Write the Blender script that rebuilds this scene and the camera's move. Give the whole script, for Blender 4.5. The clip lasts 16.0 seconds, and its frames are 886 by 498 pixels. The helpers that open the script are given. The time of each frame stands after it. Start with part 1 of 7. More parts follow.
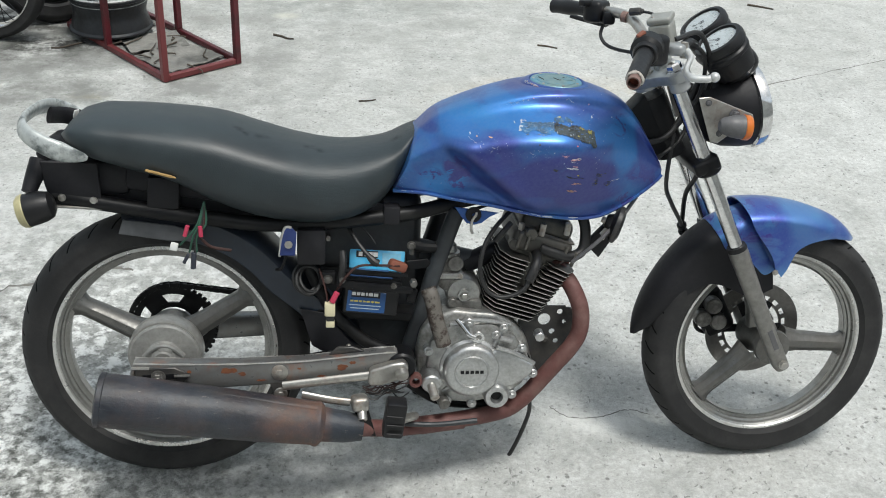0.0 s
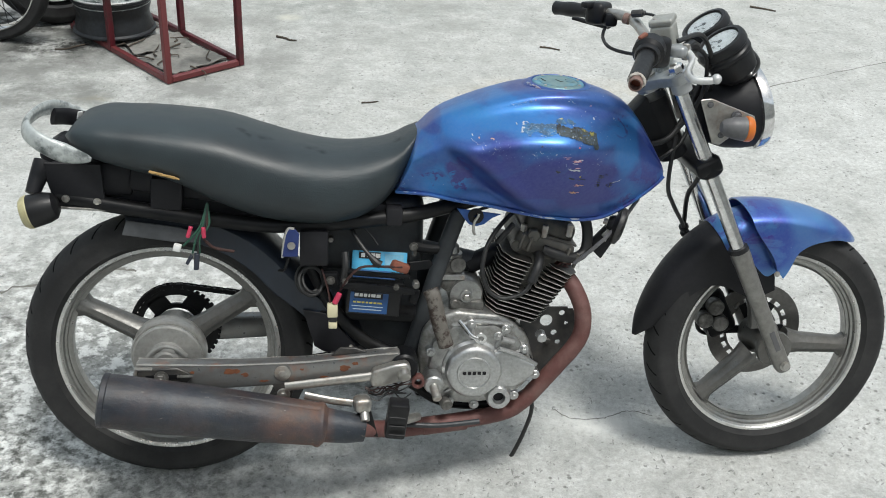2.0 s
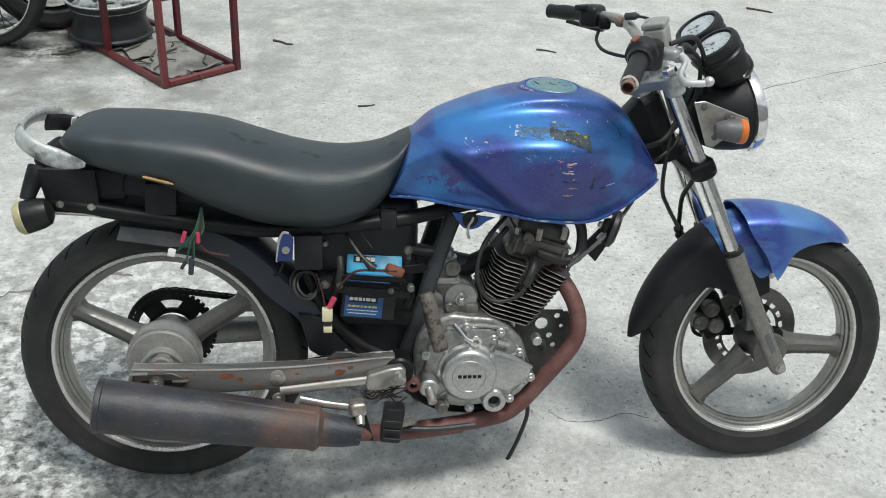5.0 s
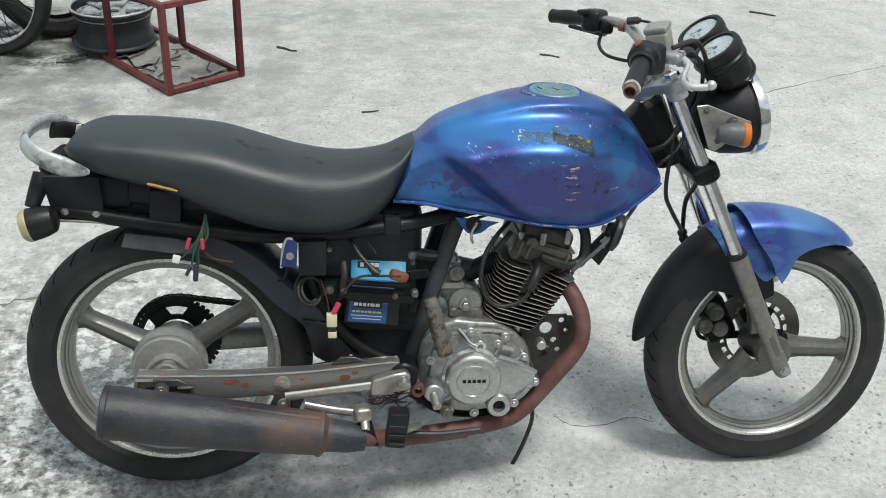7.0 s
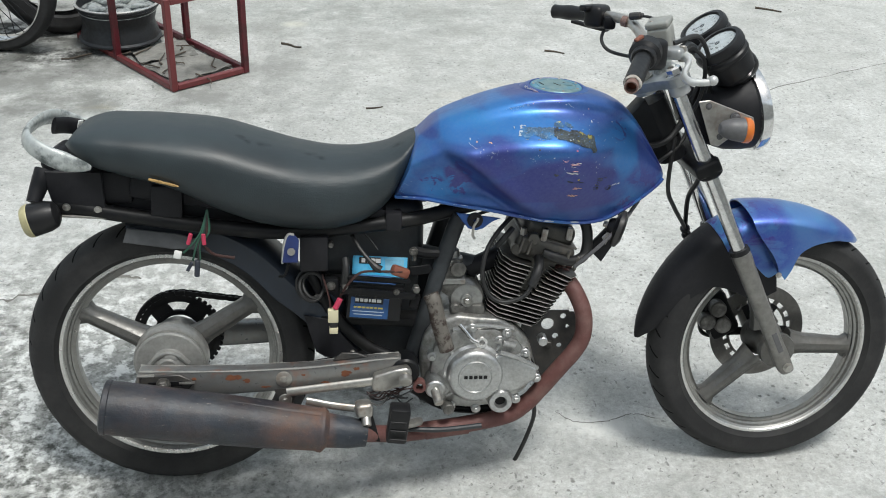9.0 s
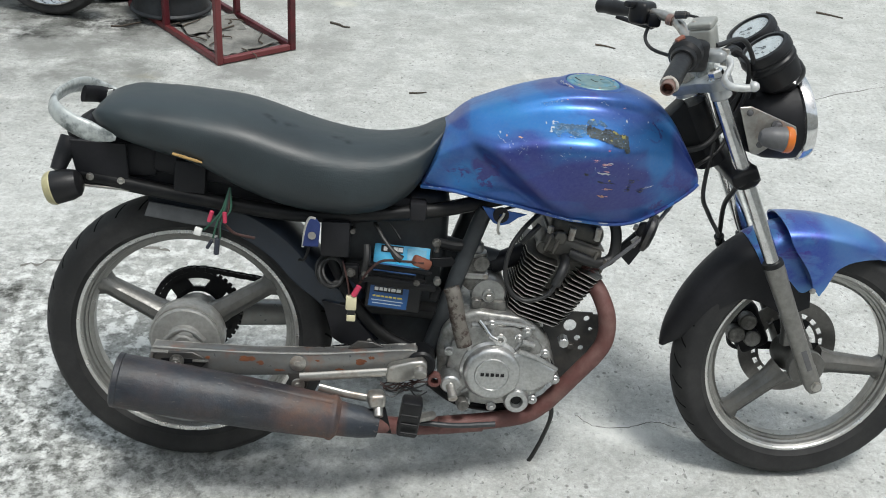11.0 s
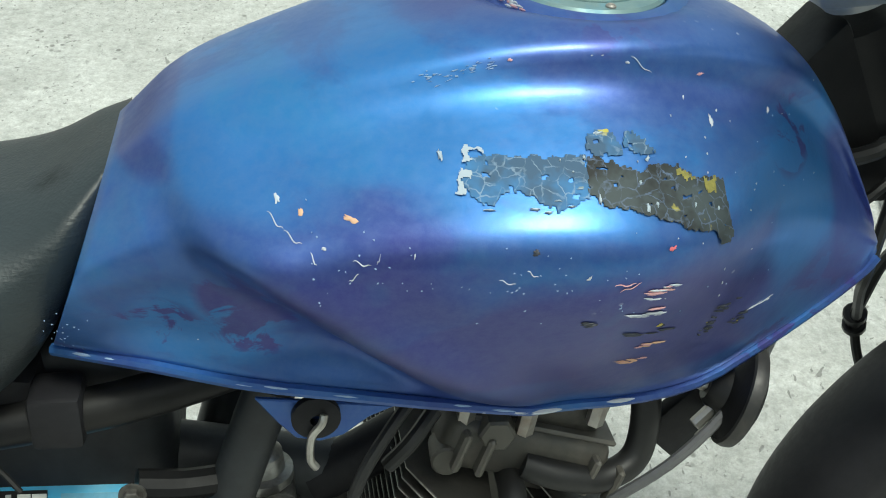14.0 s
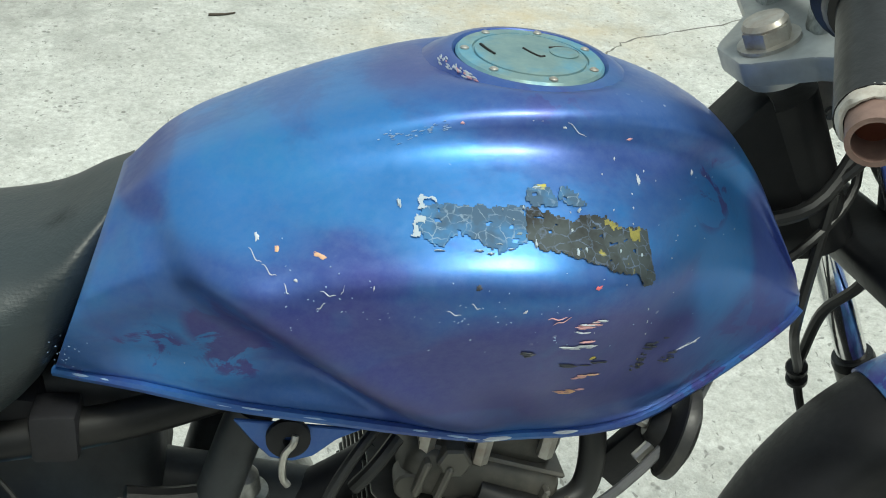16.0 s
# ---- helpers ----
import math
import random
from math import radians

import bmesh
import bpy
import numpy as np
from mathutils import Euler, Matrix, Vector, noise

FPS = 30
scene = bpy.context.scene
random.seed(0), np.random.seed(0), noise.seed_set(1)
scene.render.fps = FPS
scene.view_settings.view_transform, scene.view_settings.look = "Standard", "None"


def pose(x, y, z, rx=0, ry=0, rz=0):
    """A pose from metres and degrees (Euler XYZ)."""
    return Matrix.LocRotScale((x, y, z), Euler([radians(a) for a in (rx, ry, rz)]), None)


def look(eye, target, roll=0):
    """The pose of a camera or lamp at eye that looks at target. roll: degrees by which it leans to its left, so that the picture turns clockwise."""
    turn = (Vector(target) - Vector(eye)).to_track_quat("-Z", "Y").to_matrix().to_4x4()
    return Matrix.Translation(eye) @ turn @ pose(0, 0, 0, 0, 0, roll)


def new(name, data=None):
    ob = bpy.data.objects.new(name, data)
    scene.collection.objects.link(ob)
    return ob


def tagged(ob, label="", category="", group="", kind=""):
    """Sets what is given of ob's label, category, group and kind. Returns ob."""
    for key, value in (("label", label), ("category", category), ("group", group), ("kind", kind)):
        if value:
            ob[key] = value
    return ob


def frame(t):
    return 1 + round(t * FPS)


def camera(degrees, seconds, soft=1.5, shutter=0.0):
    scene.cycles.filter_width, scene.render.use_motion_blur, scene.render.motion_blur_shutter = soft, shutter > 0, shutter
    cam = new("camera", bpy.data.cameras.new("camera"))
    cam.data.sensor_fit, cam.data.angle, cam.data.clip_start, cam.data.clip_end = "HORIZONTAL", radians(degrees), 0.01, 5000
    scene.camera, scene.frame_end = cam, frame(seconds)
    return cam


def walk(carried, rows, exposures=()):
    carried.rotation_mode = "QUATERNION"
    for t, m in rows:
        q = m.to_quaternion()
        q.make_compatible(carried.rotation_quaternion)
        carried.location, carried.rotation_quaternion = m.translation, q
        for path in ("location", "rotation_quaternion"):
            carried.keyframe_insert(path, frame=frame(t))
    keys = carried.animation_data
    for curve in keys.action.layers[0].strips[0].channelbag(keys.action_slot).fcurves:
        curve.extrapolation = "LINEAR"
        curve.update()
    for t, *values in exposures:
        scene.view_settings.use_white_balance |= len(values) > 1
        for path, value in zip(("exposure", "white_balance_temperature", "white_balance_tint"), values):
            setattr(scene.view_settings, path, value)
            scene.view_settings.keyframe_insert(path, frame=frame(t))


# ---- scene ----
cam = camera(45.49, 16.0, soft=1.0)
# seconds, x, y, z, and the turn in degrees
ROWS = [
    (0.0, 0.3512, -1.8675, 1.6810, 59.341, -2.673, -5.640),
    (0.5, 0.3498, -1.8678, 1.6832, 59.441, -2.804, -5.527),
    (1.0, 0.3475, -1.8708, 1.6847, 59.350, -2.989, -5.471),
    (1.5, 0.3493, -1.8704, 1.6840, 59.322, -2.697, -5.482),
    (2.0, 0.3510, -1.8725, 1.6831, 59.421, -2.639, -5.501),
    (2.5, 0.3533, -1.8715, 1.6828, 59.404, -2.628, -5.542),
    (3.0, 0.3566, -1.8730, 1.6830, 59.266, -2.491, -5.322),
    (5.5, 0.3624, -1.8735, 1.6875, 59.684, -2.366, -5.695),
    (6.0, 0.3604, -1.8728, 1.6885, 59.826, -2.312, -5.712),
    (6.5, 0.3610, -1.8764, 1.6888, 59.944, -2.056, -5.714),
    (7.0, 0.3643, -1.8771, 1.6878, 59.842, -1.969, -5.577),
    (7.5, 0.3663, -1.8787, 1.6872, 59.784, -1.888, -5.355),
    (8.0, 0.3701, -1.8782, 1.6851, 59.715, -1.736, -5.318),
    (10.5, 0.4061, -1.8756, 1.6850, 59.550, -2.701, -3.745),
    (11.0, 0.4252, -1.8357, 1.6758, 58.734, -3.686, -1.216),
    (11.5, 0.4311, -1.6640, 1.6489, 57.992, -3.986, -2.141),
    (12.0, 0.4175, -1.4000, 1.6193, 56.363, -4.075, -3.378),
    (12.5, 0.4910, -1.1609, 1.5458, 55.001, -4.594, -3.328),
    (13.0, 0.6060, -0.8088, 1.4028, 51.474, -2.708, -1.886),
    (13.5, 0.6143, -0.5623, 1.2528, 50.328, -1.886, -5.548),
    (14.0, 0.6258, -0.4519, 1.1756, 49.693, -3.877, -8.536),
    (14.5, 0.6389, -0.4625, 1.1944, 50.777, -4.411, -8.816),
    (15.0, 0.6443, -0.5043, 1.2191, 52.473, -4.655, -9.177),
    (15.5, 0.6407, -0.5147, 1.2241, 53.154, -4.768, -9.385),
    (16.0, 0.6359, -0.5316, 1.2158, 53.425, -5.010, -7.823),
]
walk(cam, [(t, pose(x, y, z, rx, ry, rz)) for t, x, y, z, rx, ry, rz in ROWS],
     ((0.0, 0.05, 6380, 8), (3.0, 0.04, 6380, 8), (5.5, 0.01, 6380, 8), (12.5, 0.06, 6330, 8), (13.5, 0.08, 6330, 8), (14.2, 0.17, 6620, -8), (14.6, 0.18, 6620, -10), (15.3, 0.18, 6620, -3), (16.0, 0.16, 6620, -3)))

# ---- world, sun, exposure ----
# a bright, hazy sky: the blue of the clear sky under a thin white overcast
world = bpy.data.worlds.new("sky")
scene.world = world
world.use_nodes = True
wn = world.node_tree
sky = wn.nodes.new("ShaderNodeTexSky")
sky.sky_type = "NISHITA"
sky.sun_disc = False
sky.sun_elevation = radians(71.6)
sky.sun_rotation = radians(143)
sky.air_density, sky.dust_density, sky.ozone_density = 1.0, 5.0, 0.6
haze = wn.nodes.new("ShaderNodeMix")
haze.data_type = "RGBA"
haze.inputs["Factor"].default_value = 0.5
haze.inputs["B"].default_value = (7.6, 8.3, 8.3, 1)
wn.links.new(sky.outputs[0], haze.inputs["A"])
wn.links.new(haze.outputs["Result"], wn.nodes["Background"].inputs[0])
wn.nodes["Background"].inputs[1].default_value = 0.121
sun_data = bpy.data.lights.new("sun", "SUN")
sun_data.energy, sun_data.angle, sun_data.color = 2.45, radians(13), (1.0, 0.98, 0.94)
sun = new("sun", sun_data)
sun.matrix_world = look((0.9, -1.2, 4.5), (0, 0, 0))
scene.view_settings.exposure = 0.0



# ---- helpers of this scene ----
def part(name, bm, material, parent=None, label="", smooth=35, m=None):
    """Links a bmesh as one mesh object under a thing or a part. smooth: edges sharper than this stay sharp."""
    bmesh.ops.recalc_face_normals(bm, faces=bm.faces)
    for e in bm.edges:
        if len(e.link_faces) == 2 and e.calc_face_angle(0) > radians(smooth):
            e.smooth = False
    for f in bm.faces:
        f.smooth = True
    me = bpy.data.meshes.new(name)
    bm.to_mesh(me)
    bm.free()
    me.materials.append(material)
    ob = new(name, me)
    ob.parent = parent
    if m is not None:
        ob.matrix_local = m
    if label:
        tagged(ob, label)
    return ob


def join(*bms):
    out = bms[0]
    for b in bms[1:]:
        me = bpy.data.meshes.new("tmp")
        b.to_mesh(me)
        b.free()
        out.from_mesh(me)
        bpy.data.meshes.remove(me)
    return out


def loft(rings, closed=True, caps=True, loop=False):
    bm = bmesh.new()
    vs = [[bm.verts.new(p) for p in r] for r in rings]
    n = len(rings[0])
    pairs = list(zip(vs, vs[1:])) + ([(vs[-1], vs[0])] if loop else [])
    for a, b in pairs:
        for i in range(n if closed else n - 1):
            bm.faces.new((a[i], a[(i + 1) % n], b[(i + 1) % n], b[i]))
    if caps and not loop:
        bm.faces.new(vs[0])
        bm.faces.new(list(reversed(vs[-1])))
    return bm


def spline(pts, steps=6):
    P = [Vector(p) for p in pts]
    P = [2 * P[0] - P[1]] + P + [2 * P[-1] - P[-2]]
    out = []
    for a, b, c, d in zip(P, P[1:], P[2:], P[3:]):
        for i in range(steps):
            t = i / steps
            out.append(0.5 * (2 * b + (c - a) * t + (2 * a - 5 * b + 4 * c - d) * t * t + (3 * b - a - 3 * c + d) * t ** 3))
    return out + [P[-2]]


def tube(pts, radius, seg=12, steps=6, flat=1.0, up=None, hollow=False):
    """A round bar along points; radius may be a function of 0..1; flat squeezes it across up."""
    pts = spline(pts, steps) if steps else [Vector(p) for p in pts]
    n = len(pts)
    rad = radius if callable(radius) else (lambda s: radius)
    rings, side = [], None
    for i, p in enumerate(pts):
        d = (pts[min(i + 1, n - 1)] - pts[max(i - 1, 0)]).normalized()
        if up is not None:
            side = Vector(up)
        elif side is None:
            side = d.orthogonal().normalized()
        side = (side - side.dot(d) * d).normalized()
        other = d.cross(side)
        r = rad(i / (n - 1))
        rings.append([p + r * (math.cos(a) * side + flat * math.sin(a) * other) for a in np.linspace(0, 2 * math.pi, seg, endpoint=False)])
    if hollow:
        d = (pts[-1] - pts[-2]).normalized()
        c = pts[-1]
        rings.append([c + 0.8 * (p - c) for p in rings[-1]])
        rings.append([c - 0.03 * d + (p - c) for p in rings[-1]])
    return loft(rings)


def lathe(profile, m=Matrix(), seg=40, closed=False):
    """Turns (radius, height) round the local z axis of m."""
    rings = []
    for k in range(seg):
        a = 2 * math.pi * k / seg
        rings.append([m @ Vector((r * math.cos(a), r * math.sin(a), h)) for r, h in profile])
    bm = loft(rings, closed=closed, caps=False, loop=True)
    bmesh.ops.remove_doubles(bm, verts=bm.verts, dist=1e-5)
    return bm


def block(size, m=Matrix(), bevel=0.0, seg=2):
    bm = bmesh.new()
    bmesh.ops.create_cube(bm, size=1, matrix=Matrix.Diagonal((*size, 1)))
    if bevel:
        bmesh.ops.bevel(bm, geom=bm.edges[:], offset=bevel, segments=seg, profile=0.5, affect="EDGES")
    bm.transform(m)
    return bm


def plate(outline, y0, y1, bevel=0.0, seg=2, m=None):
    """A plate with the (x, z) outline, from y0 to y1."""
    bm = bmesh.new()
    f = bm.faces.new([bm.verts.new((x, y0, z)) for x, z in outline])
    r = bmesh.ops.extrude_face_region(bm, geom=[f])
    bmesh.ops.translate(bm, verts=[v for v in r["geom"] if isinstance(v, bmesh.types.BMVert)], vec=(0, y1 - y0, 0))
    if bevel:
        bmesh.ops.bevel(bm, geom=bm.edges[:], offset=bevel, segments=seg, profile=0.5, affect="EDGES")
    if m is not None:
        bm.transform(m)
    return bm


def at(x, y, z, m=Matrix()):
    return Matrix.Translation((x, y, z)) @ m


def along(a, b):
    """The pose at a whose z axis points to b."""
    return Matrix.Translation(a) @ (Vector(b) - Vector(a)).to_track_quat("Z", "Y").to_matrix().to_4x4()


def rod(a, b, r, seg=16, bevel=0.0):
    h = (Vector(b) - Vector(a)).length
    e = min(bevel or 0.15 * r, 0.4 * h)
    return lathe([(0, 0), (r - e, 0), (r, e), (r, h - e), (r - e, h), (0, h)], along(a, b), seg)


def bolt(x, y, z, r=0.006, h=0.006):
    """A hexagonal bolt head on a washer, facing the bike's right side."""
    return join(lathe([(0, 0), (1.35 * r, 0), (1.35 * r, 0.25 * h), (0, 0.25 * h)], at(x, y, z, RIGHT), 16),
                lathe([(0, 0), (r, 0), (r, h * 0.9), (0.85 * r, h), (0, h)], at(x, y, z, RIGHT), 6))


def smoothstep(a, b, x):
    t = min(max((x - a) / (b - a), 0.0), 1.0)
    return t * t * (3 - 2 * t)


def ease(xs, ys, x):
    """A smooth curve through the pairs (xs, ys)."""
    xs, ys = list(xs), list(ys)
    if x <= xs[0]:
        return ys[0]
    if x >= xs[-1]:
        return ys[-1]
    i = max(k for k in range(len(xs) - 1) if xs[k] <= x)
    h = [xs[k + 1] - xs[k] for k in range(len(xs) - 1)]
    d = [(ys[k + 1] - ys[k]) / h[k] for k in range(len(xs) - 1)]

    def slope(k):
        if k == 0:
            return d[0]
        if k == len(xs) - 1:
            return d[-1]
        return (d[k - 1] * h[k] + d[k] * h[k - 1]) / (h[k - 1] + h[k])
    t = (x - xs[i]) / h[i]
    return ((2 * t ** 3 - 3 * t * t + 1) * ys[i] + (t ** 3 - 2 * t * t + t) * h[i] * slope(i)
            + (-2 * t ** 3 + 3 * t * t) * ys[i + 1] + (t ** 3 - t * t) * h[i] * slope(i + 1))


RIGHT = Matrix.Rotation(radians(90), 4, "X")   # local z to -y, the bike's right side


# ---- materials ----
def surface(name, col, rough=0.5, metal=0.0, coat=0.0, spec=0.5):
    m = bpy.data.materials.new(name)
    m.use_nodes = True
    n, l = m.node_tree.nodes, m.node_tree.links
    b = n["Principled BSDF"]
    b.inputs["Base Color"].default_value = (*col, 1)
    b.inputs["Roughness"].default_value = rough
    b.inputs["Metallic"].default_value = metal
    b.inputs["Coat Weight"].default_value = coat
    b.inputs["Specular IOR Level"].default_value = spec
    return m, n, l, b


def place_of(n, l, scale=(1, 1, 1)):
    tc = n.new("ShaderNodeTexCoord")
    mp = n.new("ShaderNodeMapping")
    mp.inputs["Scale"].default_value = scale
    l.new(tc.outputs["Object"], mp.inputs["Vector"])
    return mp.outputs["Vector"]


def noise_of(n, l, vec, scale, detail=4, rough=0.55, lo=0.3, hi=0.7, distort=0.0):
    t = n.new("ShaderNodeTexNoise")
    t.inputs["Scale"].default_value = scale
    t.inputs["Detail"].default_value = detail
    t.inputs["Roughness"].default_value = rough
    t.inputs["Distortion"].default_value = distort
    l.new(vec, t.inputs["Vector"])
    r = n.new("ShaderNodeMapRange")
    r.inputs["From Min"].default_value, r.inputs["From Max"].default_value = lo, hi
    l.new(t.outputs["Fac"], r.inputs["Value"])
    return r.outputs["Result"]


def mix(n, l, fac, a, b, mode="MIX"):
    x = n.new("ShaderNodeMix")
    x.data_type, x.blend_type = "RGBA", mode
    for sock, v in ((x.inputs["Factor"], fac), (x.inputs["A"], a), (x.inputs["B"], b)):
        if isinstance(v, (int, float)):
            sock.default_value = v
        elif isinstance(v, tuple):
            sock.default_value = (*v, 1)
        else:
            l.new(v, sock)
    return x.outputs["Result"]


def calc(n, l, op, a, b=0.0, clamp=False):
    x = n.new("ShaderNodeMath")
    x.operation, x.use_clamp = op, clamp
    for sock, v in ((x.inputs[0], a), (x.inputs[1], b)):
        if isinstance(v, (int, float)):
            sock.default_value = v
        else:
            l.new(v, sock)
    return x.outputs[0]


def bump(n, l, b, height, strength=0.3, distance=0.002):
    x = n.new("ShaderNodeBump")
    x.inputs["Strength"].default_value, x.inputs["Distance"].default_value = strength, distance
    l.new(height, x.inputs["Height"])
    l.new(x.outputs["Normal"], b.inputs["Normal"])


def worn(name, col, dirt, rough=0.5, metal=0.0, grain=60.0, patch=9.0, amount=0.6, lo=0.45, hi=0.7, coat=0.0, relief=0.15, edge=None, spec=0.5):
    """A surface with patches of dirt or wear at one scale, a fine grain at another, and worn edges where edge is a colour."""
    m, n, l, b = surface(name, col, rough, metal, coat, spec)
    v = place_of(n, l)
    patches = calc(n, l, "MULTIPLY", noise_of(n, l, v, patch, 6, 0.65, lo, hi), amount, True)
    fine = noise_of(n, l, v, grain, 4, 0.6, 0.3, 0.75)
    c = mix(n, l, patches, col, dirt)
    c = mix(n, l, calc(n, l, "MULTIPLY", fine, 0.35), c, tuple(0.45 * k for k in dirt))
    if edge:
        g = n.new("ShaderNodeNewGeometry")
        r = n.new("ShaderNodeMapRange")
        r.inputs["From Min"].default_value, r.inputs["From Max"].default_value = 0.52, 0.6
        l.new(g.outputs["Pointiness"], r.inputs["Value"])
        c = mix(n, l, calc(n, l, "MULTIPLY", r.outputs["Result"], 0.7, True), c, edge)
    l.new(c, b.inputs["Base Color"])
    l.new(calc(n, l, "ADD", rough - 0.08, calc(n, l, "MULTIPLY", calc(n, l, "ADD", fine, patches), 0.14), True), b.inputs["Roughness"])
    if metal:
        l.new(calc(n, l, "SUBTRACT", metal, calc(n, l, "MULTIPLY", patches, 0.7 * metal), True), b.inputs["Metallic"])
    bump(n, l, b, fine, relief, 0.001)
    return m


def make_concrete():
    m, n, l, b = surface("worn_concrete", (0.5, 0.5, 0.48), 0.92, spec=0.25)
    v = place_of(n, l)
    big = noise_of(n, l, v, 0.9, 5, 0.6, 0.35, 0.68)
    mid = noise_of(n, l, v, 5.5, 9, 0.72, 0.39, 0.63, 0.6)
    streak = noise_of(n, l, v, 10, 9, 0.74, 0.44, 0.62, 0.8)
    fine = noise_of(n, l, v, 60, 8, 0.8, 0.40, 0.64)
    c = mix(n, l, big, (0.57, 0.578, 0.55), (0.74, 0.75, 0.73))
    c = mix(n, l, calc(n, l, "MULTIPLY", mid, 0.58), c, (0.35, 0.36, 0.345))
    c = mix(n, l, calc(n, l, "MULTIPLY", streak, 0.60), c, (0.74, 0.75, 0.73))
    # small pits and grains
    vo = n.new("ShaderNodeTexVoronoi")
    vo.inputs["Scale"].default_value = 34
    l.new(v, vo.inputs["Vector"])
    r = n.new("ShaderNodeMapRange")
    r.inputs["From Min"].default_value, r.inputs["From Max"].default_value = 0.22, 0.12
    l.new(vo.outputs["Distance"], r.inputs["Value"])
    pits = calc(n, l, "MULTIPLY", r.outputs["Result"], noise_of(n, l, v, 7, 3, 0.6, 0.48, 0.6), True)
    c = mix(n, l, calc(n, l, "MULTIPLY", pits, 0.75), c, (0.13, 0.13, 0.12))
    c = mix(n, l, calc(n, l, "MULTIPLY", fine, 0.55), c, (0.25, 0.25, 0.235))
    # flecks: small hollows where grit broke out
    near = noise_of(n, l, v, 5, 4, 0.6, 0.40, 0.62)
    fa = noise_of(n, l, place_of(n, l, (1, 0.5, 1)), 88, 2, 0.5, 0.665, 0.70, 0.4)
    turned = n.new("ShaderNodeVectorRotate")
    turned.inputs["Angle"].default_value = radians(55)
    l.new(v, turned.inputs["Vector"])
    wide = n.new("ShaderNodeMapping")
    wide.inputs["Scale"].default_value = (1, 0.45, 1)
    l.new(turned.outputs[0], wide.inputs["Vector"])
    fb = noise_of(n, l, wide.outputs["Vector"], 100, 2, 0.5, 0.665, 0.70, 0.4)
    flecks = calc(n, l, "MULTIPLY", calc(n, l, "MAXIMUM", fa, fb), calc(n, l, "ADD", 0.35, near, True), True)
    c = mix(n, l, calc(n, l, "MULTIPLY", flecks, 0.66), c, (0.15, 0.15, 0.14))
    grit = noise_of(n, l, v, 210, 4, 0.7, 0.42, 0.62)
    c = mix(n, l, calc(n, l, "MULTIPLY", grit, 0.22), c, (0.24, 0.24, 0.225))
    # moss, stains and some painted shade, with soft torn outlines, each at its place

    def stain_or_shade(x, y, rx, ry, col, amount, base, scale=9, lo=0.40, hi=0.62):
        s = n.new("ShaderNodeVectorMath")
        s.operation = "SUBTRACT"
        l.new(v, s.inputs[0])
        s.inputs[1].default_value = (x, y, 0)
        d = n.new("ShaderNodeVectorMath")
        d.operation = "DIVIDE"
        l.new(s.outputs[0], d.inputs[0])
        d.inputs[1].default_value = (rx, ry, 1)
        ln = n.new("ShaderNodeVectorMath")
        ln.operation = "LENGTH"
        l.new(d.outputs[0], ln.inputs[0])
        fall = calc(n, l, "SUBTRACT", 1.15, ln.outputs["Value"], True)
        torn = noise_of(n, l, v, scale, 8, 0.72, lo, hi)
        k = calc(n, l, "MULTIPLY", calc(n, l, "MULTIPLY", fall, torn), amount, True)
        return mix(n, l, k, base, col)
    c = stain_or_shade(-0.357, 0.484, 0.50, 0.95, (0.15, 0.16, 0.15), 0.45, c, 8)
    c = stain_or_shade(-0.10, -0.20, 0.45, 0.32, (0.19, 0.195, 0.18), 0.25, c, 13)
    # near-black floor round the wheels behind, then a darker patch below the engine
    c = stain_or_shade(-1.05, 2.98, 0.62, 0.62, (0.035, 0.035, 0.032), 2.6, c, 5)
    c = stain_or_shade(0.62, 0.02, 0.36, 0.20, (0.16, 0.16, 0.145), 0.4, c, 12)
    c = stain_or_shade(1.29, 2.109, 0.55, 0.32, (0.50, 0.42, 0.29), 0.9, c, 4)
    c = stain_or_shade(-0.585, 2.165, 0.085, 0.055, (0.28, 0.25, 0.16), 1.3, c, 9)
    c = stain_or_shade(0.345, 3.362, 0.9, 0.35, (0.27, 0.29, 0.27), 0.9, c, 10)
    c = stain_or_shade(0.162, 3.183, 0.07, 0.05, (0.72, 0.72, 0.62), 2.2, c, 3)
    c = stain_or_shade(1.0, 0.10, 0.16, 0.06, (0.72, 0.72, 0.69), 1.6, c, 5)
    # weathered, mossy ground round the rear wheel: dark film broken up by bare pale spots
    c = stain_or_shade(-0.45, 0.25, 1.00, 1.05, (0.24, 0.245, 0.23), 0.7, c, 7)
    c = stain_or_shade(-0.42, 0.10, 0.80, 0.90, (0.10, 0.105, 0.095), 1.0, c, 34, 0.48, 0.60)
    c = stain_or_shade(-0.35, 0.30, 0.95, 0.95, (0.74, 0.75, 0.73), 1.3, c, 21, 0.48, 0.60)
    c = stain_or_shade(-0.60, -0.10, 0.60, 0.60, (0.06, 0.064, 0.058), 0.8, c, 60, 0.50, 0.60)
    c = stain_or_shade(-0.75, 0.60, 0.30, 0.06, (0.05, 0.052, 0.045), 2.5, c, 14)
    # darker streaky ground below the muffler
    c = stain_or_shade(0.10, -0.25, 0.60, 0.22, (0.15, 0.155, 0.145), 0.4, c, 24)
    # greyer tone over the far yard and round the stand
    c = stain_or_shade(0.5, 3.3, 2.8, 1.3, (0.30, 0.305, 0.285), 0.8, c, 3)
    c = stain_or_shade(-0.80, 2.35, 1.5, 0.95, (0.23, 0.235, 0.22), 1.15, c, 3)
    # shade behind the gap below the engine, painted in as dark ground
    c = stain_or_shade(0.46, 0.30, 0.30, 0.20, (0.10, 0.10, 0.09), 1.3, c, 8)
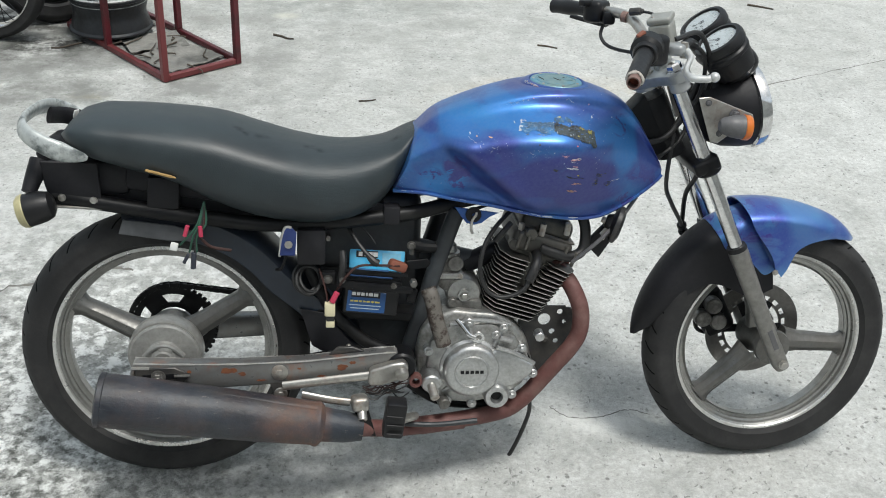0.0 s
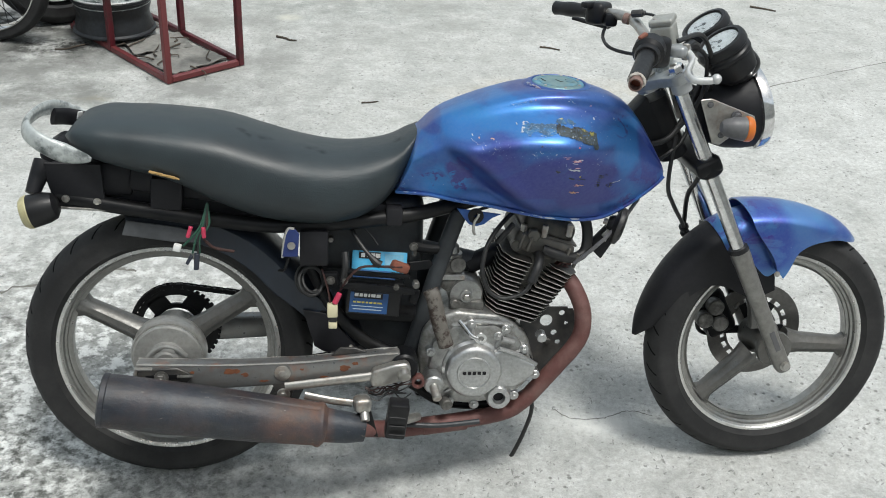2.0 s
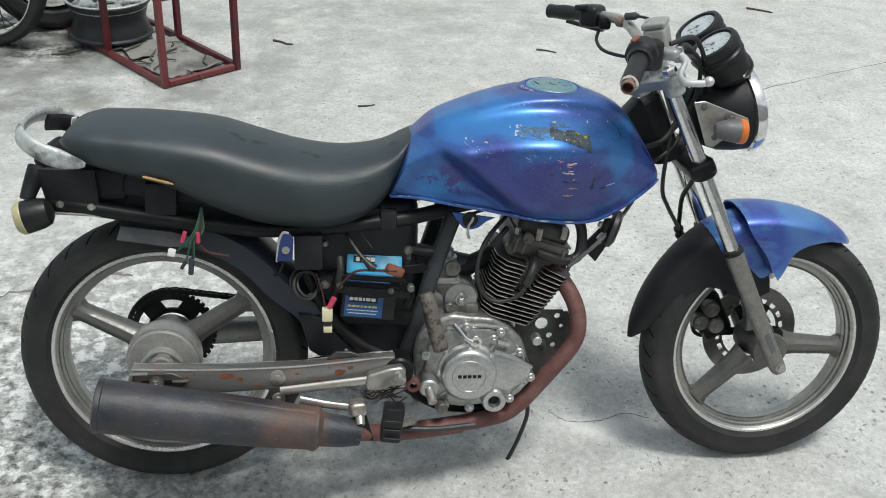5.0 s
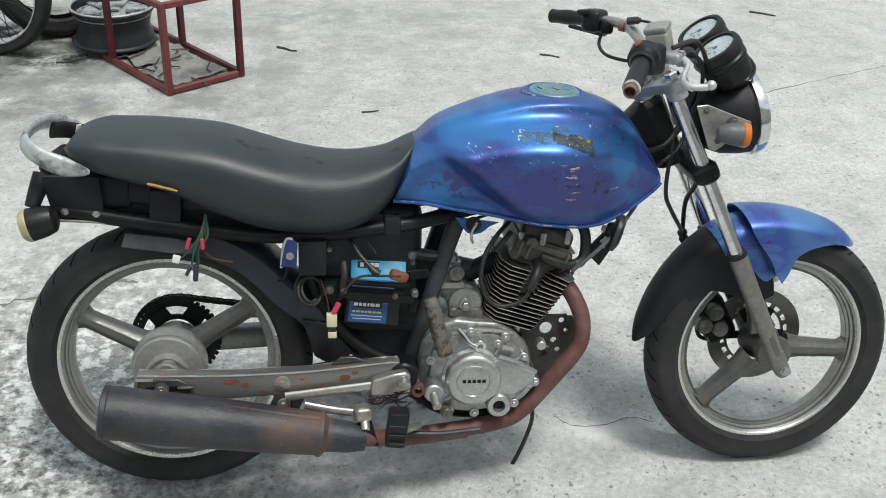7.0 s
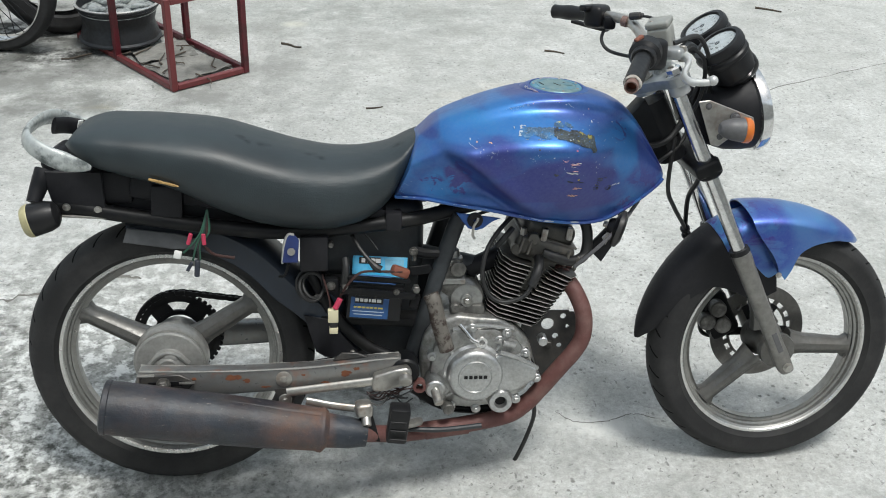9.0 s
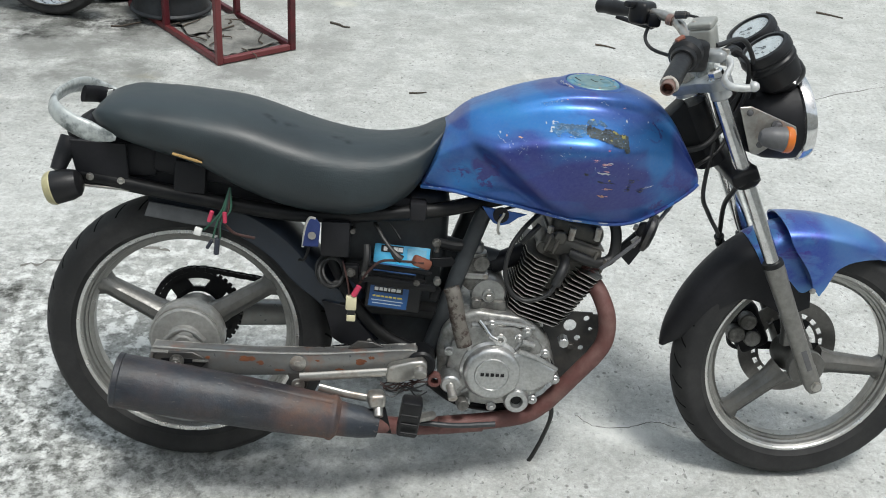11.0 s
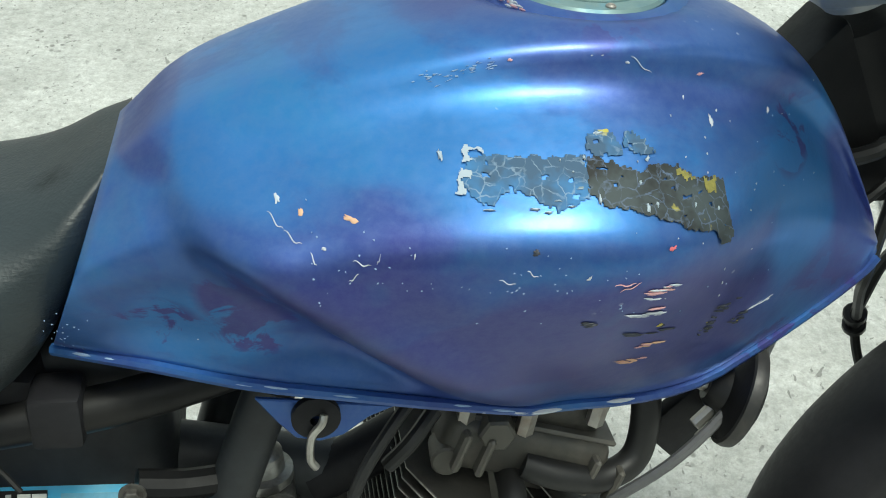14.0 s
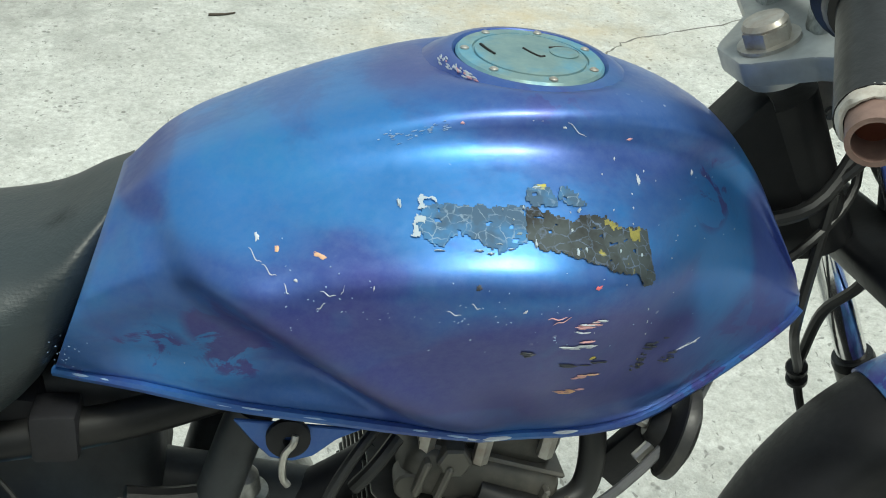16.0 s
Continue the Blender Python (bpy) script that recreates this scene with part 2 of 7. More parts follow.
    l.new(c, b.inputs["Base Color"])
    h = calc(n, l, "ADD", calc(n, l, "MULTIPLY", fine, 0.5), calc(n, l, "SUBTRACT", mid, calc(n, l, "MULTIPLY", calc(n, l, "ADD", pits, flecks), 1.5)))
    bump(n, l, b, h, 0.6, 0.006)
    return m


def make_blue(name, base, other, third, purple=0.5, torn_at=(), coats=()):
    """Old blue paint, patched up with a second and a third blue; torn_at: x, z and size of flaking places."""
    m, n, l, b = surface(name, base, 0.36, 0.55, 0.25)
    b.inputs["Coat Roughness"].default_value = 0.20
    v = place_of(n, l)
    patch = noise_of(n, l, place_of(n, l, (0.75, 0.6, 1.25)), 4.4, 3, 0.5, 0.5 - 0.13 / purple, 0.5 + 0.13 / purple, 0.25)
    sp = n.new("ShaderNodeSeparateXYZ")
    l.new(v, sp.inputs[0])
    # patches of the second coat, each at its place, with soft sprayed edges
    for x, z, rx, rz, k in coats:
        dx = calc(n, l, "DIVIDE", calc(n, l, "SUBTRACT", sp.outputs["X"], x), rx)
        dz = calc(n, l, "DIVIDE", calc(n, l, "SUBTRACT", sp.outputs["Z"], z), rz)
        d = calc(n, l, "SQRT", calc(n, l, "ADD", calc(n, l, "MULTIPLY", dx, dx), calc(n, l, "MULTIPLY", dz, dz)))
        d = calc(n, l, "ADD", d, calc(n, l, "MULTIPLY", calc(n, l, "SUBTRACT", patch, 0.5), 0.5))
        w = calc(n, l, "MULTIPLY", calc(n, l, "MULTIPLY", calc(n, l, "SUBTRACT", 1.25, d), 2.0, True), abs(k), True)
        patch = calc(n, l, "MAXIMUM", patch, w) if k > 0 else calc(n, l, "MULTIPLY", patch, calc(n, l, "SUBTRACT", 1.0, w, True))
    c = mix(n, l, patch, base, other)
    torn = noise_of(n, l, v, 24, 6, 0.62, 0.515, 0.545, 0.6)
    where = noise_of(n, l, v, 3.6, 2, 0.5, 0.53, 0.60)
    for x, z, r in torn_at:
        dx = calc(n, l, "SUBTRACT", sp.outputs["X"], x)
        dz = calc(n, l, "SUBTRACT", sp.outputs["Z"], z)
        d = calc(n, l, "SQRT", calc(n, l, "ADD", calc(n, l, "MULTIPLY", dx, dx), calc(n, l, "MULTIPLY", dz, dz)))
        near = calc(n, l, "MULTIPLY", calc(n, l, "SUBTRACT", 1.3, calc(n, l, "DIVIDE", d, r), True), 3.0, True)
        where = calc(n, l, "MAXIMUM", where, near)
    c = mix(n, l, calc(n, l, "MULTIPLY", calc(n, l, "MULTIPLY", torn, where), 0.9, True), c, third)
    # uneven brushwork: the second blue again in torn smears
    brush = noise_of(n, l, place_of(n, l, (0.7, 0.6, 1.5)), 11, 6, 0.6, 0.52, 0.60, 0.5)
    c = mix(n, l, calc(n, l, "MULTIPLY", brush, 0.38), c, other)
    # a paler, greener layer showing through in soft clouds
    green = noise_of(n, l, v, 7, 5, 0.6, 0.56, 0.74)
    c = mix(n, l, calc(n, l, "MULTIPLY", green, 0.35), c, (0.032, 0.28, 0.47))
    haze = noise_of(n, l, v, 140, 5, 0.7, 0.35, 0.7)
    c = mix(n, l, calc(n, l, "MULTIPLY", haze, 0.15), c, (0.19, 0.27, 0.45))
    # small scratches and chips
    vo = n.new("ShaderNodeTexVoronoi")
    vo.inputs["Scale"].default_value = 115
    l.new(v, vo.inputs["Vector"])
    r = n.new("ShaderNodeMapRange")
    r.inputs["From Min"].default_value, r.inputs["From Max"].default_value = 0.2, 0.12
    l.new(vo.outputs["Distance"], r.inputs["Value"])
    chip = calc(n, l, "MULTIPLY", r.outputs["Result"], noise_of(n, l, v, 11, 4, 0.6, 0.62, 0.70), True)
    c = mix(n, l, calc(n, l, "MULTIPLY", chip, 0.8), c, (0.5, 0.55, 0.68))
    l.new(c, b.inputs["Base Color"])
    smear = noise_of(n, l, place_of(n, l, (3, 3, 0.6)), 9, 6, 0.7, 0.35, 0.7)
    l.new(calc(n, l, "ADD", 0.31, calc(n, l, "MULTIPLY", calc(n, l, "ADD", haze, smear), 0.10)), b.inputs["Roughness"])
    dents = noise_of(n, l, v, 16, 3, 0.5, 0.3, 0.7)
    bump(n, l, b, calc(n, l, "ADD", calc(n, l, "MULTIPLY", haze, 0.3), dents), 0.06, 0.003)
    return m


def make_crackled(name, dark, pale, crack=(0.14, 0.20, 0.33)):
    """The rest of a peeling sticker: dark flakes, grey film and pale cracks."""
    m, n, l, b = surface(name, dark, 0.65, spec=0.3)
    v = place_of(n, l)
    vo = n.new("ShaderNodeTexVoronoi")
    vo.feature = "DISTANCE_TO_EDGE"
    vo.inputs["Scale"].default_value = 120
    bend = n.new("ShaderNodeTexNoise")
    bend.inputs["Scale"].default_value, bend.inputs["Detail"].default_value = 75, 4
    l.new(v, bend.inputs["Vector"])
    shift = n.new("ShaderNodeVectorMath")
    shift.operation = "MULTIPLY_ADD"
    l.new(bend.outputs["Color"], shift.inputs[0])
    shift.inputs[1].default_value = (0.012, 0.012, 0.012)
    l.new(v, shift.inputs[2])
    l.new(shift.outputs["Vector"], vo.inputs["Vector"])
    r = n.new("ShaderNodeMapRange")
    r.inputs["From Min"].default_value, r.inputs["From Max"].default_value = 0.06, 0.02
    l.new(vo.outputs["Distance"], r.inputs["Value"])
    c = mix(n, l, noise_of(n, l, v, 26, 4, 0.6, 0.42, 0.6), dark, pale)
    c = mix(n, l, noise_of(n, l, v, 60, 3, 0.6, 0.66, 0.72), c, (0.45, 0.40, 0.08))
    broken = noise_of(n, l, v, 95, 5, 0.65, 0.40, 0.62)
    c = mix(n, l, calc(n, l, "MULTIPLY", calc(n, l, "MULTIPLY", r.outputs["Result"], broken), 0.62, True), c, crack)
    l.new(c, b.inputs["Base Color"])
    return m


def make_tyre():
    m, n, l, b = surface("tyre_rubber", (0.025, 0.025, 0.025), 0.75)
    v = place_of(n, l)
    c = mix(n, l, calc(n, l, "MULTIPLY", noise_of(n, l, v, 12, 6, 0.7, 0.42, 0.72), 0.7), (0.012, 0.012, 0.0125), (0.038, 0.037, 0.036))
    l.new(c, b.inputs["Base Color"])
    bump(n, l, b, noise_of(n, l, v, 180, 3), 0.2, 0.001)
    return m


def make_seat():
    m, n, l, b = surface("black_vinyl", (0.016, 0.018, 0.017), 0.42, spec=0.5)
    v = place_of(n, l)
    dust = noise_of(n, l, v, 6, 6, 0.65, 0.4, 0.75)
    c = mix(n, l, calc(n, l, "MULTIPLY", dust, 0.6), (0.017, 0.0240, 0.0275), (0.040, 0.056, 0.063))
    # greasy dark smudges on the top
    gloss = 0.5
    sp = n.new("ShaderNodeSeparateXYZ")
    l.new(v, sp.inputs[0])
    for x, y, r in ((0.168, -0.074, 0.013), (0.180, -0.086, 0.010), (0.208, -0.080, 0.012), (0.300, -0.070, 0.010), (0.324, -0.076, 0.011), (0.311, -0.060, 0.008), (0.222, -0.075, 0.008), (0.480, -0.050, 0.014)):
        dx, dy = calc(n, l, "SUBTRACT", sp.outputs["X"], x), calc(n, l, "SUBTRACT", sp.outputs["Y"], y)
        d = calc(n, l, "SQRT", calc(n, l, "ADD", calc(n, l, "MULTIPLY", dx, dx), calc(n, l, "MULTIPLY", dy, dy)))
        d = calc(n, l, "ADD", d, calc(n, l, "MULTIPLY", noise_of(n, l, v, 70, 4, 0.6), 0.010))
        k = calc(n, l, "MULTIPLY", calc(n, l, "SUBTRACT", r + 0.006, d), 60.0, True)
        c = mix(n, l, calc(n, l, "MULTIPLY", k, 0.75), c, (0.006, 0.008, 0.009))
        gloss = calc(n, l, "SUBTRACT", gloss, calc(n, l, "MULTIPLY", k, 0.35), True)
    l.new(c, b.inputs["Base Color"])
    l.new(gloss, b.inputs["Specular IOR Level"])
    vo = n.new("ShaderNodeTexVoronoi")
    vo.inputs["Scale"].default_value = 420
    l.new(v, vo.inputs["Vector"])
    l.new(calc(n, l, "ADD", 0.42, calc(n, l, "MULTIPLY", dust, 0.16)), b.inputs["Roughness"])
    crease = noise_of(n, l, place_of(n, l, (1.5, 1, 1)), 9, 4, 0.55, 0.35, 0.7, 0.3)
    wrinkle = noise_of(n, l, place_of(n, l, (1.6, 1.6, 8)), 15, 6, 0.62, 0.42, 0.62, 0.2)
    front = n.new("ShaderNodeMapRange")
    front.inputs["From Min"].default_value, front.inputs["From Max"].default_value = 0.16, 0.36
    l.new(sp.outputs["X"], front.inputs["Value"])
    crease = calc(n, l, "ADD", crease, calc(n, l, "MULTIPLY", calc(n, l, "MULTIPLY", wrinkle, front.outputs["Result"]), 0.8))
    bump(n, l, b, calc(n, l, "ADD", calc(n, l, "MULTIPLY", vo.outputs["Distance"], 0.4), crease), 0.24, 0.0016)
    return m


def make_muffler():
    """Black heat paint, burnt off to rust towards the engine."""
    m, n, l, b = surface("burnt_black_paint", (0.03, 0.032, 0.036), 0.5)
    v = place_of(n, l)
    sp = n.new("ShaderNodeSeparateXYZ")
    l.new(v, sp.inputs[0])
    r = n.new("ShaderNodeMapRange")
    r.inputs["From Min"].default_value, r.inputs["From Max"].default_value = 0.18, 0.36
    l.new(sp.outputs["X"], r.inputs["Value"])
    torn = noise_of(n, l, v, 14, 7, 0.7, 0.35, 0.68)
    k = calc(n, l, "MULTIPLY", calc(n, l, "ADD", r.outputs["Result"], calc(n, l, "MULTIPLY", torn, 0.18)), calc(n, l, "ADD", torn, 0.25), True)
    stop = n.new("ShaderNodeMapRange")
    stop.inputs["From Min"].default_value, stop.inputs["From Max"].default_value = 0.355, 0.335
    l.new(sp.outputs["X"], stop.inputs["Value"])
    k = calc(n, l, "MULTIPLY", k, stop.outputs["Result"], True)
    c = mix(n, l, noise_of(n, l, v, 5, 6, 0.7, 0.4, 0.7), (0.010, 0.014, 0.022), (0.040, 0.049, 0.062))
    c = mix(n, l, calc(n, l, "MULTIPLY", k, 0.85), c, (0.19, 0.088, 0.052))
    c = mix(n, l, calc(n, l, "MULTIPLY", noise_of(n, l, place_of(n, l, (0.6, 2, 2)), 11, 7, 0.72, 0.50, 0.68), 0.30), c, (0.095, 0.078, 0.056))
    c = mix(n, l, noise_of(n, l, place_of(n, l, (1, 4, 4)), 40, 4, 0.7, 0.66, 0.72), c, (0.25, 0.22, 0.19))
    c = mix(n, l, calc(n, l, "MULTIPLY", noise_of(n, l, place_of(n, l, (0.5, 5, 5)), 26, 6, 0.75, 0.58, 0.70), 0.35), c, (0.085, 0.09, 0.095))
    c = mix(n, l, calc(n, l, "MULTIPLY", noise_of(n, l, v, 9, 8, 0.75, 0.52, 0.66), 0.55), c, (0.008, 0.009, 0.010))
    l.new(c, b.inputs["Base Color"])
    l.new(calc(n, l, "ADD", 0.46, calc(n, l, "MULTIPLY", k, 0.3)), b.inputs["Roughness"])
    bump(n, l, b, calc(n, l, "ADD", torn, noise_of(n, l, v, 90, 5, 0.7)), 0.28, 0.002)
    return m


CONCRETE = make_concrete()
TANK_BLUE = make_blue("patched_blue_paint", (0.030, 0.178, 0.480), (0.038, 0.046, 0.235), (0.046, 0.036, 0.21), 1.0, ((0.595, 0.755, 0.024), (0.604, 0.725, 0.022), (0.545, 0.716, 0.026), (0.525, 0.712, 0.018), (0.927, 0.836, 0.018)),
                      ((0.775, 0.735, 0.165, 0.062, 1.0), (0.845, 0.710, 0.10, 0.055, 1.0), (0.665, 0.785, 0.05, 0.022, 0.75), (0.86, 0.89, 0.10, 0.035, 0.55), (0.80, 0.915, 0.075, 0.016, 0.55), (1.005, 0.775, 0.035, 0.07, 0.8), (0.537, 0.835, 0.026, 0.026, 0.7), (0.530, 0.765, 0.026, 0.04, 0.6), (0.565, 0.780, 0.03, 0.02, 0.45),
                       (0.572, 0.725, 0.045, 0.035, -0.95), (0.66, 0.868, 0.10, 0.03, -0.9), (0.76, 0.845, 0.10, 0.024, -0.7), (0.935, 0.79, 0.03, 0.05, -0.85), (0.60, 0.835, 0.05, 0.02, -0.7)))
FENDER_BLUE = make_blue("faded_blue_paint", (0.035, 0.07, 0.34), (0.10, 0.26, 0.52), (0.05, 0.03, 0.25), 0.9, (), ((1.33, 0.672, 0.075, 0.022, 0.9), (1.42, 0.655, 0.06, 0.012, 0.7), (1.29, 0.60, 0.05, 0.09, -0.9), (1.50, 0.60, 0.10, 0.03, -0.5)))
DARK_BLUE = worn("dirty_dark_blue_paint", (0.016, 0.021, 0.030), (0.045, 0.070, 0.115), 0.42, grain=80, patch=7, amount=0.8, lo=0.5, hi=0.68)
TAB_BLUE = worn("navy_paint", (0.014, 0.028, 0.125), (0.035, 0.06, 0.19), 0.35, grain=80, patch=14, amount=0.6)
STICKER = make_crackled("peeling_sticker", (0.018, 0.020, 0.020), (0.055, 0.07, 0.075))
GREY_FILM = make_crackled("grey_sticker_film", (0.048, 0.098, 0.170), (0.050, 0.185, 0.40), (0.27, 0.36, 0.46))
RUBBER = make_tyre()
GROOVE = surface("dirty_groove", (0.0045, 0.0045, 0.0045), 0.9, spec=0.1)[0]
VINYL = make_seat()
BURNT = make_muffler()
BLACK = worn("black_painted_steel", (0.006, 0.0065, 0.008), (0.028, 0.027, 0.025), 0.40, grain=80, amount=0.5, spec=0.22)
MATT = worn("matt_black_plastic", (0.009, 0.009, 0.011), (0.022, 0.022, 0.026), 0.55, grain=120, amount=0.6, spec=0.3)
SATIN = worn("black_plastic", (0.008, 0.008, 0.009), (0.024, 0.024, 0.025), 0.42, grain=120, amount=0.5, spec=0.35)
CAST = worn("cast_aluminium_wheel", (0.155, 0.154, 0.147), (0.095, 0.088, 0.076), 0.34, 0.55, grain=90, patch=14, amount=0.7, lo=0.4)
HUB_METAL = worn("grey_cast_hub", (0.36, 0.36, 0.345), (0.20, 0.19, 0.17), 0.36, 0.5, grain=90, patch=12, amount=0.6, lo=0.45)
CAST_RIM = worn("cast_aluminium_rim", (0.36, 0.36, 0.345), (0.22, 0.21, 0.19), 0.34, 0.85, grain=70, patch=7, amount=0.6, lo=0.45, relief=0.05)
FORK_ALLOY = worn("dull_cast_fork_alloy", (0.27, 0.265, 0.25), (0.15, 0.14, 0.125), 0.38, 0.7, grain=90, patch=12, amount=0.6)
DISC = worn("worn_brake_steel", (0.20, 0.195, 0.185), (0.11, 0.10, 0.09), 0.36, 0.75, grain=90, patch=14, amount=0.6)
POLISHED = worn("bright_rim_edge", (0.74, 0.74, 0.72), (0.42, 0.40, 0.37), 0.30, 0.9, grain=70, patch=18, amount=0.6)
CASE = worn("engine_aluminium", (0.56, 0.565, 0.56), (0.20, 0.19, 0.175), 0.38, 0.9, grain=150, patch=12, amount=0.5, lo=0.5, hi=0.7, relief=0.05)
CASE_BODY = worn("grimy_engine_aluminium", (0.44, 0.44, 0.425), (0.09, 0.082, 0.066), 0.36, 0.8, grain=110, patch=16, amount=0.85, lo=0.47, hi=0.66)
GRIMY = worn("oily_aluminium", (0.24, 0.235, 0.22), (0.035, 0.032, 0.028), 0.38, 0.7, grain=90, patch=25, amount=0.85, lo=0.38, hi=0.6)
FIN = worn("black_cylinder_fins", (0.060, 0.058, 0.054), (0.12, 0.11, 0.095), 0.5, 0.3, grain=90, patch=30, amount=0.6)
FIN_EDGE = worn("rubbed_fin_edge", (0.60, 0.59, 0.55), (0.14, 0.13, 0.11), 0.45, 0.5, grain=90, patch=40, amount=0.75, lo=0.48)
HEAD = worn("sooty_cylinder_head", (0.030, 0.030, 0.028), (0.10, 0.088, 0.072), 0.46, 0.3, grain=90, patch=35, amount=0.8, edge=(0.16, 0.15, 0.13))
MOUNT = worn("oily_dark_steel", (0.045, 0.045, 0.046), (0.11, 0.10, 0.085), 0.45, 0.4, grain=90, patch=22, amount=0.7)
CHROME = worn("chrome", (0.80, 0.80, 0.80), (0.35, 0.32, 0.28), 0.16, 1.0, grain=60, patch=20, amount=0.4, lo=0.52, hi=0.75, relief=0.03)
STEEL = worn("dull_zinc_steel", (0.50, 0.49, 0.46), (0.20, 0.12, 0.07), 0.36, 0.85, grain=70, patch=18, amount=0.7, lo=0.5, hi=0.72)
ARM_STEEL = worn("painted_steel_with_rust_spots", (0.15, 0.162, 0.165), (0.20, 0.075, 0.035), 0.34, 0.5, grain=70, patch=13, amount=0.9, lo=0.56, hi=0.68, edge=(0.62, 0.60, 0.55))
RUST = worn("rusted_exhaust", (0.120, 0.045, 0.040), (0.20, 0.115, 0.100), 0.62, 0.15, grain=60, patch=20, amount=0.75, lo=0.45, hi=0.68, relief=0.4)
RED = worn("chipped_red_paint", (0.105, 0.006, 0.013), (0.028, 0.010, 0.010), 0.42, grain=60, patch=9, amount=0.7, edge=(0.16, 0.035, 0.035))
SILVER = worn("scuffed_silver_plastic", (0.50, 0.53, 0.52), (0.07, 0.085, 0.085), 0.38, 0.35, grain=55, patch=19, amount=0.95, lo=0.47, hi=0.62)
RESERVOIR = worn("tarnished_aluminium", (0.31, 0.315, 0.295), (0.20, 0.20, 0.175), 0.40, 0.45, grain=70, patch=14, amount=0.7, edge=(0.5, 0.5, 0.46))
YOKE = worn("dull_silver_paint", (0.26, 0.28, 0.285), (0.16, 0.17, 0.17), 0.38, 0.4, grain=70, patch=9, amount=0.6, edge=(0.5, 0.5, 0.5))
DUSTY = worn("dusty_black_steel", (0.014, 0.016, 0.019), (0.058, 0.066, 0.072), 0.5, grain=90, patch=7, amount=0.7, lo=0.46, hi=0.68)
FLAP = worn("dusty_dark_plastic", (0.045, 0.048, 0.053), (0.10, 0.105, 0.11), 0.55, grain=90, patch=9, amount=0.7)
GREY = worn("grey_plastic", (0.12, 0.12, 0.125), (0.07, 0.07, 0.07), 0.5, grain=90)
ORANGE, n_, l_, b_ = surface("amber_lens", (0.55, 0.15, 0.02), 0.3)
b_.inputs["Subsurface Weight"].default_value = 0.2
CREAM = worn("yellowed_lens", (0.50, 0.46, 0.26), (0.30, 0.27, 0.15), 0.35, patch=20)
WIRE = surface("black_cable", (0.015, 0.015, 0.015), 0.5)[0]
RED_WIRE = surface("red_brown_wire", (0.038, 0.014, 0.011), 0.5)[0]
GREEN_WIRE = surface("green_wire", (0.02, 0.08, 0.05), 0.5)[0]
PINK = surface("pink_connector_sleeve", (0.48, 0.04, 0.09), 0.45)[0]
IVORY = surface("ivory_connector", (0.62, 0.57, 0.38), 0.5)[0]
INK = surface("pale_print", (0.34, 0.40, 0.46), 0.5)[0]
WHITE = surface("white_plastic", (0.7, 0.7, 0.68), 0.5)[0]
LABEL_BLUE = worn("battery_label", (0.012, 0.07, 0.22), (0.03, 0.10, 0.26), 0.35, patch=30)
CYAN = worn("bright_blue_label", (0.05, 0.44, 0.76), (0.22, 0.58, 0.78), 0.35, patch=12, amount=0.7)
PALE_LABEL = worn("scuffed_blue_label", (0.16, 0.44, 0.62), (0.30, 0.55, 0.70), 0.45, grain=150, patch=45, amount=0.9)
YELLOW = surface("yellow_print", (0.5, 0.42, 0.08), 0.5)[0]
DIAL = worn("dial_face", (0.52, 0.55, 0.57), (0.38, 0.41, 0.43), 0.35, patch=30)
GLASS, n_, l_, b_ = surface("clear_glass", (0.9, 0.95, 0.95), 0.05)
b_.inputs["Transmission Weight"].default_value = 0.9
TORN = worn("dirty_white_rubber", (0.52, 0.50, 0.46), (0.26, 0.20, 0.16), 0.7, grain=200, patch=60, amount=0.8)
LEVER = worn("bare_cast_lever", (0.60, 0.61, 0.60), (0.38, 0.38, 0.37), 0.40, 0.45, grain=90, patch=18, amount=0.5)
CAP = worn("weathered_cap", (0.20, 0.30, 0.30), (0.10, 0.28, 0.40), 0.42, 0.35, grain=60, patch=16, amount=0.9, lo=0.48, hi=0.6)
TAPE = worn("brown_tape", (0.20, 0.065, 0.04), (0.30, 0.12, 0.075), 0.5, patch=30)
FOAM = worn("torn_foam", (0.42, 0.27, 0.10), (0.25, 0.16, 0.07), 0.9)
CARD = worn("old_cardboard", (0.24, 0.235, 0.215), (0.10, 0.10, 0.09), 0.9, patch=6, amount=0.9)
CHIP_WHITE = surface("bare_primer", (0.48, 0.52, 0.58), 0.6)[0]
CHIP_PINK = surface("pink_primer", (0.60, 0.33, 0.35), 0.55)[0]
CHIP_DARK = surface("dark_chip", (0.03, 0.035, 0.05), 0.5)[0]
STICKER_YELLOW = worn("faded_yellow_print", (0.30, 0.27, 0.06), (0.10, 0.10, 0.04), 0.6, grain=300, patch=120, amount=0.9)
PEEL = surface("curled_film", (0.36, 0.43, 0.50), 0.5)[0]
CHIP_RED = surface("red_primer", (0.62, 0.14, 0.16), 0.5)[0]
CHIP_PALE = surface("rubbed_pale_blue", (0.30, 0.42, 0.62), 0.5)[0]
CHIP_TAN = surface("tan_chip", (0.62, 0.38, 0.24), 0.55)[0]
BAR_END = worn("brown_rusty_steel", (0.20, 0.125, 0.105), (0.30, 0.20, 0.17), 0.6, 0.3, grain=120, patch=50, amount=0.7)
BORE = worn("rusty_bore", (0.13, 0.028, 0.012), (0.22, 0.07, 0.03), 0.8, patch=80)
BARE = worn("bare_rubbed_steel", (0.62, 0.61, 0.58), (0.22, 0.19, 0.15), 0.38, 0.8, grain=60, patch=16, amount=0.8, lo=0.46)
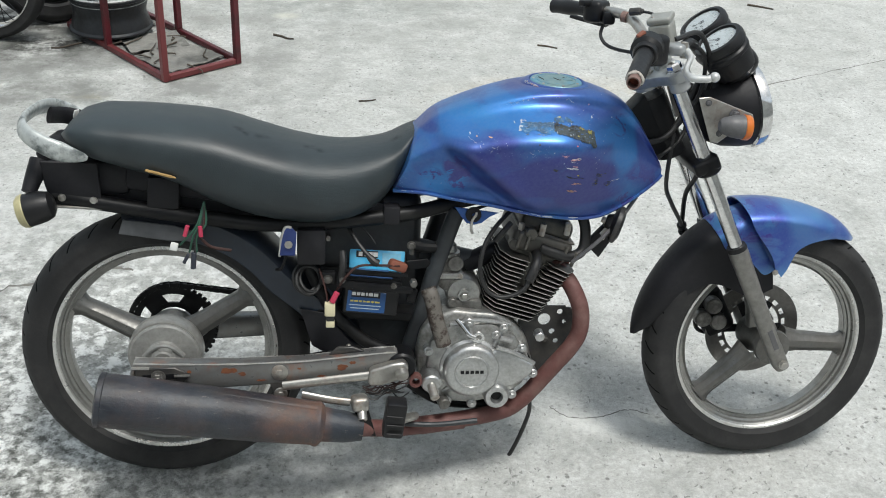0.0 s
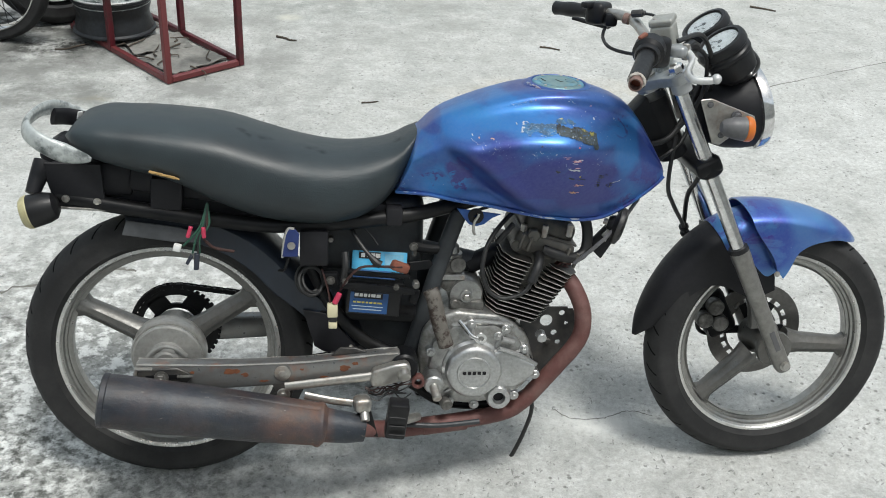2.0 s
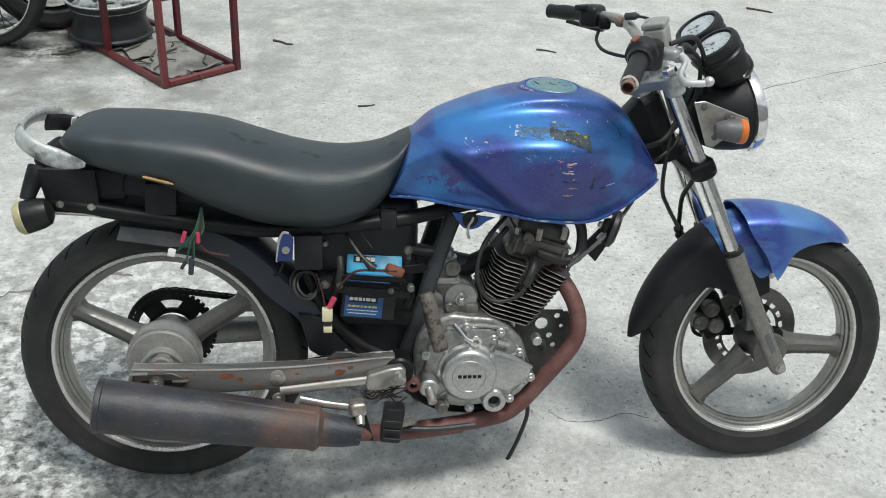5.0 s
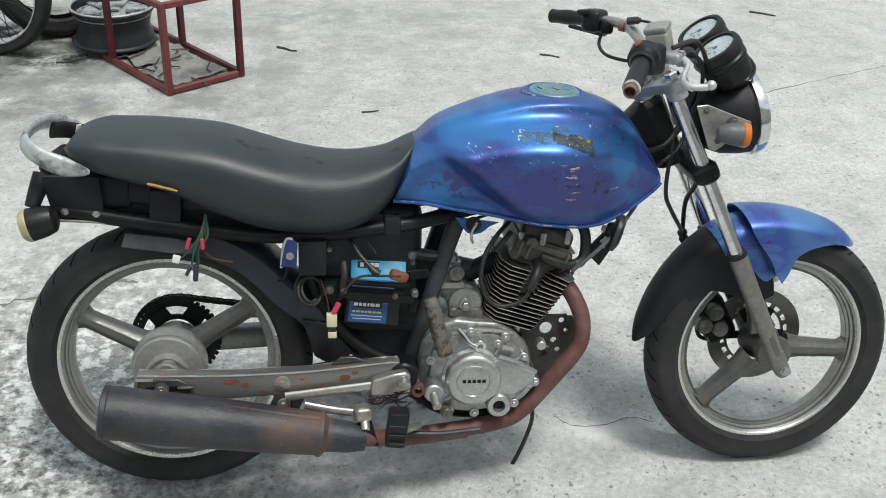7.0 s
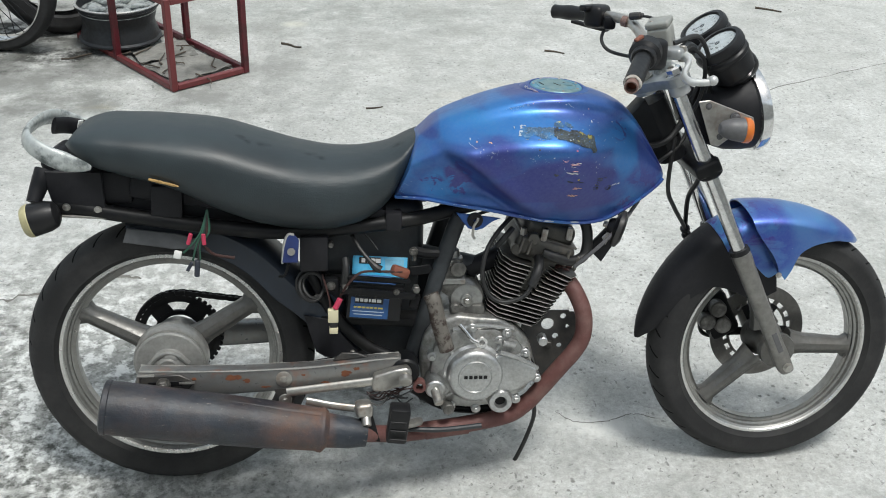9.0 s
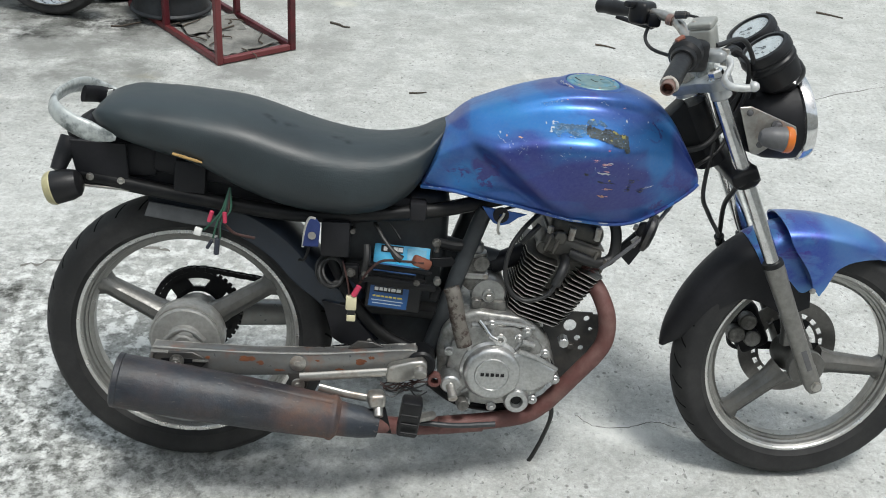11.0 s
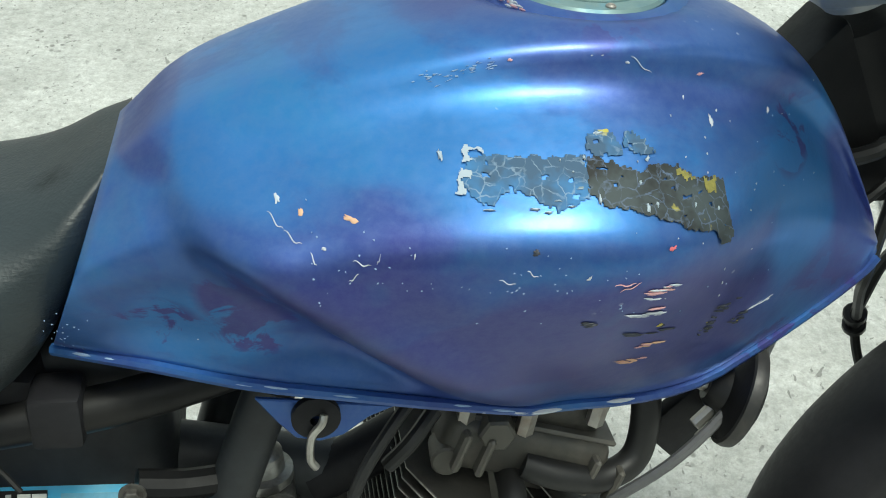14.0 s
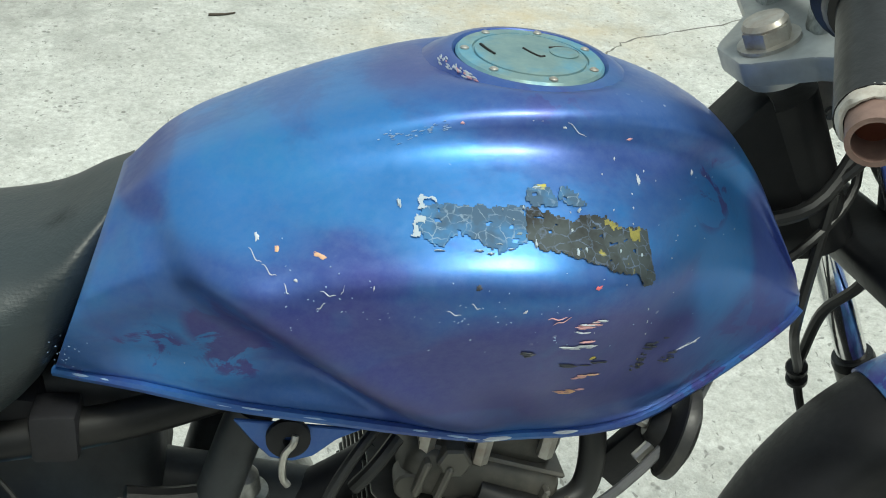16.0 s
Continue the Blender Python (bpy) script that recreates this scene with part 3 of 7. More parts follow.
RUST_SPOT = worn("orange_rust", (0.20, 0.072, 0.030), (0.10, 0.035, 0.02), 0.8, grain=120, patch=40, amount=0.8)
TWIG = worn("dry_twig", (0.06, 0.05, 0.04), (0.14, 0.11, 0.08), 0.9)
GAP = surface("crack_dirt", (0.16, 0.155, 0.14), 0.95)[0]

# ---- the yard ----
bm = bmesh.new()
bmesh.ops.create_grid(bm, x_segments=2, y_segments=2, size=600)
WALL = worn("pale_plaster", (0.58, 0.57, 0.54), (0.42, 0.41, 0.38), 0.9, patch=1.5)
ground = tagged(part("ground", bm, CONCRETE), "worn pale grey concrete yard with dark stains and painted shade", "concrete ground", kind="structure")

# plain unseen walls, added behind the camera and far round it for reflections
for nm, (x, y, sx, sy, hh) in (("unseen_wall_south", (0, -3.9, 18, 0.2, 3.0)), ("unseen_wall_west", (-8.9, 3.4, 0.2, 15, 2.6)), ("unseen_wall_east", (8.9, 3.4, 0.2, 15, 2.6)), ("unseen_wall_north", (0, 11.0, 18, 0.2, 2.6))):
    tagged(part(nm, block((sx, sy, hh), at(x, y, hh / 2)), WALL), "unseen plain pale wall added for reflections and bounce", "wall", kind="structure")


def crack(pts, width, seed):
    """A dirt-filled crack: a ragged ribbon just proud of the concrete."""
    rng = random.Random(seed)
    way = spline(pts, 10)
    bm = bmesh.new()
    rows = []
    for i, p in enumerate(way):
        d = (way[min(i + 1, len(way) - 1)] - way[max(i - 1, 0)]).normalized()
        s = Vector((-d.y, d.x, 0))
        j = s * rng.uniform(-1, 1) * width * 1.6
        w = width * rng.uniform(0.25, 1.0)
        rows.append([bm.verts.new(p + j + s * w * k + Vector((0, 0, 0.0015 if abs(k) < 0.5 else 0.0004))) for k in (-1, 0, 1)])
    for a, b in zip(rows, rows[1:]):
        for i in (0, 1):
            bm.faces.new((a[i], a[i + 1], b[i + 1], b[i]))
    part("crack", bm, GAP, ground)


crack([(1.13, 1.70, 0), (1.28, 1.79, 0), (1.40, 1.86, 0), (1.52, 1.94, 0), (1.63, 2.03, 0), (1.92, 2.14, 0), (2.43, 2.40, 0), (3.29, 2.80, 0)], 0.004, 1)
crack([(0.90, 0.17, 0), (0.94, 0.13, 0), (1.02, 0.125, 0), (1.09, 0.15, 0), (1.15, 0.13, 0)], 0.0016, 2)
crack([(-0.62, 0.74, 0), (-0.48, 0.78, 0), (-0.33, 0.86, 0), (-0.22, 0.84, 0)], 0.008, 3)

# ---- the motorcycle ----
bike = new("motorcycle")
bike.matrix_world = pose(0, 0, 0.0004, -10.770, 0.854, 0)
tagged(bike, "worn blue street motorcycle without side panels leaning on its stand", "motorcycle")
REAR = Vector((0, 0, 0.3077))
FRONT = Vector((1.3519, 0, 0.3077))


def tyre_profile(R, out, w, n=26):
    """Half-round section with a bead ridge and two fine mould rings on each sidewall."""
    side = []
    for a in np.linspace(radians(-78), radians(78), n):
        r, y = R + 0.02 + (out - R - 0.02) * max(math.cos(a), 0) ** 0.75, w * math.sin(a)
        side.append((r, y))
        if radians(58) < abs(a) < radians(66) or radians(70) < abs(a) < radians(74):
            side[-1] = (r, y + math.copysign(0.0012, a))
    return [(R - 0.006, -w * 0.72), (R + 0.002, -w * 0.84), (R + 0.005, -w * 0.92), (R + 0.009, -w * 0.90)] + side + [(R + 0.009, w * 0.90), (R + 0.005, w * 0.92), (R + 0.002, w * 0.84), (R - 0.006, w * 0.72)]


def tread(c, R, out, w, count):
    """Slanted sipes at both shoulders of the tread."""
    bms = []
    for k in range(count):
        a = 2 * math.pi * k / count
        for s in (-1, 1):
            rings = []
            for t in np.linspace(0, 1, 5):
                y = s * w * (0.25 + 0.6 * t)
                r = R + 0.02 + (out - R - 0.02) * math.cos(math.asin(min(0.98, abs(y) / w))) ** 0.75
                b = a + s * 0.02 + 0.09 * t
                p = Vector((r * math.cos(b), y, r * math.sin(b)))
                tang, rad = Vector((-math.sin(b), 0, math.cos(b))), Vector((math.cos(b), 0, math.sin(b)))
                rings.append([c + p + tang * 0.0030 - rad * 0.006, c + p + tang * 0.0022 + rad * 0.0004, c + p - tang * 0.0022 + rad * 0.0004, c + p - tang * 0.0030 - rad * 0.006])
            bms.append(loft(rings))
    return join(*bms)


def cast_wheel(name, label, c, R, out, w, rim_w, angles, turn):
    wheel = new(name)
    wheel.parent = bike
    wheel.matrix_local = at(*c, Matrix.Rotation(radians(turn), 4, "Z")) @ Matrix.Translation(-c)
    tagged(wheel, label)
    m = at(*c, RIGHT)
    part("tyre", lathe(tyre_profile(R, out, w), m, 96, False), RUBBER, wheel)
    tagged(part("tread_pattern", tread(c, R, out, w, 34), GROOVE, wheel), kind="stuff")
    h = rim_w
    prof = [(R, h), (R, h - 0.005), (R - 0.012, h - 0.008), (R - 0.016, 0.012), (R - 0.016, -0.012), (R - 0.012, -h + 0.008), (R, -h + 0.005), (R, -h),
            (R - 0.012, -h), (R - 0.017, -h + 0.004), (R - 0.019, -h + 0.011), (R - 0.0235, -h + 0.0135), (R - 0.0245, -h + 0.019), (R - 0.030, -h + 0.021), (R - 0.033, -0.012), (R - 0.034, 0.012), (R - 0.030, h - 0.021), (R - 0.0245, h - 0.019), (R - 0.0235, h - 0.0135), (R - 0.019, h - 0.011), (R - 0.017, h - 0.004), (R - 0.012, h)]
    part("rim", lathe(prof, m, 96, True), CAST_RIM, wheel)
    for s in (1, -1):
        part("rim_edge", lathe([(R - 0.013, s * h), (R - 0.011, s * (h + 0.0025)), (R - 0.002, s * (h + 0.003)), (R + 0.002, s * (h + 0.001)), (R + 0.002, s * (h - 0.004)), (R - 0.013, s * (h - 0.003))], m, 96, True), POLISHED, wheel)
    for a in angles:
        a = radians(a)
        u, t = Vector((math.cos(a), 0, math.sin(a))), Vector((-math.sin(a), 0, math.cos(a)))
        rings = []
        for s in np.linspace(0, 1, 9):
            r = 0.045 + s * (R - 0.028 - 0.045)
            flare = 0.016 * (max(0, s - 0.85) / 0.15) ** 2 + 0.008 * max(0, 0.2 - s) / 0.2
            wd, dp = 0.0245 - 0.005 * s + flare, 0.028 - 0.010 * s
            sec = [(-1, -0.25), (-0.92, -0.48), (-0.6, -0.62), (-0.34, -0.92), (0.0, -1.0), (0.34, -0.92), (0.6, -0.62), (0.92, -0.48), (1, -0.25),
                   (1, 0.25), (0.92, 0.48), (0.6, 0.62), (0.34, 0.92), (0.0, 1.0), (-0.34, 0.92), (-0.6, 0.62), (-0.92, 0.48), (-1, 0.25)]
            rings.append([c + u * r + t * (p * wd) + Vector((0, q * dp, 0)) for p, q in sec])
        part("spoke", loft(rings), CAST, wheel)
    return wheel


rear = cast_wheel("rear_wheel", "grey cast three-spoke wheel with a black tyre", REAR, 0.2407, 0.306, 0.052, 0.036, (153, 33, 273), 0)
m = at(*REAR, RIGHT)
part("hub", lathe([(0, -0.07), (0.05, -0.07), (0.055, -0.05), (0.058, 0.0), (0.074, 0.016), (0.079, 0.026), (0.079, 0.060), (0.076, 0.066), (0, 0.066)], m), HUB_METAL, rear)
part("brake_plate", lathe([(0.0725, 0.064), (0.0735, 0.072), (0.070, 0.077), (0.040, 0.080), (0.036, 0.087), (0.026, 0.089), (0.020, 0.100), (0, 0.100)], m), HUB_METAL, rear)
part("sprocket", lathe([(0.046, -0.095), (0.057, -0.095), (0.057, -0.088), (0.046, -0.088)], m, 36, True), BLACK, rear)
teeth = []
for k in range(42):
    a = 2 * math.pi * k / 42
    teeth.append(block((0.008, 0.006, 0.010), at(REAR.x, 0.0915, REAR.z, Matrix.Rotation(-a, 4, "Y")) @ Matrix.Translation((0.094, 0, 0)), 0.002, 1))
part("sprocket_teeth", join(lathe([(0.0775, -0.0945), (0.092, -0.0945), (0.092, -0.0885), (0.0775, -0.0885)], m, 60, True), *teeth), BLACK, rear)
for k in range(5):
    a = 2 * math.pi * k / 5 + 0.942
    part("sprocket_arm", block((0.036, 0.006, 0.046), at(REAR.x, 0.0915, REAR.z, Matrix.Rotation(-a, 4, "Y")) @ Matrix.Translation((0.066, 0, 0)), 0.002, 1), BLACK, rear)
part("cam_housing", tube([(-0.040, -0.083, 0.312), (-0.022, -0.086, 0.332), (0.0, -0.088, 0.341), (0.022, -0.086, 0.333), (0.040, -0.083, 0.314)], 0.0065, 10, 5), HUB_METAL, rear)
part("cam_boss", lathe([(0, 0.078), (0.016, 0.078), (0.015, 0.092), (0.010, 0.095), (0, 0.095)], at(0.004, 0, 0.326, RIGHT), 24), HUB_METAL, rear)
part("face_ring", lathe([(0.066, 0.074), (0.070, 0.0765), (0.0735, 0.0745), (0.0735, 0.070), (0.066, 0.070)], m, 56, True), HUB_METAL, rear)

# chain: two rows of link plates with rollers between, round the sprocket and forward to the engine
links = []
way = [Vector((0.58, 0.0915, 0.352 + 0.034))]
for k in range(40):
    s = k / 39
    way.append(Vector((0.58, 0.0915, 0.362)).lerp(Vector((0.012, 0.0915, 0.407)), s) - Vector((0, 0, 0.012 * math.sin(math.pi * s))))
for k in range(1, 24):
    a = radians(79 + k * 8.4)
    way.append(REAR + Vector((0.099 * math.cos(a), 0.0915, 0.099 * math.sin(a))))
for k in range(40):
    s = k / 39
    way.append(Vector((0.020, 0.0915, 0.211)).lerp(Vector((0.58, 0.0915, 0.305)), s) - Vector((0, 0, 0.034 * math.sin(math.pi * min(1, s * 1.1)))))
for i, (a, b) in enumerate(zip(way[1:], way[2:])):
    d = b - a
    ang = math.atan2(d.z, d.x)
    off = 0.0065 if i % 2 else 0.0045
    for s in (-1, 1):
        links.append(block((d.length + 0.007, 0.0016, 0.0105), at(*((a + b) / 2 + Vector((0, s * off, 0))), Matrix.Rotation(-ang, 4, "Y"))))
    links.append(block((0.006, 0.010, 0.008), at(*a, Matrix.Rotation(-ang, 4, "Y"))))
tagged(part("chain", join(*links), BLACK, bike, "dark greasy drive chain"), kind="stuff")

front = cast_wheel("front_wheel", "grey cast three-spoke wheel with a black tyre and a brake disc", FRONT, 0.2275, 0.290, 0.044, 0.029, (-5, 223, 109), 2.5)
m = at(*FRONT, RIGHT)
part("hub", lathe([(0, -0.06), (0.035, -0.06), (0.045, -0.05), (0.045, -0.02), (0.034, 0.0), (0.036, 0.03), (0.042, 0.045), (0.040, 0.055), (0.02, 0.06), (0, 0.06)], m), CAST, front)


def holed_ring(r0, r1, y, th, m0, holes, seg=96):
    """A flat ring with two rows of drilled holes left open between narrow bridges."""
    bms = [lathe([(r1 - 0.004, -th), (r1, -th), (r1, th), (r1 - 0.004, th)], m0 @ Matrix.Translation((0, 0, y)), seg, True),
           lathe([(r0, -th), (r0 + 0.006, -th), (r0 + 0.006, th), (r0, th)], m0 @ Matrix.Translation((0, 0, y)), seg, True),
           lathe([(r0 + 0.016, -th), (r1 - 0.014, -th), (r1 - 0.014, th), (r0 + 0.016, th)], m0 @ Matrix.Translation((0, 0, y)), seg, True),
           lathe([(r1 - 0.015, -th * 0.9), (r1 - 0.003, -th * 0.9), (r1 - 0.003, th * 0.9), (r1 - 0.015, th * 0.9)], m0 @ Matrix.Translation((0, 0, y)), seg, True)]
    for k in range(holes):
        a = 2 * math.pi * k / holes
        bms.append(block((0.013, 0.011, 2 * th), m0 @ Matrix.Rotation(a, 4, "Z") @ Matrix.Translation((r0 + 0.0105, 0, y))))
    return join(*bms)


disc = part("brake_disc", holed_ring(0.068, 0.115, -0.062, 0.002, m, 18), DISC, front, "drilled steel brake disc")
for k in range(6):
    a = 2 * math.pi * k / 6
    part("disc_arm", block((0.045, 0.020, 0.005), m @ Matrix.Rotation(a, 4, "Z") @ Matrix.Translation((0.052, 0, -0.060)), 0.003), BLACK, disc)
part("axle", rod((1.3519, 0.11, 0.3077), (1.3519, -0.10, 0.3077), 0.009), STEEL, front)

# fork: line of the right leg
F0, F1 = Vector((1.036, 0, 0.924)), Vector((1.358, 0, 0.280))
fd = (F1 - F0).normalized()
fork = new("fork")
fork.parent = bike
for y in (-0.10, 0.093):
    o = Vector((0, y, 0))
    part("fork_tube", rod(F0 + o - 0.02 * fd, F0 + o + 0.42 * fd, 0.0155, 24), CHROME, fork, "chrome fork tube")
    leg = part("fork_leg", lathe([(0, 0), (0.020, 0), (0.0215, 0.006), (0.0215, 0.022), (0.0205, 0.040), (0.0195, 0.09), (0.0185, 0.14), (0.018, 0.24), (0.0185, 0.295), (0.016, 0.312), (0, 0.312)], along(F0 + o + 0.402 * fd, F1 + o), 28), FORK_ALLOY, fork, "grey cast fork slider")
    part("dust_seal", lathe([(0.0157, -0.008), (0.0205, -0.008), (0.022, -0.002), (0.022, 0.002), (0.0157, 0.002)], along(F0 + o + 0.402 * fd, F1 + o), 24, True), SATIN, leg)
    part("axle_boss", block((0.034, 0.034, 0.075), at(*(F1 + o + Vector((-0.013, 0.0, 0.030))), Matrix.Rotation(radians(-26.6), 4, "Y")), 0.012, 3), FORK_ALLOY, leg)
    if y < 0:
        part("axle_bolt", bolt(1.354, y - 0.018, 0.296, 0.0085, 0.008), STEEL, leg)
        part("sticker", block((0.012, 0.003, 0.050), at(1.322, y - 0.0175, 0.356, Matrix.Rotation(radians(-26.6), 4, "Y")), 0.0008), GREY, leg)
# yokes and steering head
rake = Matrix.Rotation(radians(26.6), 4, "Y")
ym = at(0.960, -0.022, 0.908, rake.inverted())   # the yoke's rear edge; x forward along the plate, z up the steering axis
yo = [(0.0, -0.022), (0.006, -0.030), (0.040, -0.062), (0.060, -0.096), (0.070, -0.106), (0.098, -0.106), (0.106, -0.096), (0.106, 0.132), (0.098, 0.141), (0.070, 0.141), (0.060, 0.131), (0.040, 0.060), (0.006, 0.030), (0.0, 0.022)]
bm = bmesh.new()
f = bm.faces.new([bm.verts.new((x, y, -0.021)) for x, y in yo])
g = bmesh.ops.extrude_face_region(bm, geom=[f])
bmesh.ops.translate(bm, verts=[v for v in g["geom"] if isinstance(v, bmesh.types.BMVert)], vec=(0, 0, 0.021))
bmesh.ops.bevel(bm, geom=bm.edges[:], offset=0.003, segments=2, profile=0.5, affect="EDGES")
bm.transform(ym)
yoke = part("top_yoke", bm, YOKE, fork, "dull silver top yoke")
for y in (-0.10, 0.093):
    part("fork_cap", lathe([(0, 0), (0.019, 0), (0.019, 0.006), (0.0155, 0.007), (0.0155, 0.018), (0.012, 0.022), (0, 0.022)], at(1.036, y, 0.940, rake.inverted()), 6), CHROME, yoke)
    part("yoke_eye", rod((1.050, y, 0.904), (1.036, y, 0.936), 0.021, 20), YOKE, yoke)
part("stem_nut", join(lathe([(0, 0), (0.0235, 0), (0.0235, 0.003), (0, 0.003)], ym @ at(0.030, -0.010, 0), 28),
                      lathe([(0, 0.003), (0.0185, 0.003), (0.0185, 0.014), (0, 0.014)], ym @ at(0.030, -0.010, 0), 6),
                      lathe([(0.0165, 0.0135), (0.0172, 0.016), (0.0150, 0.0195), (0.009, 0.0210), (0, 0.0212)], ym @ at(0.030, -0.010, 0), 28)), STEEL, yoke, "dull steel steering stem nut")
part("stem_collar", lathe([(0.016, -0.034), (0.024, -0.034), (0.026, -0.030), (0.026, -0.021), (0.016, -0.021)], ym @ at(0.034, 0.0, 0), 28, True), YOKE, yoke)
lower = part("lower_yoke", block((0.056, 0.25, 0.030), at(1.118, -0.002, 0.752, rake.inverted()), 0.008, 3), BLACK, fork, "black lower yoke")
for y in (-0.10, 0.093):
    part("clamp", rod(F0 + Vector((0, y, 0)) + 0.178 * fd, F0 + Vector((0, y, 0)) + 0.214 * fd, 0.0275, 24), BLACK, lower)
part("steering_head", tube([(1.018, 0, 0.872), (1.080, 0, 0.748)], 0.032, 20, 0), BLACK, bike)
part("steering_gusset", plate([(0.93, 0.80), (1.0, 0.88), (1.07, 0.76), (1.0, 0.71), (0.93, 0.73)], -0.03, 0.03, 0.006), BLACK, bike)

# headlight, indicator, instruments
hl = new("headlight")
hl.parent = bike
hm = along((1.228, 0.0, 0.858), (1.36, 0.012, 0.884))
part("bowl", lathe([(0, -0.115), (0.035, -0.112), (0.062, -0.095), (0.078, -0.065), (0.086, -0.03), (0.088, 0.0), (0, 0.0)], hm, 40), MATT, hl)
part("ring", lathe([(0.088, -0.006), (0.094, -0.004), (0.096, 0.006), (0.093, 0.018), (0.084, 0.022), (0.082, 0.016)], hm, 48, True), CHROME, hl, "chrome headlight ring")
part("lens", lathe([(0.084, 0.016), (0.06, 0.026), (0.03, 0.031), (0, 0.032)], hm, 40), GLASS, hl)
part("reflector", lathe([(0.082, 0.01), (0.05, -0.02), (0, -0.035)], hm, 32), CHROME, hl)
for y, s in ((-0.118, -1), (0.112, 1)):
    br = part("indicator_bracket", plate([(1.082, 0.893), (1.105, 0.896), (1.200, 0.862), (1.205, 0.845), (1.17, 0.83), (1.132, 0.800), (1.117, 0.803)], y - 0.002, y + 0.002, 0.0015, 1), STEEL, hl, "galvanised bracket plate")
    part("bracket_bolt", bolt(1.103, y - 0.003, 0.884, 0.005, 0.004), GREY, br)
    part("bracket_bolt", bolt(1.133, y - 0.003, 0.822, 0.005, 0.004), GREY, br)
    part("bracket_bolt", bolt(1.160, y - 0.003, 0.862, 0.008, 0.014), GREY, br)
    im = along((1.122, y + s * 0.036, 0.846), (1.27, y + s * 0.041, 0.838)) @ Matrix.Diagonal((0.84, 0.84, 0.84, 1))
    ind = part("indicator", lathe([(0, -0.005), (0.012, -0.004), (0.020, 0.005), (0.026, 0.025), (0.029, 0.048), (0.029, 0.053), (0, 0.053)], im, 28), GREY, hl, "grey plastic turn indicator")
    part("amber_lens", lathe([(0.029, 0.053), (0.0305, 0.055), (0.0305, 0.066), (0.027, 0.071), (0, 0.073)], im, 28), ORANGE, ind, "orange lens")
    part("stalk", rod((1.140, y, 0.845), (1.143, y + s * 0.03, 0.838), 0.008), GREY, ind)
inst = new("instrument_cluster")
inst.parent = bike
for (x, y, z), face in (((1.136, -0.053, 0.994), 0), ((1.141, 0.064, 1.013), 1)):
    gm = along((x, y, z), (x - 0.062, y - 0.010, z + 0.078)) @ Matrix.Diagonal((0.90, 0.90, 0.92, 1))
    g = part("gauge_pod", lathe([(0, -0.090), (0.036, -0.088), (0.050, -0.074), (0.054, -0.045), (0.0545, -0.032), (0.0575, -0.029), (0.0575, -0.021), (0.0545, -0.017), (0.0545, -0.012), (0.0590, -0.008), (0.0590, 0.005), (0.056, 0.012), (0.0475, 0.013), (0.0445, 0.004), (0, 0.004)], gm, 48), SATIN, inst, "black round instrument pod")
    part("dial", lathe([(0, 0.0045), (0.0442, 0.0045), (0.0442, 0.006), (0, 0.006)], gm, 40), DIAL, g, "pale grey dial face")
    part("needle_hub", lathe([(0, 0.006), (0.006, 0.006), (0.005, 0.010), (0, 0.011)], gm, 16), SATIN, g)
    part("needle", block((0.026, 0.0022, 0.0012), gm @ Matrix.Rotation(radians(200 + 40 * face), 4, "Z") @ Matrix.Translation((0.012, 0, 0.008))), SATIN, g)
    for k in range(11):
        part("mark", block((0.005, 0.0014, 0.0006), gm @ Matrix.Rotation(radians(-30 + 24 * k), 4, "Z") @ Matrix.Translation((0.034, 0, 0.0064))), SATIN, g)
    for q in ((-0.014, -0.016), (0.004, -0.020), (0.016, -0.012)):
        part("counter_window", block((0.010, 0.005, 0.0006), gm @ at(q[0], q[1], 0.0064), 0.0002, 1), GREY, g)
    part("glass", lathe([(0, 0.0118), (0.030, 0.0112), (0.043, 0.0095)], gm, 32), GLASS, g).visible_shadow = False
part("instrument_bracket", block((0.10, 0.09, 0.02), at(1.165, 0, 0.925, Matrix.Rotation(radians(35), 4, "Y")), 0.008), SATIN, inst)
part("instrument_back", block((0.075, 0.15, 0.075), at(1.185, 0.0, 0.955, Matrix.Rotation(radians(40), 4, "Y")), 0.03, 4), SATIN, inst)

# handlebar with its fittings
bar = new("handlebar")
bar.parent = bike
part("bar", tube([(0.882, -0.340, 0.982), (0.918, -0.262, 1.005), (0.955, -0.195, 1.016), (0.985, -0.140, 1.014), (1.010, -0.085, 0.992), (1.020, -0.05, 0.977), (1.022, 0.04, 0.975), (1.018, 0.075, 0.985), (1.003, 0.13, 1.012), (0.985, 0.19, 1.018), (0.945, 0.25, 1.016), (0.878, 0.335, 1.012)], 0.0115, 16), STEEL, bar, "scuffed steel bar")
for y in (-0.045, 0.045):
    part("bar_clamp", block((0.030, 0.026, 0.050), at(1.024, y, 0.955), 0.006), SILVER, bar)
G0, G1 = Vector((0.865, -0.377, 0.969)), Vector((0.918, -0.262, 1.005))
gd_ = (G1 - G0).normalized()
part("grip", tube([G0 + 0.018 * gd_, G0.lerp(G1, 0.5), G1], 0.0170, 24, 8), SATIN, bar, "black rubber grip, torn open at the end")
part("grip_end", tube([G0 + 0.05 * gd_, G0], 0.0122, 28, 0, hollow=True), BAR_END, bar, "rusty open bar end")
part("bar_bore", lathe([(0, 0), (0.0099, 0)], along(G0 + 0.016 * gd_, G1), 20), BORE, bar)
torn = lathe([(0.0128, 0.001), (0.0142, 0.001), (0.0156, 0.003), (0.0166, 0.007), (0.0164, 0.009), (0.0128, 0.008)], along(G0 + 0.012 * gd_, G1), 48, True)
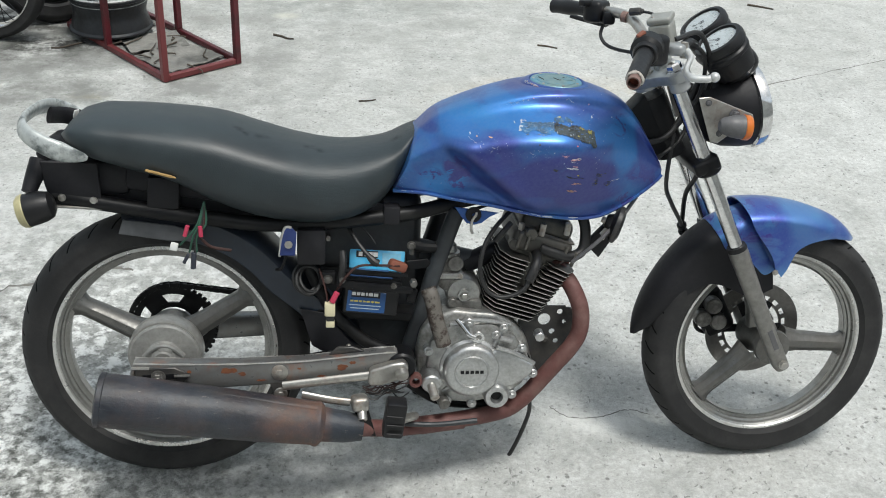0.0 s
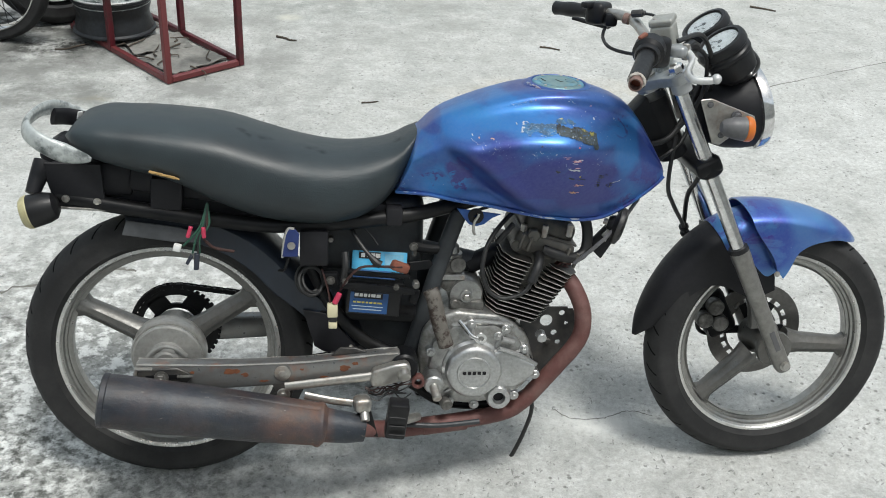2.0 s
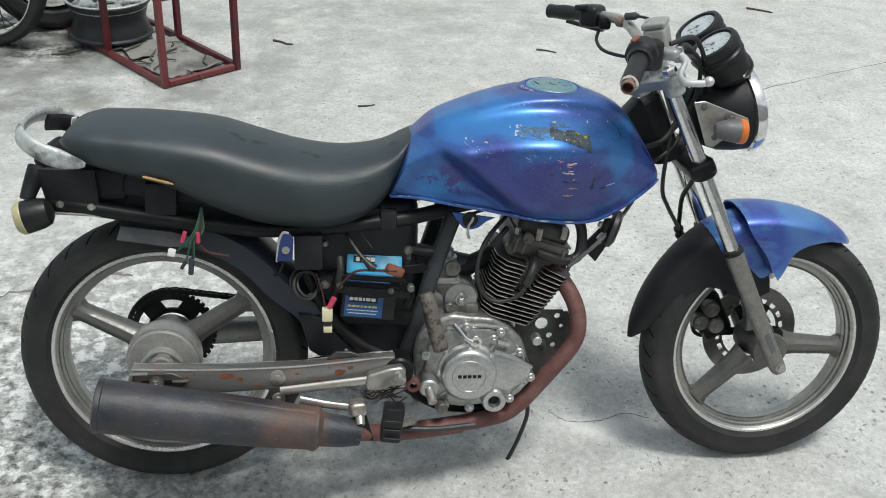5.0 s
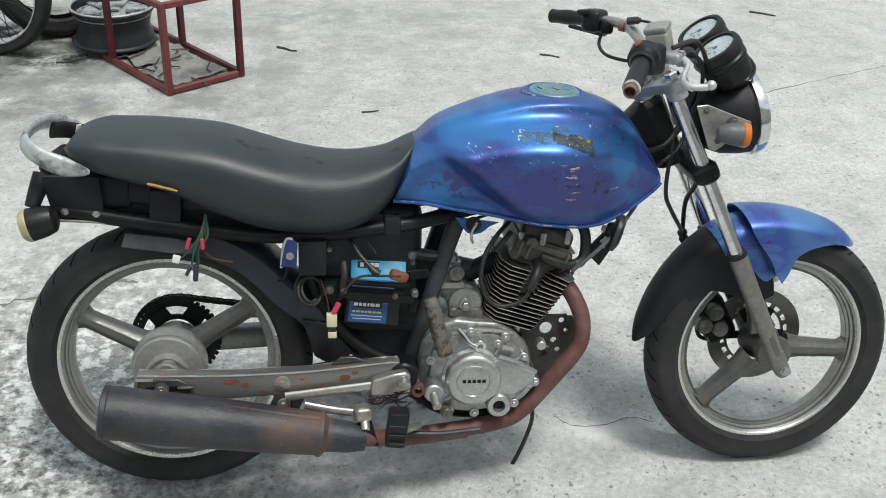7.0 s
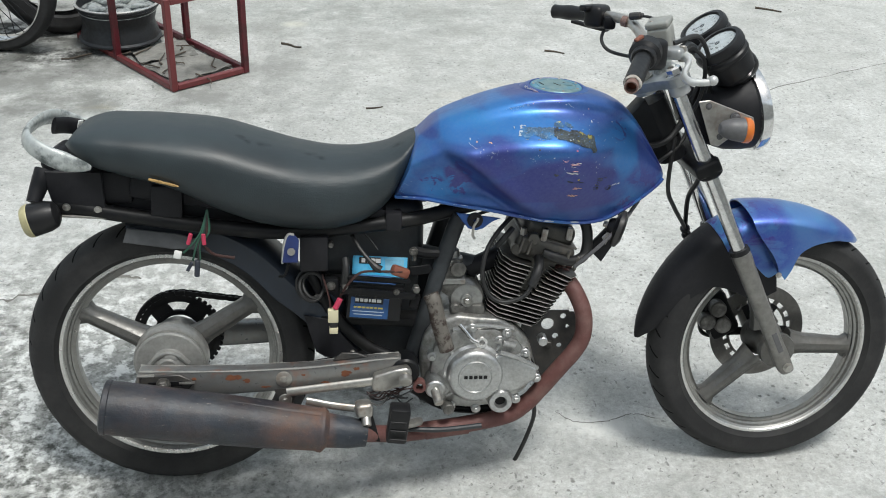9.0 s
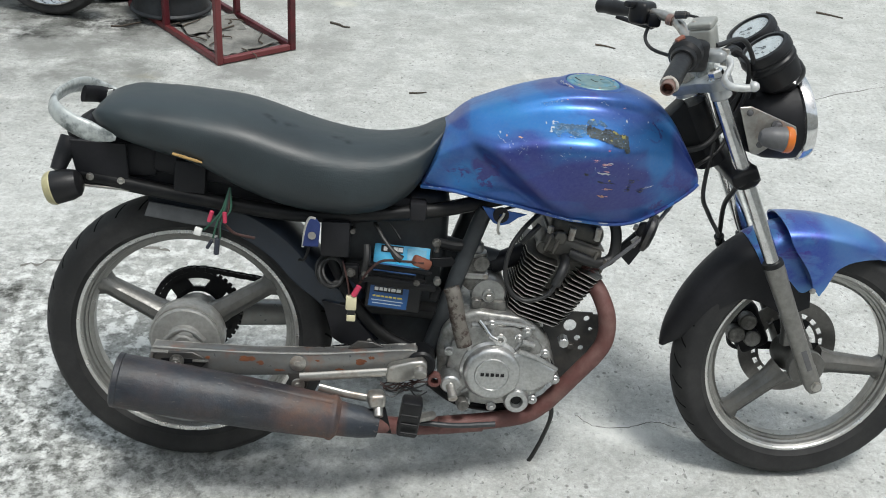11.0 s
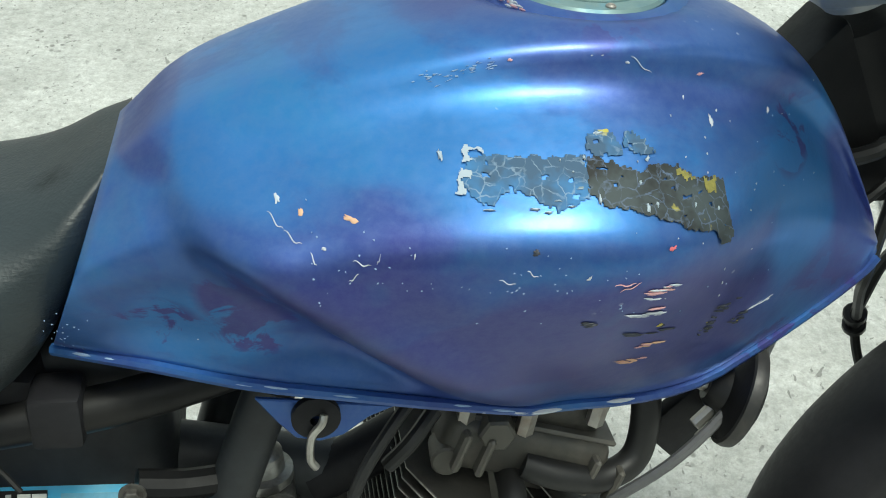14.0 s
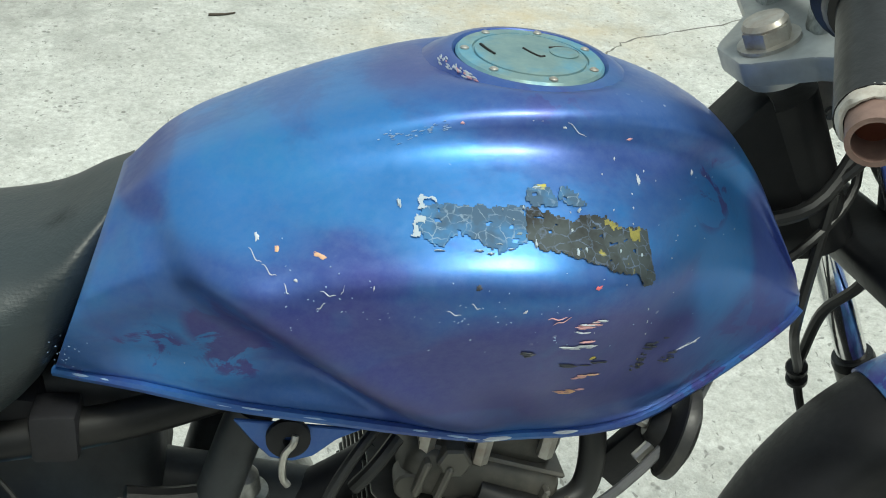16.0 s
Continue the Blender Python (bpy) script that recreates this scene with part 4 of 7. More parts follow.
for v in torn.verts:
    v.co += gd_ * 0.0045 * noise.noise(v.co * 110) + Vector((0, 0, 0.0012 * noise.noise(v.co * 240)))
part("torn_edge", torn, TORN, bar, "dirty white torn grip lining")
part("throttle_housing", join(rod(G1 - 0.004 * gd_, G1 + 0.036 * gd_, 0.030, 28, 0.008), block((0.036, 0.05, 0.058), at(*(G1 + 0.018 * gd_ + Vector((0.016, 0.006, -0.004))), Matrix.Rotation(radians(-66), 4, "Z")), 0.012, 3)), SATIN, bar)
part("throttle_collar", lathe([(0.012, -0.004), (0.021, -0.003), (0.024, 0.004), (0.023, 0.012), (0.012, 0.012)], along(G1 - 0.012 * gd_, G1 + gd_), 24, True), SATIN, bar)
part("switch_button", block((0.018, 0.010, 0.008), at(*(G1 + 0.016 * gd_ + Vector((-0.016, -0.004, 0.026))), pose(0, 0, 0, 0, -30, 25)), 0.002), TAPE, bar)
part("grip", tube([(0.872, 0.34, 1.012), (0.935, 0.262, 1.016)], lambda s: 0.0165 + 0.001 * math.sin(40 * s), 20, 8), SATIN, bar, "black rubber grip")
part("switch_cluster", block((0.060, 0.045, 0.050), at(0.948, 0.235, 1.016, Matrix.Rotation(radians(50), 4, "Z")), 0.012, 3), SATIN, bar)
part("switch_lever", block((0.05, 0.02, 0.014), at(0.925, 0.225, 1.035, Matrix.Rotation(radians(40), 4, "Z")), 0.004), SATIN, bar)
part("clutch_lever", tube([(0.965, 0.215, 1.000), (0.975, 0.235, 0.985), (0.950, 0.29, 0.985), (0.915, 0.34, 0.990)], 0.006, 10, flat=0.6), SATIN, bar)
part("lever_perch", block((0.03, 0.03, 0.03), at(0.968, 0.205, 1.005), 0.008), BLACK, bar)
rm = at(0.971, -0.185, 1.028, pose(0, 0, 0, 10, -12, -30))
mc = part("brake_reservoir", block((0.044, 0.048, 0.050), rm, 0.007, 3), RESERVOIR, bar, "dull silver brake fluid reservoir")
part("reservoir_lid", block((0.0455, 0.0495, 0.013), rm @ Matrix.Translation((0, 0, 0.030)), 0.0045, 3), RESERVOIR, mc)
part("sight_glass", lathe([(0, 0), (0.010, 0), (0.008, 0.002), (0, 0.002)], rm @ at(0, -0.0225, -0.002, RIGHT), 20), GREY, mc)
part("reservoir_screw", lathe([(0, 0), (0.004, 0), (0.003, 0.002), (0, 0.002)], rm @ Matrix.Translation((-0.012, -0.010, 0.0362)), 12), STEEL, mc)
part("lever_mount", block((0.05, 0.05, 0.022), at(0.985, -0.215, 1.006, pose(0, 0, 0, 0, 0, -35)), 0.008, 3), YOKE, bar)
part("lever_pivot", rod((1.002, -0.225, 0.990), (1.002, -0.225, 1.020), 0.007, 12), STEEL, bar)
part("brake_lever", tube([(0.985, -0.200, 1.004), (1.004, -0.225, 1.004), (1.008, -0.248, 0.992), (0.992, -0.276, 0.974), (0.996, -0.300, 0.967), (1.020, -0.311, 0.967), (1.033, -0.312, 0.970)], lambda s: 0.0082 - 0.0016 * s, 16, 8, flat=0.72, up=(0.3, 0.3, 0.9)), LEVER, bar, "bare metal brake lever")
part("lever_ball", lathe([(0.0095 * math.sin(q), -0.0095 * math.cos(q)) for q in np.linspace(0, math.pi, 11)], at(1.035, -0.312, 0.971), 20), LEVER, bar)
part("switch_boot", tube([(1.005, -0.20, 1.005), (1.030, -0.165, 1.010), (1.055, -0.13, 1.000)], 0.010, 10), SATIN, bar)
part("clutch_cable", tube([(0.962, 0.215, 0.992), (0.955, 0.205, 0.965), (0.970, 0.185, 0.945), (1.010, 0.14, 0.940), (1.05, 0.09, 0.950)], 0.004, 8), WIRE, bar)
part("cable_adjuster", join(rod((0.992, 0.120, 1.030), (1.012, 0.105, 1.034), 0.0085, 10), rod((1.006, 0.109, 1.033), (1.016, 0.101, 1.035), 0.0055, 10)), MOUNT, bar)
part("bar_cable", tube([(1.012, 0.105, 1.034), (1.035, 0.080, 1.030), (1.050, 0.055, 1.005), (1.060, 0.040, 0.970)], 0.003, 8), WIRE, bar)
part("bar_rust", tube([(0.985, 0.150, 1.0165), (0.994, 0.142, 1.0150)], 0.0119, 16, 2), BAR_END, bar)
part("throttle_cable", tube([(0.960, -0.22, 1.000), (1.05, -0.14, 1.0), (1.10, -0.08, 0.96), (1.105, -0.05, 0.88), (1.06, -0.03, 0.80), (0.98, -0.02, 0.76)], 0.0045, 8), WIRE, bar)
part("brake_hose", tube([(0.99, -0.20, 1.02), (1.07, -0.12, 1.02), (1.125, -0.06, 0.93), (1.13, 0.0, 0.84), (1.14, 0.0, 0.76)], 0.005, 8), WIRE, bar)
part("speed_cable", tube([(1.07, -0.03, 0.80), (1.066, -0.030, 0.69), (1.10, 0.02, 0.63), (1.150, 0.085, 0.565), (1.168, 0.108, 0.534), (1.180, 0.11, 0.500), (1.20, 0.10, 0.45)], 0.0048, 8), WIRE, bar)
part("brake_pipe", tube([(1.15, -0.01, 0.75), (1.150, 0.020, 0.690), (1.146, 0.060, 0.640), (1.158, 0.095, 0.570), (1.166, 0.112, 0.534)], 0.0055, 8), WIRE, bar)
for k in (0, 1):
    part("hose_clip", rod((1.160 + 0.008 * k, 0.102 + 0.008 * k, 0.553 - 0.018 * k), (1.164 + 0.008 * k, 0.106 + 0.008 * k, 0.545 - 0.018 * k), 0.0115, 12), SATIN, bar)
part("loom", tube([(1.12, 0.0, 0.90), (1.06, -0.035, 0.80), (0.99, -0.04, 0.775), (0.93, -0.03, 0.74)], 0.0065, 10), WIRE, bar)
part("loom", tube([(1.09, 0.03, 0.88), (1.10, -0.01, 0.80), (1.03, -0.045, 0.745), (0.97, -0.03, 0.72)], 0.0042, 8), WIRE, bar)

# front mudguard: a curved shell round the tyre, a blue nose and a black tail
gd = new("front_mudguard")
gd.parent = bike
tagged(gd, "two-tone front mudguard, blue nose and matt black tail")


def guard(a0, a1, crest, low, wide, thick=0.003, n=36, off=0.0, rows=16, slant=0.0):
    """A shell swept round the front axle from angle a0 to a1: crest radius, lower edge radius and half width by angle."""
    outer, inner = [], []
    for a in np.linspace(a0, a1, n):
        rc, rl, w = ease(*crest, a) + off, ease(*low, a), ease(*wide, a) + off
        half = []
        for k in range(rows + 1):
            t = k / rows
            if t < 0.6:
                g = t / 0.6 * radians(90)
                half.append((math.sin(g), rc - min(0.036, rc - rl) * (1 - math.cos(g)) ** 0.9))
            else:
                r0 = rc - min(0.036, rc - rl)
                half.append((1 - 0.04 * (t - 0.6) / 0.4, r0 + (rl - r0) * (t - 0.6) / 0.4))
        sec = [(-p, q) for p, q in half[::-1]] + half[1:]
        lean = slant * smoothstep(a1 - 16, a1, a)

        def put(p, q, w0):
            b = radians(a - lean * smoothstep(rc - 0.03, rl, q))
            return FRONT + Vector((math.cos(b), 0, math.sin(b))) * q + Vector((0, p * w0, 0))
        outer.append([put(p, q, w) for p, q in sec])
        inner.append([put(p, q - thick * (abs(p) < 0.9), w - thick) for p, q in sec])
    return loft([o + i[::-1] for o, i in zip(outer, inner)])


CREST = ([94, 110, 125, 142, 160, 170, 177], [0.333, 0.336, 0.333, 0.326, 0.324, 0.324, 0.320])
TAIL_LOW = ([94, 112, 120, 126, 135, 146, 161, 170, 174, 177], [0.150, 0.140, 0.142, 0.170, 0.222, 0.246, 0.260, 0.285, 0.300, 0.312])
TAIL_WIDE = ([94, 135, 150, 164, 172, 177], [0.058, 0.057, 0.053, 0.043, 0.028, 0.008])
part("tail_section", guard(98, 177, CREST, TAIL_LOW, TAIL_WIDE, n=48), MATT, gd, "matt black rear section")
part("middle_section", guard(95, 121, CREST, ([95, 107, 111, 116, 121], [0.195, 0.195, 0.225, 0.262, 0.282]), TAIL_WIDE, off=0.0022, n=20), FENDER_BLUE, gd)
part("nose_section", guard(55, 108, ([55, 60, 68, 78, 88, 100, 108], [0.306, 0.314, 0.323, 0.329, 0.336, 0.347, 0.356]),
                           ([55, 66, 75, 83, 87, 91, 95, 101, 108], [0.297, 0.286, 0.272, 0.254, 0.238, 0.200, 0.184, 0.187, 0.196]),
                           ([55, 58, 66, 76, 88, 100, 108], [0.008, 0.026, 0.050, 0.068, 0.077, 0.080, 0.081]), n=60, slant=9.0), FENDER_BLUE, gd, "faded blue nose section")
part("mudguard_bolt", bolt(1.318, -0.083, 0.503, 0.005, 0.004), STEEL, gd)
cal = part("brake_caliper", block((0.075, 0.05, 0.115), at(1.250, 0.075, 0.346, Matrix.Rotation(radians(-28), 4, "Y")), 0.016, 3), BLACK, fork, "black brake caliper")
for dx, dz in ((-0.012, 0.028), (0.004, -0.012), (-0.034, -0.004)):
    part("piston_boss", rod((1.250 + dx, 0.06, 0.346 + dz), (1.250 + dx, 0.028, 0.346 + dz), 0.020, 20), GRIMY, cal)
part("caliper_hose", tube([(1.24, 0.08, 0.41), (1.215, 0.08, 0.36), (1.22, 0.08, 0.30), (1.26, 0.085, 0.28)], 0.005, 8), WIRE, cal)

# ---- fuel tank: sections swept from the seat to the steering head ----
TANK_Y = -0.045
TOP = [(0.523, 0.806), (0.560, 0.840), (0.609, 0.862), (0.673, 0.884), (0.744, 0.901), (0.816, 0.905), (0.884, 0.895), (0.940, 0.872), (0.978, 0.834), (1.007, 0.790), (1.034, 0.746), (1.044, 0.727)]
LOW = [(0.478, 0.682), (0.535, 0.685), (0.602, 0.677), (0.671, 0.668), (0.727, 0.655), (0.794, 0.642), (0.854, 0.633), (0.911, 0.636), (0.959, 0.655), (0.998, 0.678), (1.029, 0.702), (1.041, 0.715)]
WIDE = [0.093, 0.12, 0.144, 0.16, 0.17, 0.17, 0.141, 0.099, 0.071, 0.05, 0.03, 0.016]
ST = [k / 11 for k in range(12)]
SEC_W = [0.0, 0.18, 0.353, 0.448, 0.525, 0.64, 0.83, 0.995, 0.985, 0.905, 0.8, 0.685, 0.566]
SEC_H = [0.0, 0.004, 0.015, 0.040, 0.088, 0.165, 0.26, 0.36, 0.48, 0.61, 0.76, 0.91, 1.0]
SEAM = [0.048, 0.074, 0.092, 0.100, 0.097, 0.085, 0.074, 0.063, 0.048, 0.035, 0.025, 0.02]
SV = [k / 12 for k in range(13)]


def tank_point(u, v, lift=0.0):
    """A point of the tank's right half: u from the seat to the fork, v from the ridge down to the seam."""
    tx, tz = ease(ST, [p[0] for p in TOP], u), ease(ST, [p[1] for p in TOP], u)
    bx, bz = ease(ST, [p[0] for p in LOW], u), ease(ST, [p[1] for p in LOW], u)
    w = ease(ST, WIDE, u) * ease(SV, SEC_W, v)
    w += (ease(ST, SEAM, u) - SEC_W[-1] * ease(ST, WIDE, u)) * smoothstep(0.62, 1.0, v)
    h = ease(SV, SEC_H, v)
    x, z = tx + (bx - tx) * h, tz + (bz - tz) * h
    # the shelf under the shoulder: a soft groove that fades out to the seat
    g = smoothstep(0.10, 0.45, u) * smoothstep(1.0, 0.80, u)
    s = (v - 0.345) / 0.055
    w += g * (0.0045 * math.exp(-(s + 1.1) ** 2) - 0.0065 * math.exp(-(s - 0.9) ** 2))
    # the hollow for the knee, behind a fold that falls from the shoulder to the seam
    along_fold = (x - 0.555) / 0.215
    line = 0.822 - 0.185 * min(max(along_fold, 0), 1.2)
    d = (line - z) - 0.10 * max(0, 0.565 - x)
    w -= (0.022 + 0.020 * smoothstep(0.56, 0.66, x)) * smoothstep(-0.010, 0.034, d) * smoothstep(0.482, 0.56, x) * smoothstep(0.83, 0.74, x) * smoothstep(1.02, 0.86, v)
    w += 0.007 * math.exp(-((d + 0.020) / 0.022) ** 2) * smoothstep(0.54, 0.62, x) * smoothstep(0.84, 0.76, x)
    y0 = TANK_Y - 0.006 * smoothstep(0.62, 1.0, u)
    # a shallow dish under the filler
    z -= 0.008 * smoothstep(0.075, 0.050, math.hypot(x - 0.803, w))
    return Vector((x - 0.003, y0 - w - lift + 0.010 * smoothstep(0.72, 0.64, z), z + 0.35 * lift + 0.006 - 0.003 * smoothstep(0.72, 0.64, z)))


NU, NV = 72, 44
rows = []
for i in range(NU + 1):
    u = i / NU
    half = [tank_point(u, (j / NV) ** 0.9) for j in range(NV + 1)]
    left = [Vector((p.x, 2 * half[0].y - p.y, p.z)) for p in half[1:]][::-1]
    rows.append(left + half)
tank_bm = loft(rows)
bmesh.ops.remove_doubles(tank_bm, verts=tank_bm.verts, dist=1e-5)
tank = part("fuel_tank", tank_bm, TANK_BLUE, bike, "patched blue fuel tank with peeling sticker and scratches", smooth=60)
part("tank_seam", tube([tank_point(k / 30, 1.0) + Vector((0, -0.002, -0.001)) for k in range(31)], 0.0042, 8, 0), TANK_BLUE, tank)
part("tank_seam", tube([Vector((p.x, 2 * TANK_Y - p.y, p.z)) for p in (tank_point(k / 30, 1.0) for k in range(31))], 0.0042, 8, 0), TANK_BLUE, tank)
# filler: a raised collar and a flat lid with screws
CX, CY, CZ = 0.803, TANK_Y - 0.002, 0.9060
cm = at(CX, CY, CZ, pose(0, 0, 0, 5, 1.5, 0))
part("filler_collar", lathe([(0.090, -0.018), (0.078, -0.007), (0.067, -0.0005), (0.060, 0.0035), (0.0555, 0.004), (0.0532, 0.001), (0.0532, -0.01)], cm, 56), TANK_BLUE, tank)
rng = random.Random(21)
for k in range(34):
    a = radians(rng.uniform(184, 226))
    r = 0.0650 + rng.gauss(0, 0.0013)
    mt = CHIP_PINK if rng.random() < 0.25 and 0.063 < r < 0.068 else CHIP_WHITE
    da = rng.uniform(0.02, 0.09)
    way = [cm @ Vector((r * math.cos(a + da * q), r * math.sin(a + da * q), 0.0042 - 0.24 * (r - 0.0585))) for q in (0, 0.5, 1)]
    part("scraped_paint", tube(way, lambda s: 0.0003 + 0.0008 * math.sin(math.pi * s), 5, 2, flat=0.5, up=(0, -0.5, 1)), mt, tank)
lid = part("filler_cap", lathe([(0.0528, -0.012), (0.0528, 0.0025), (0.051, 0.0045), (0.0415, 0.0050), (0.041, 0.0036), (0.040, 0.0036), (0.0395, 0.0052), (0.027, 0.0058), (0, 0.006)], cm, 56), CAP, tank, "weathered metal filler cap with blue overspray")
for k in range(7):
    a = radians(20 + k * 51.4)
    part("cap_screw", lathe([(0, 0.004), (0.0032, 0.004), (0.0032, 0.0056), (0.002, 0.0064), (0.001, 0.0058), (0, 0.0058)], cm @ Matrix.Translation((0.0465 * math.cos(a), 0.0465 * math.sin(a), 0)), 12), STEEL, lid)
for way in (((-0.034, 0.012), (-0.031, 0.002), (-0.027, -0.007)), ((-0.004, 0.008), (0.000, 0.000), (0.005, -0.007), (0.009, -0.006)), ((0.016, 0.012), (0.026, 0.014), (0.034, 0.008), (0.035, 0.002))):
    part("cap_mark", tube([cm @ Vector((x, y, 0.0061)) for x, y in way], 0.0010, 6, 4, flat=0.6), BLACK, lid)
part("key_flap", lathe([(0, 0), (0.0105, 0), (0.0105, 0.0008), (0.0095, 0.0013), (0, 0.0013)], cm @ at(0.025, 0.003, 0.0058), 28), CAP, lid)

# near half of the surface as a table, to lay flakes on it
GRID = [(tank_point(i / 120, j / 90), i / 120, j / 90) for i in range(121) for j in range(8, 91)]
GX = np.array([(p.x, p.z) for p, _, _ in GRID])


def on_tank(x, z, lift=0.0006):
    """The point of the near flank at x and z, lifted off the skin."""
    k = int(np.argmin(((GX - (x, z)) ** 2).sum(1)))
    p, u, v = GRID[k]
    n = (tank_point(min(u + 0.01, 1), v) - tank_point(max(u - 0.01, 0), v)).cross(tank_point(u, min(v + 0.01, 1)) - tank_point(u, max(v - 0.01, 0)))
    n = n.normalized() if n.y < 0 else -n.normalized()
    dx, dz = min(max(x - p.x, -0.003), 0.003), min(max(z - p.z, -0.003), 0.003)
    return Vector((x, p.y - (n.x * dx + n.z * dz) / min(n.y, -0.25), z)) + n * lift


def flake(x, z, w, h, turn, material, seed, name="paint_chip", lift=0.0006, ragged=0.7, n=18):
    """A thin ragged flake that follows the tank's skin: w long, h high, turned by so many degrees."""
    rng = random.Random(seed)
    bm = bmesh.new()
    c, s = math.cos(radians(turn)), math.sin(radians(turn))
    mid = bm.verts.new(on_tank(x, z, lift))
    inner, outer = [], []
    for k in range(n):
        a = 2 * math.pi * k / n
        r = 1 - ragged * rng.random()
        px, pz = 0.5 * w * r * math.cos(a), 0.5 * h * r * math.sin(a)
        for ring, f in ((inner, 0.55), (outer, 1.0)):
            q = on_tank(x + f * (px * c - pz * s), z + f * (px * s + pz * c), lift if f < 1 else lift * 0.4)
            ring.append(bm.verts.new(q))
    for k in range(n):
        j = (k + 1) % n
        bm.faces.new((mid, inner[k], inner[j]))
        bm.faces.new((inner[k], outer[k], outer[j], inner[j]))
    return part(name, bm, material, tank)


# the rest of a sticker along the flank: torn pieces of film that follow the skin
def inside(outline, px, pz):
    hit = False
    for (x0, z0), (x1, z1) in zip(outline, outline[1:] + outline[:1]):
        if (z0 > pz) != (z1 > pz) and px < (x1 - x0) * (pz - z0) / (z1 - z0) + x0:
            hit = not hit
    return hit


def film(outline, material, seed, step=0.0011, ragged=0.0016, holes=0.0, lift=0.0007):
    """A thin torn film with the (x, z) outline; holes: the share that has flaked away inside."""
    bm = bmesh.new()
    grid = {}
    x0, z0 = min(p[0] for p in outline) - 0.004, min(p[1] for p in outline) - 0.004
    x1, z1 = max(p[0] for p in outline) + 0.004, max(p[1] for p in outline) + 0.004

    def vert(i, j):
        if (i, j) not in grid:
            x, z = x0 + i * step, z0 + j * step
            q = Vector((x * 420, z * 420, seed * 3.7))
            w = Vector((noise.noise(q), noise.noise(q + Vector((9, 4, 2)))))
            grid[i, j] = bm.verts.new(on_tank(x + 0.0005 * w[0], z + 0.0005 * w[1], lift))
        return grid[i, j]
    for i in range(int((x1 - x0) / step) + 1):
        for j in range(int((z1 - z0) / step) + 1):
            cx, cz = x0 + (i + 0.5) * step, z0 + (j + 0.5) * step
            q = Vector((cx * 260, cz * 260, seed))
            jx, jz = ragged * noise.noise(q), ragged * noise.noise(q + Vector((5, 7, 1)))
            if inside(outline, cx + jx, cz + jz) and 0.5 + 0.5 * noise.noise(Vector((cx * 190, cz * 330, seed + 40))) > holes:
                bm.faces.new((vert(i, j), vert(i + 1, j), vert(i + 1, j + 1), vert(i, j + 1)))
    part("peeling_sticker", bm, material, tank)


film([(0.710, 0.840), (0.714, 0.848), (0.722, 0.851), (0.746, 0.851), (0.777, 0.852), (0.775, 0.837), (0.755, 0.832), (0.746, 0.837), (0.738, 0.839), (0.727, 0.837), (0.725, 0.833), (0.717, 0.834)], GREY_FILM, 7, step=0.0008, holes=0.27)
film([(0.779, 0.859), (0.793, 0.860), (0.797, 0.856), (0.797, 0.851), (0.777, 0.852)], GREY_FILM, 8, holes=0.3)
film([(0.801, 0.860), (0.812, 0.856), (0.818, 0.851), (0.808, 0.850), (0.799, 0.854)], GREY_FILM, 9, holes=0.38)
film([(0.777, 0.852), (0.798, 0.847), (0.806, 0.844), (0.812, 0.847), (0.829, 0.844), (0.838, 0.838), (0.850, 0.836), (0.859, 0.833), (0.859, 0.828), (0.861, 0.816), (0.862, 0.808), (0.859, 0.805), (0.852, 0.807), (0.849, 0.814), (0.829, 0.820), (0.822, 0.824), (0.805, 0.829), (0.796, 0.832), (0.781, 0.834), (0.775, 0.840)], STICKER, 10, step=0.0008, holes=0.24, lift=0.0009)
film([(0.822, 0.843), (0.834, 0.842), (0.840, 0.838), (0.836, 0.837), (0.826, 0.840)], STICKER_YELLOW, 11, holes=0.5, lift=0.0012)
film([(0.844, 0.836), (0.853, 0.835), (0.853, 0.830), (0.845, 0.831)], STICKER_YELLOW, 12, holes=0.42, lift=0.0012)
film([(0.801, 0.847), (0.806, 0.846), (0.805, 0.843)], STICKER_YELLOW, 13, holes=0.5, lift=0.0012)
# the film curls up bright along its torn end
film([(0.7105, 0.849), (0.717, 0.853), (0.724, 0.852), (0.718, 0.848), (0.713, 0.842), (0.709, 0.834), (0.706, 0.836)], PEEL, 14, step=0.0006, lift=0.0012, ragged=0.003, holes=0.50)
for i, (x, z, w, h) in enumerate(((0.700, 0.849, 0.005, 0.008), (0.745, 0.833, 0.012, 0.002), (0.752, 0.832, 0.008, 0.002), (0.764, 0.834, 0.008, 0.002), (0.780, 0.836, 0.003, 0.007), (0.806, 0.832, 0.004, 0.009), (0.812, 0.832, 0.003, 0.004), (0.836, 0.828, 0.003, 0.004),
                                  (0.852, 0.823, 0.003, 0.004), (0.804, 0.841, 0.004, 0.003), (0.811, 0.849, 0.005, 0.003), (0.722, 0.832, 0.010, 0.0015), (0.786, 0.859, 0.010, 0.002), (0.775, 0.851, 0.003, 0.003), (0.768, 0.846, 0.002, 0.002), (0.762, 0.850, 0.002, 0.002), (0.770, 0.840, 0.006, 0.001), (0.758, 0.836, 0.007, 0.001))):
    flake(x, z, 0.8 * w, 0.8 * h, 0, PEEL, 400 + i, lift=0.0015, n=12)


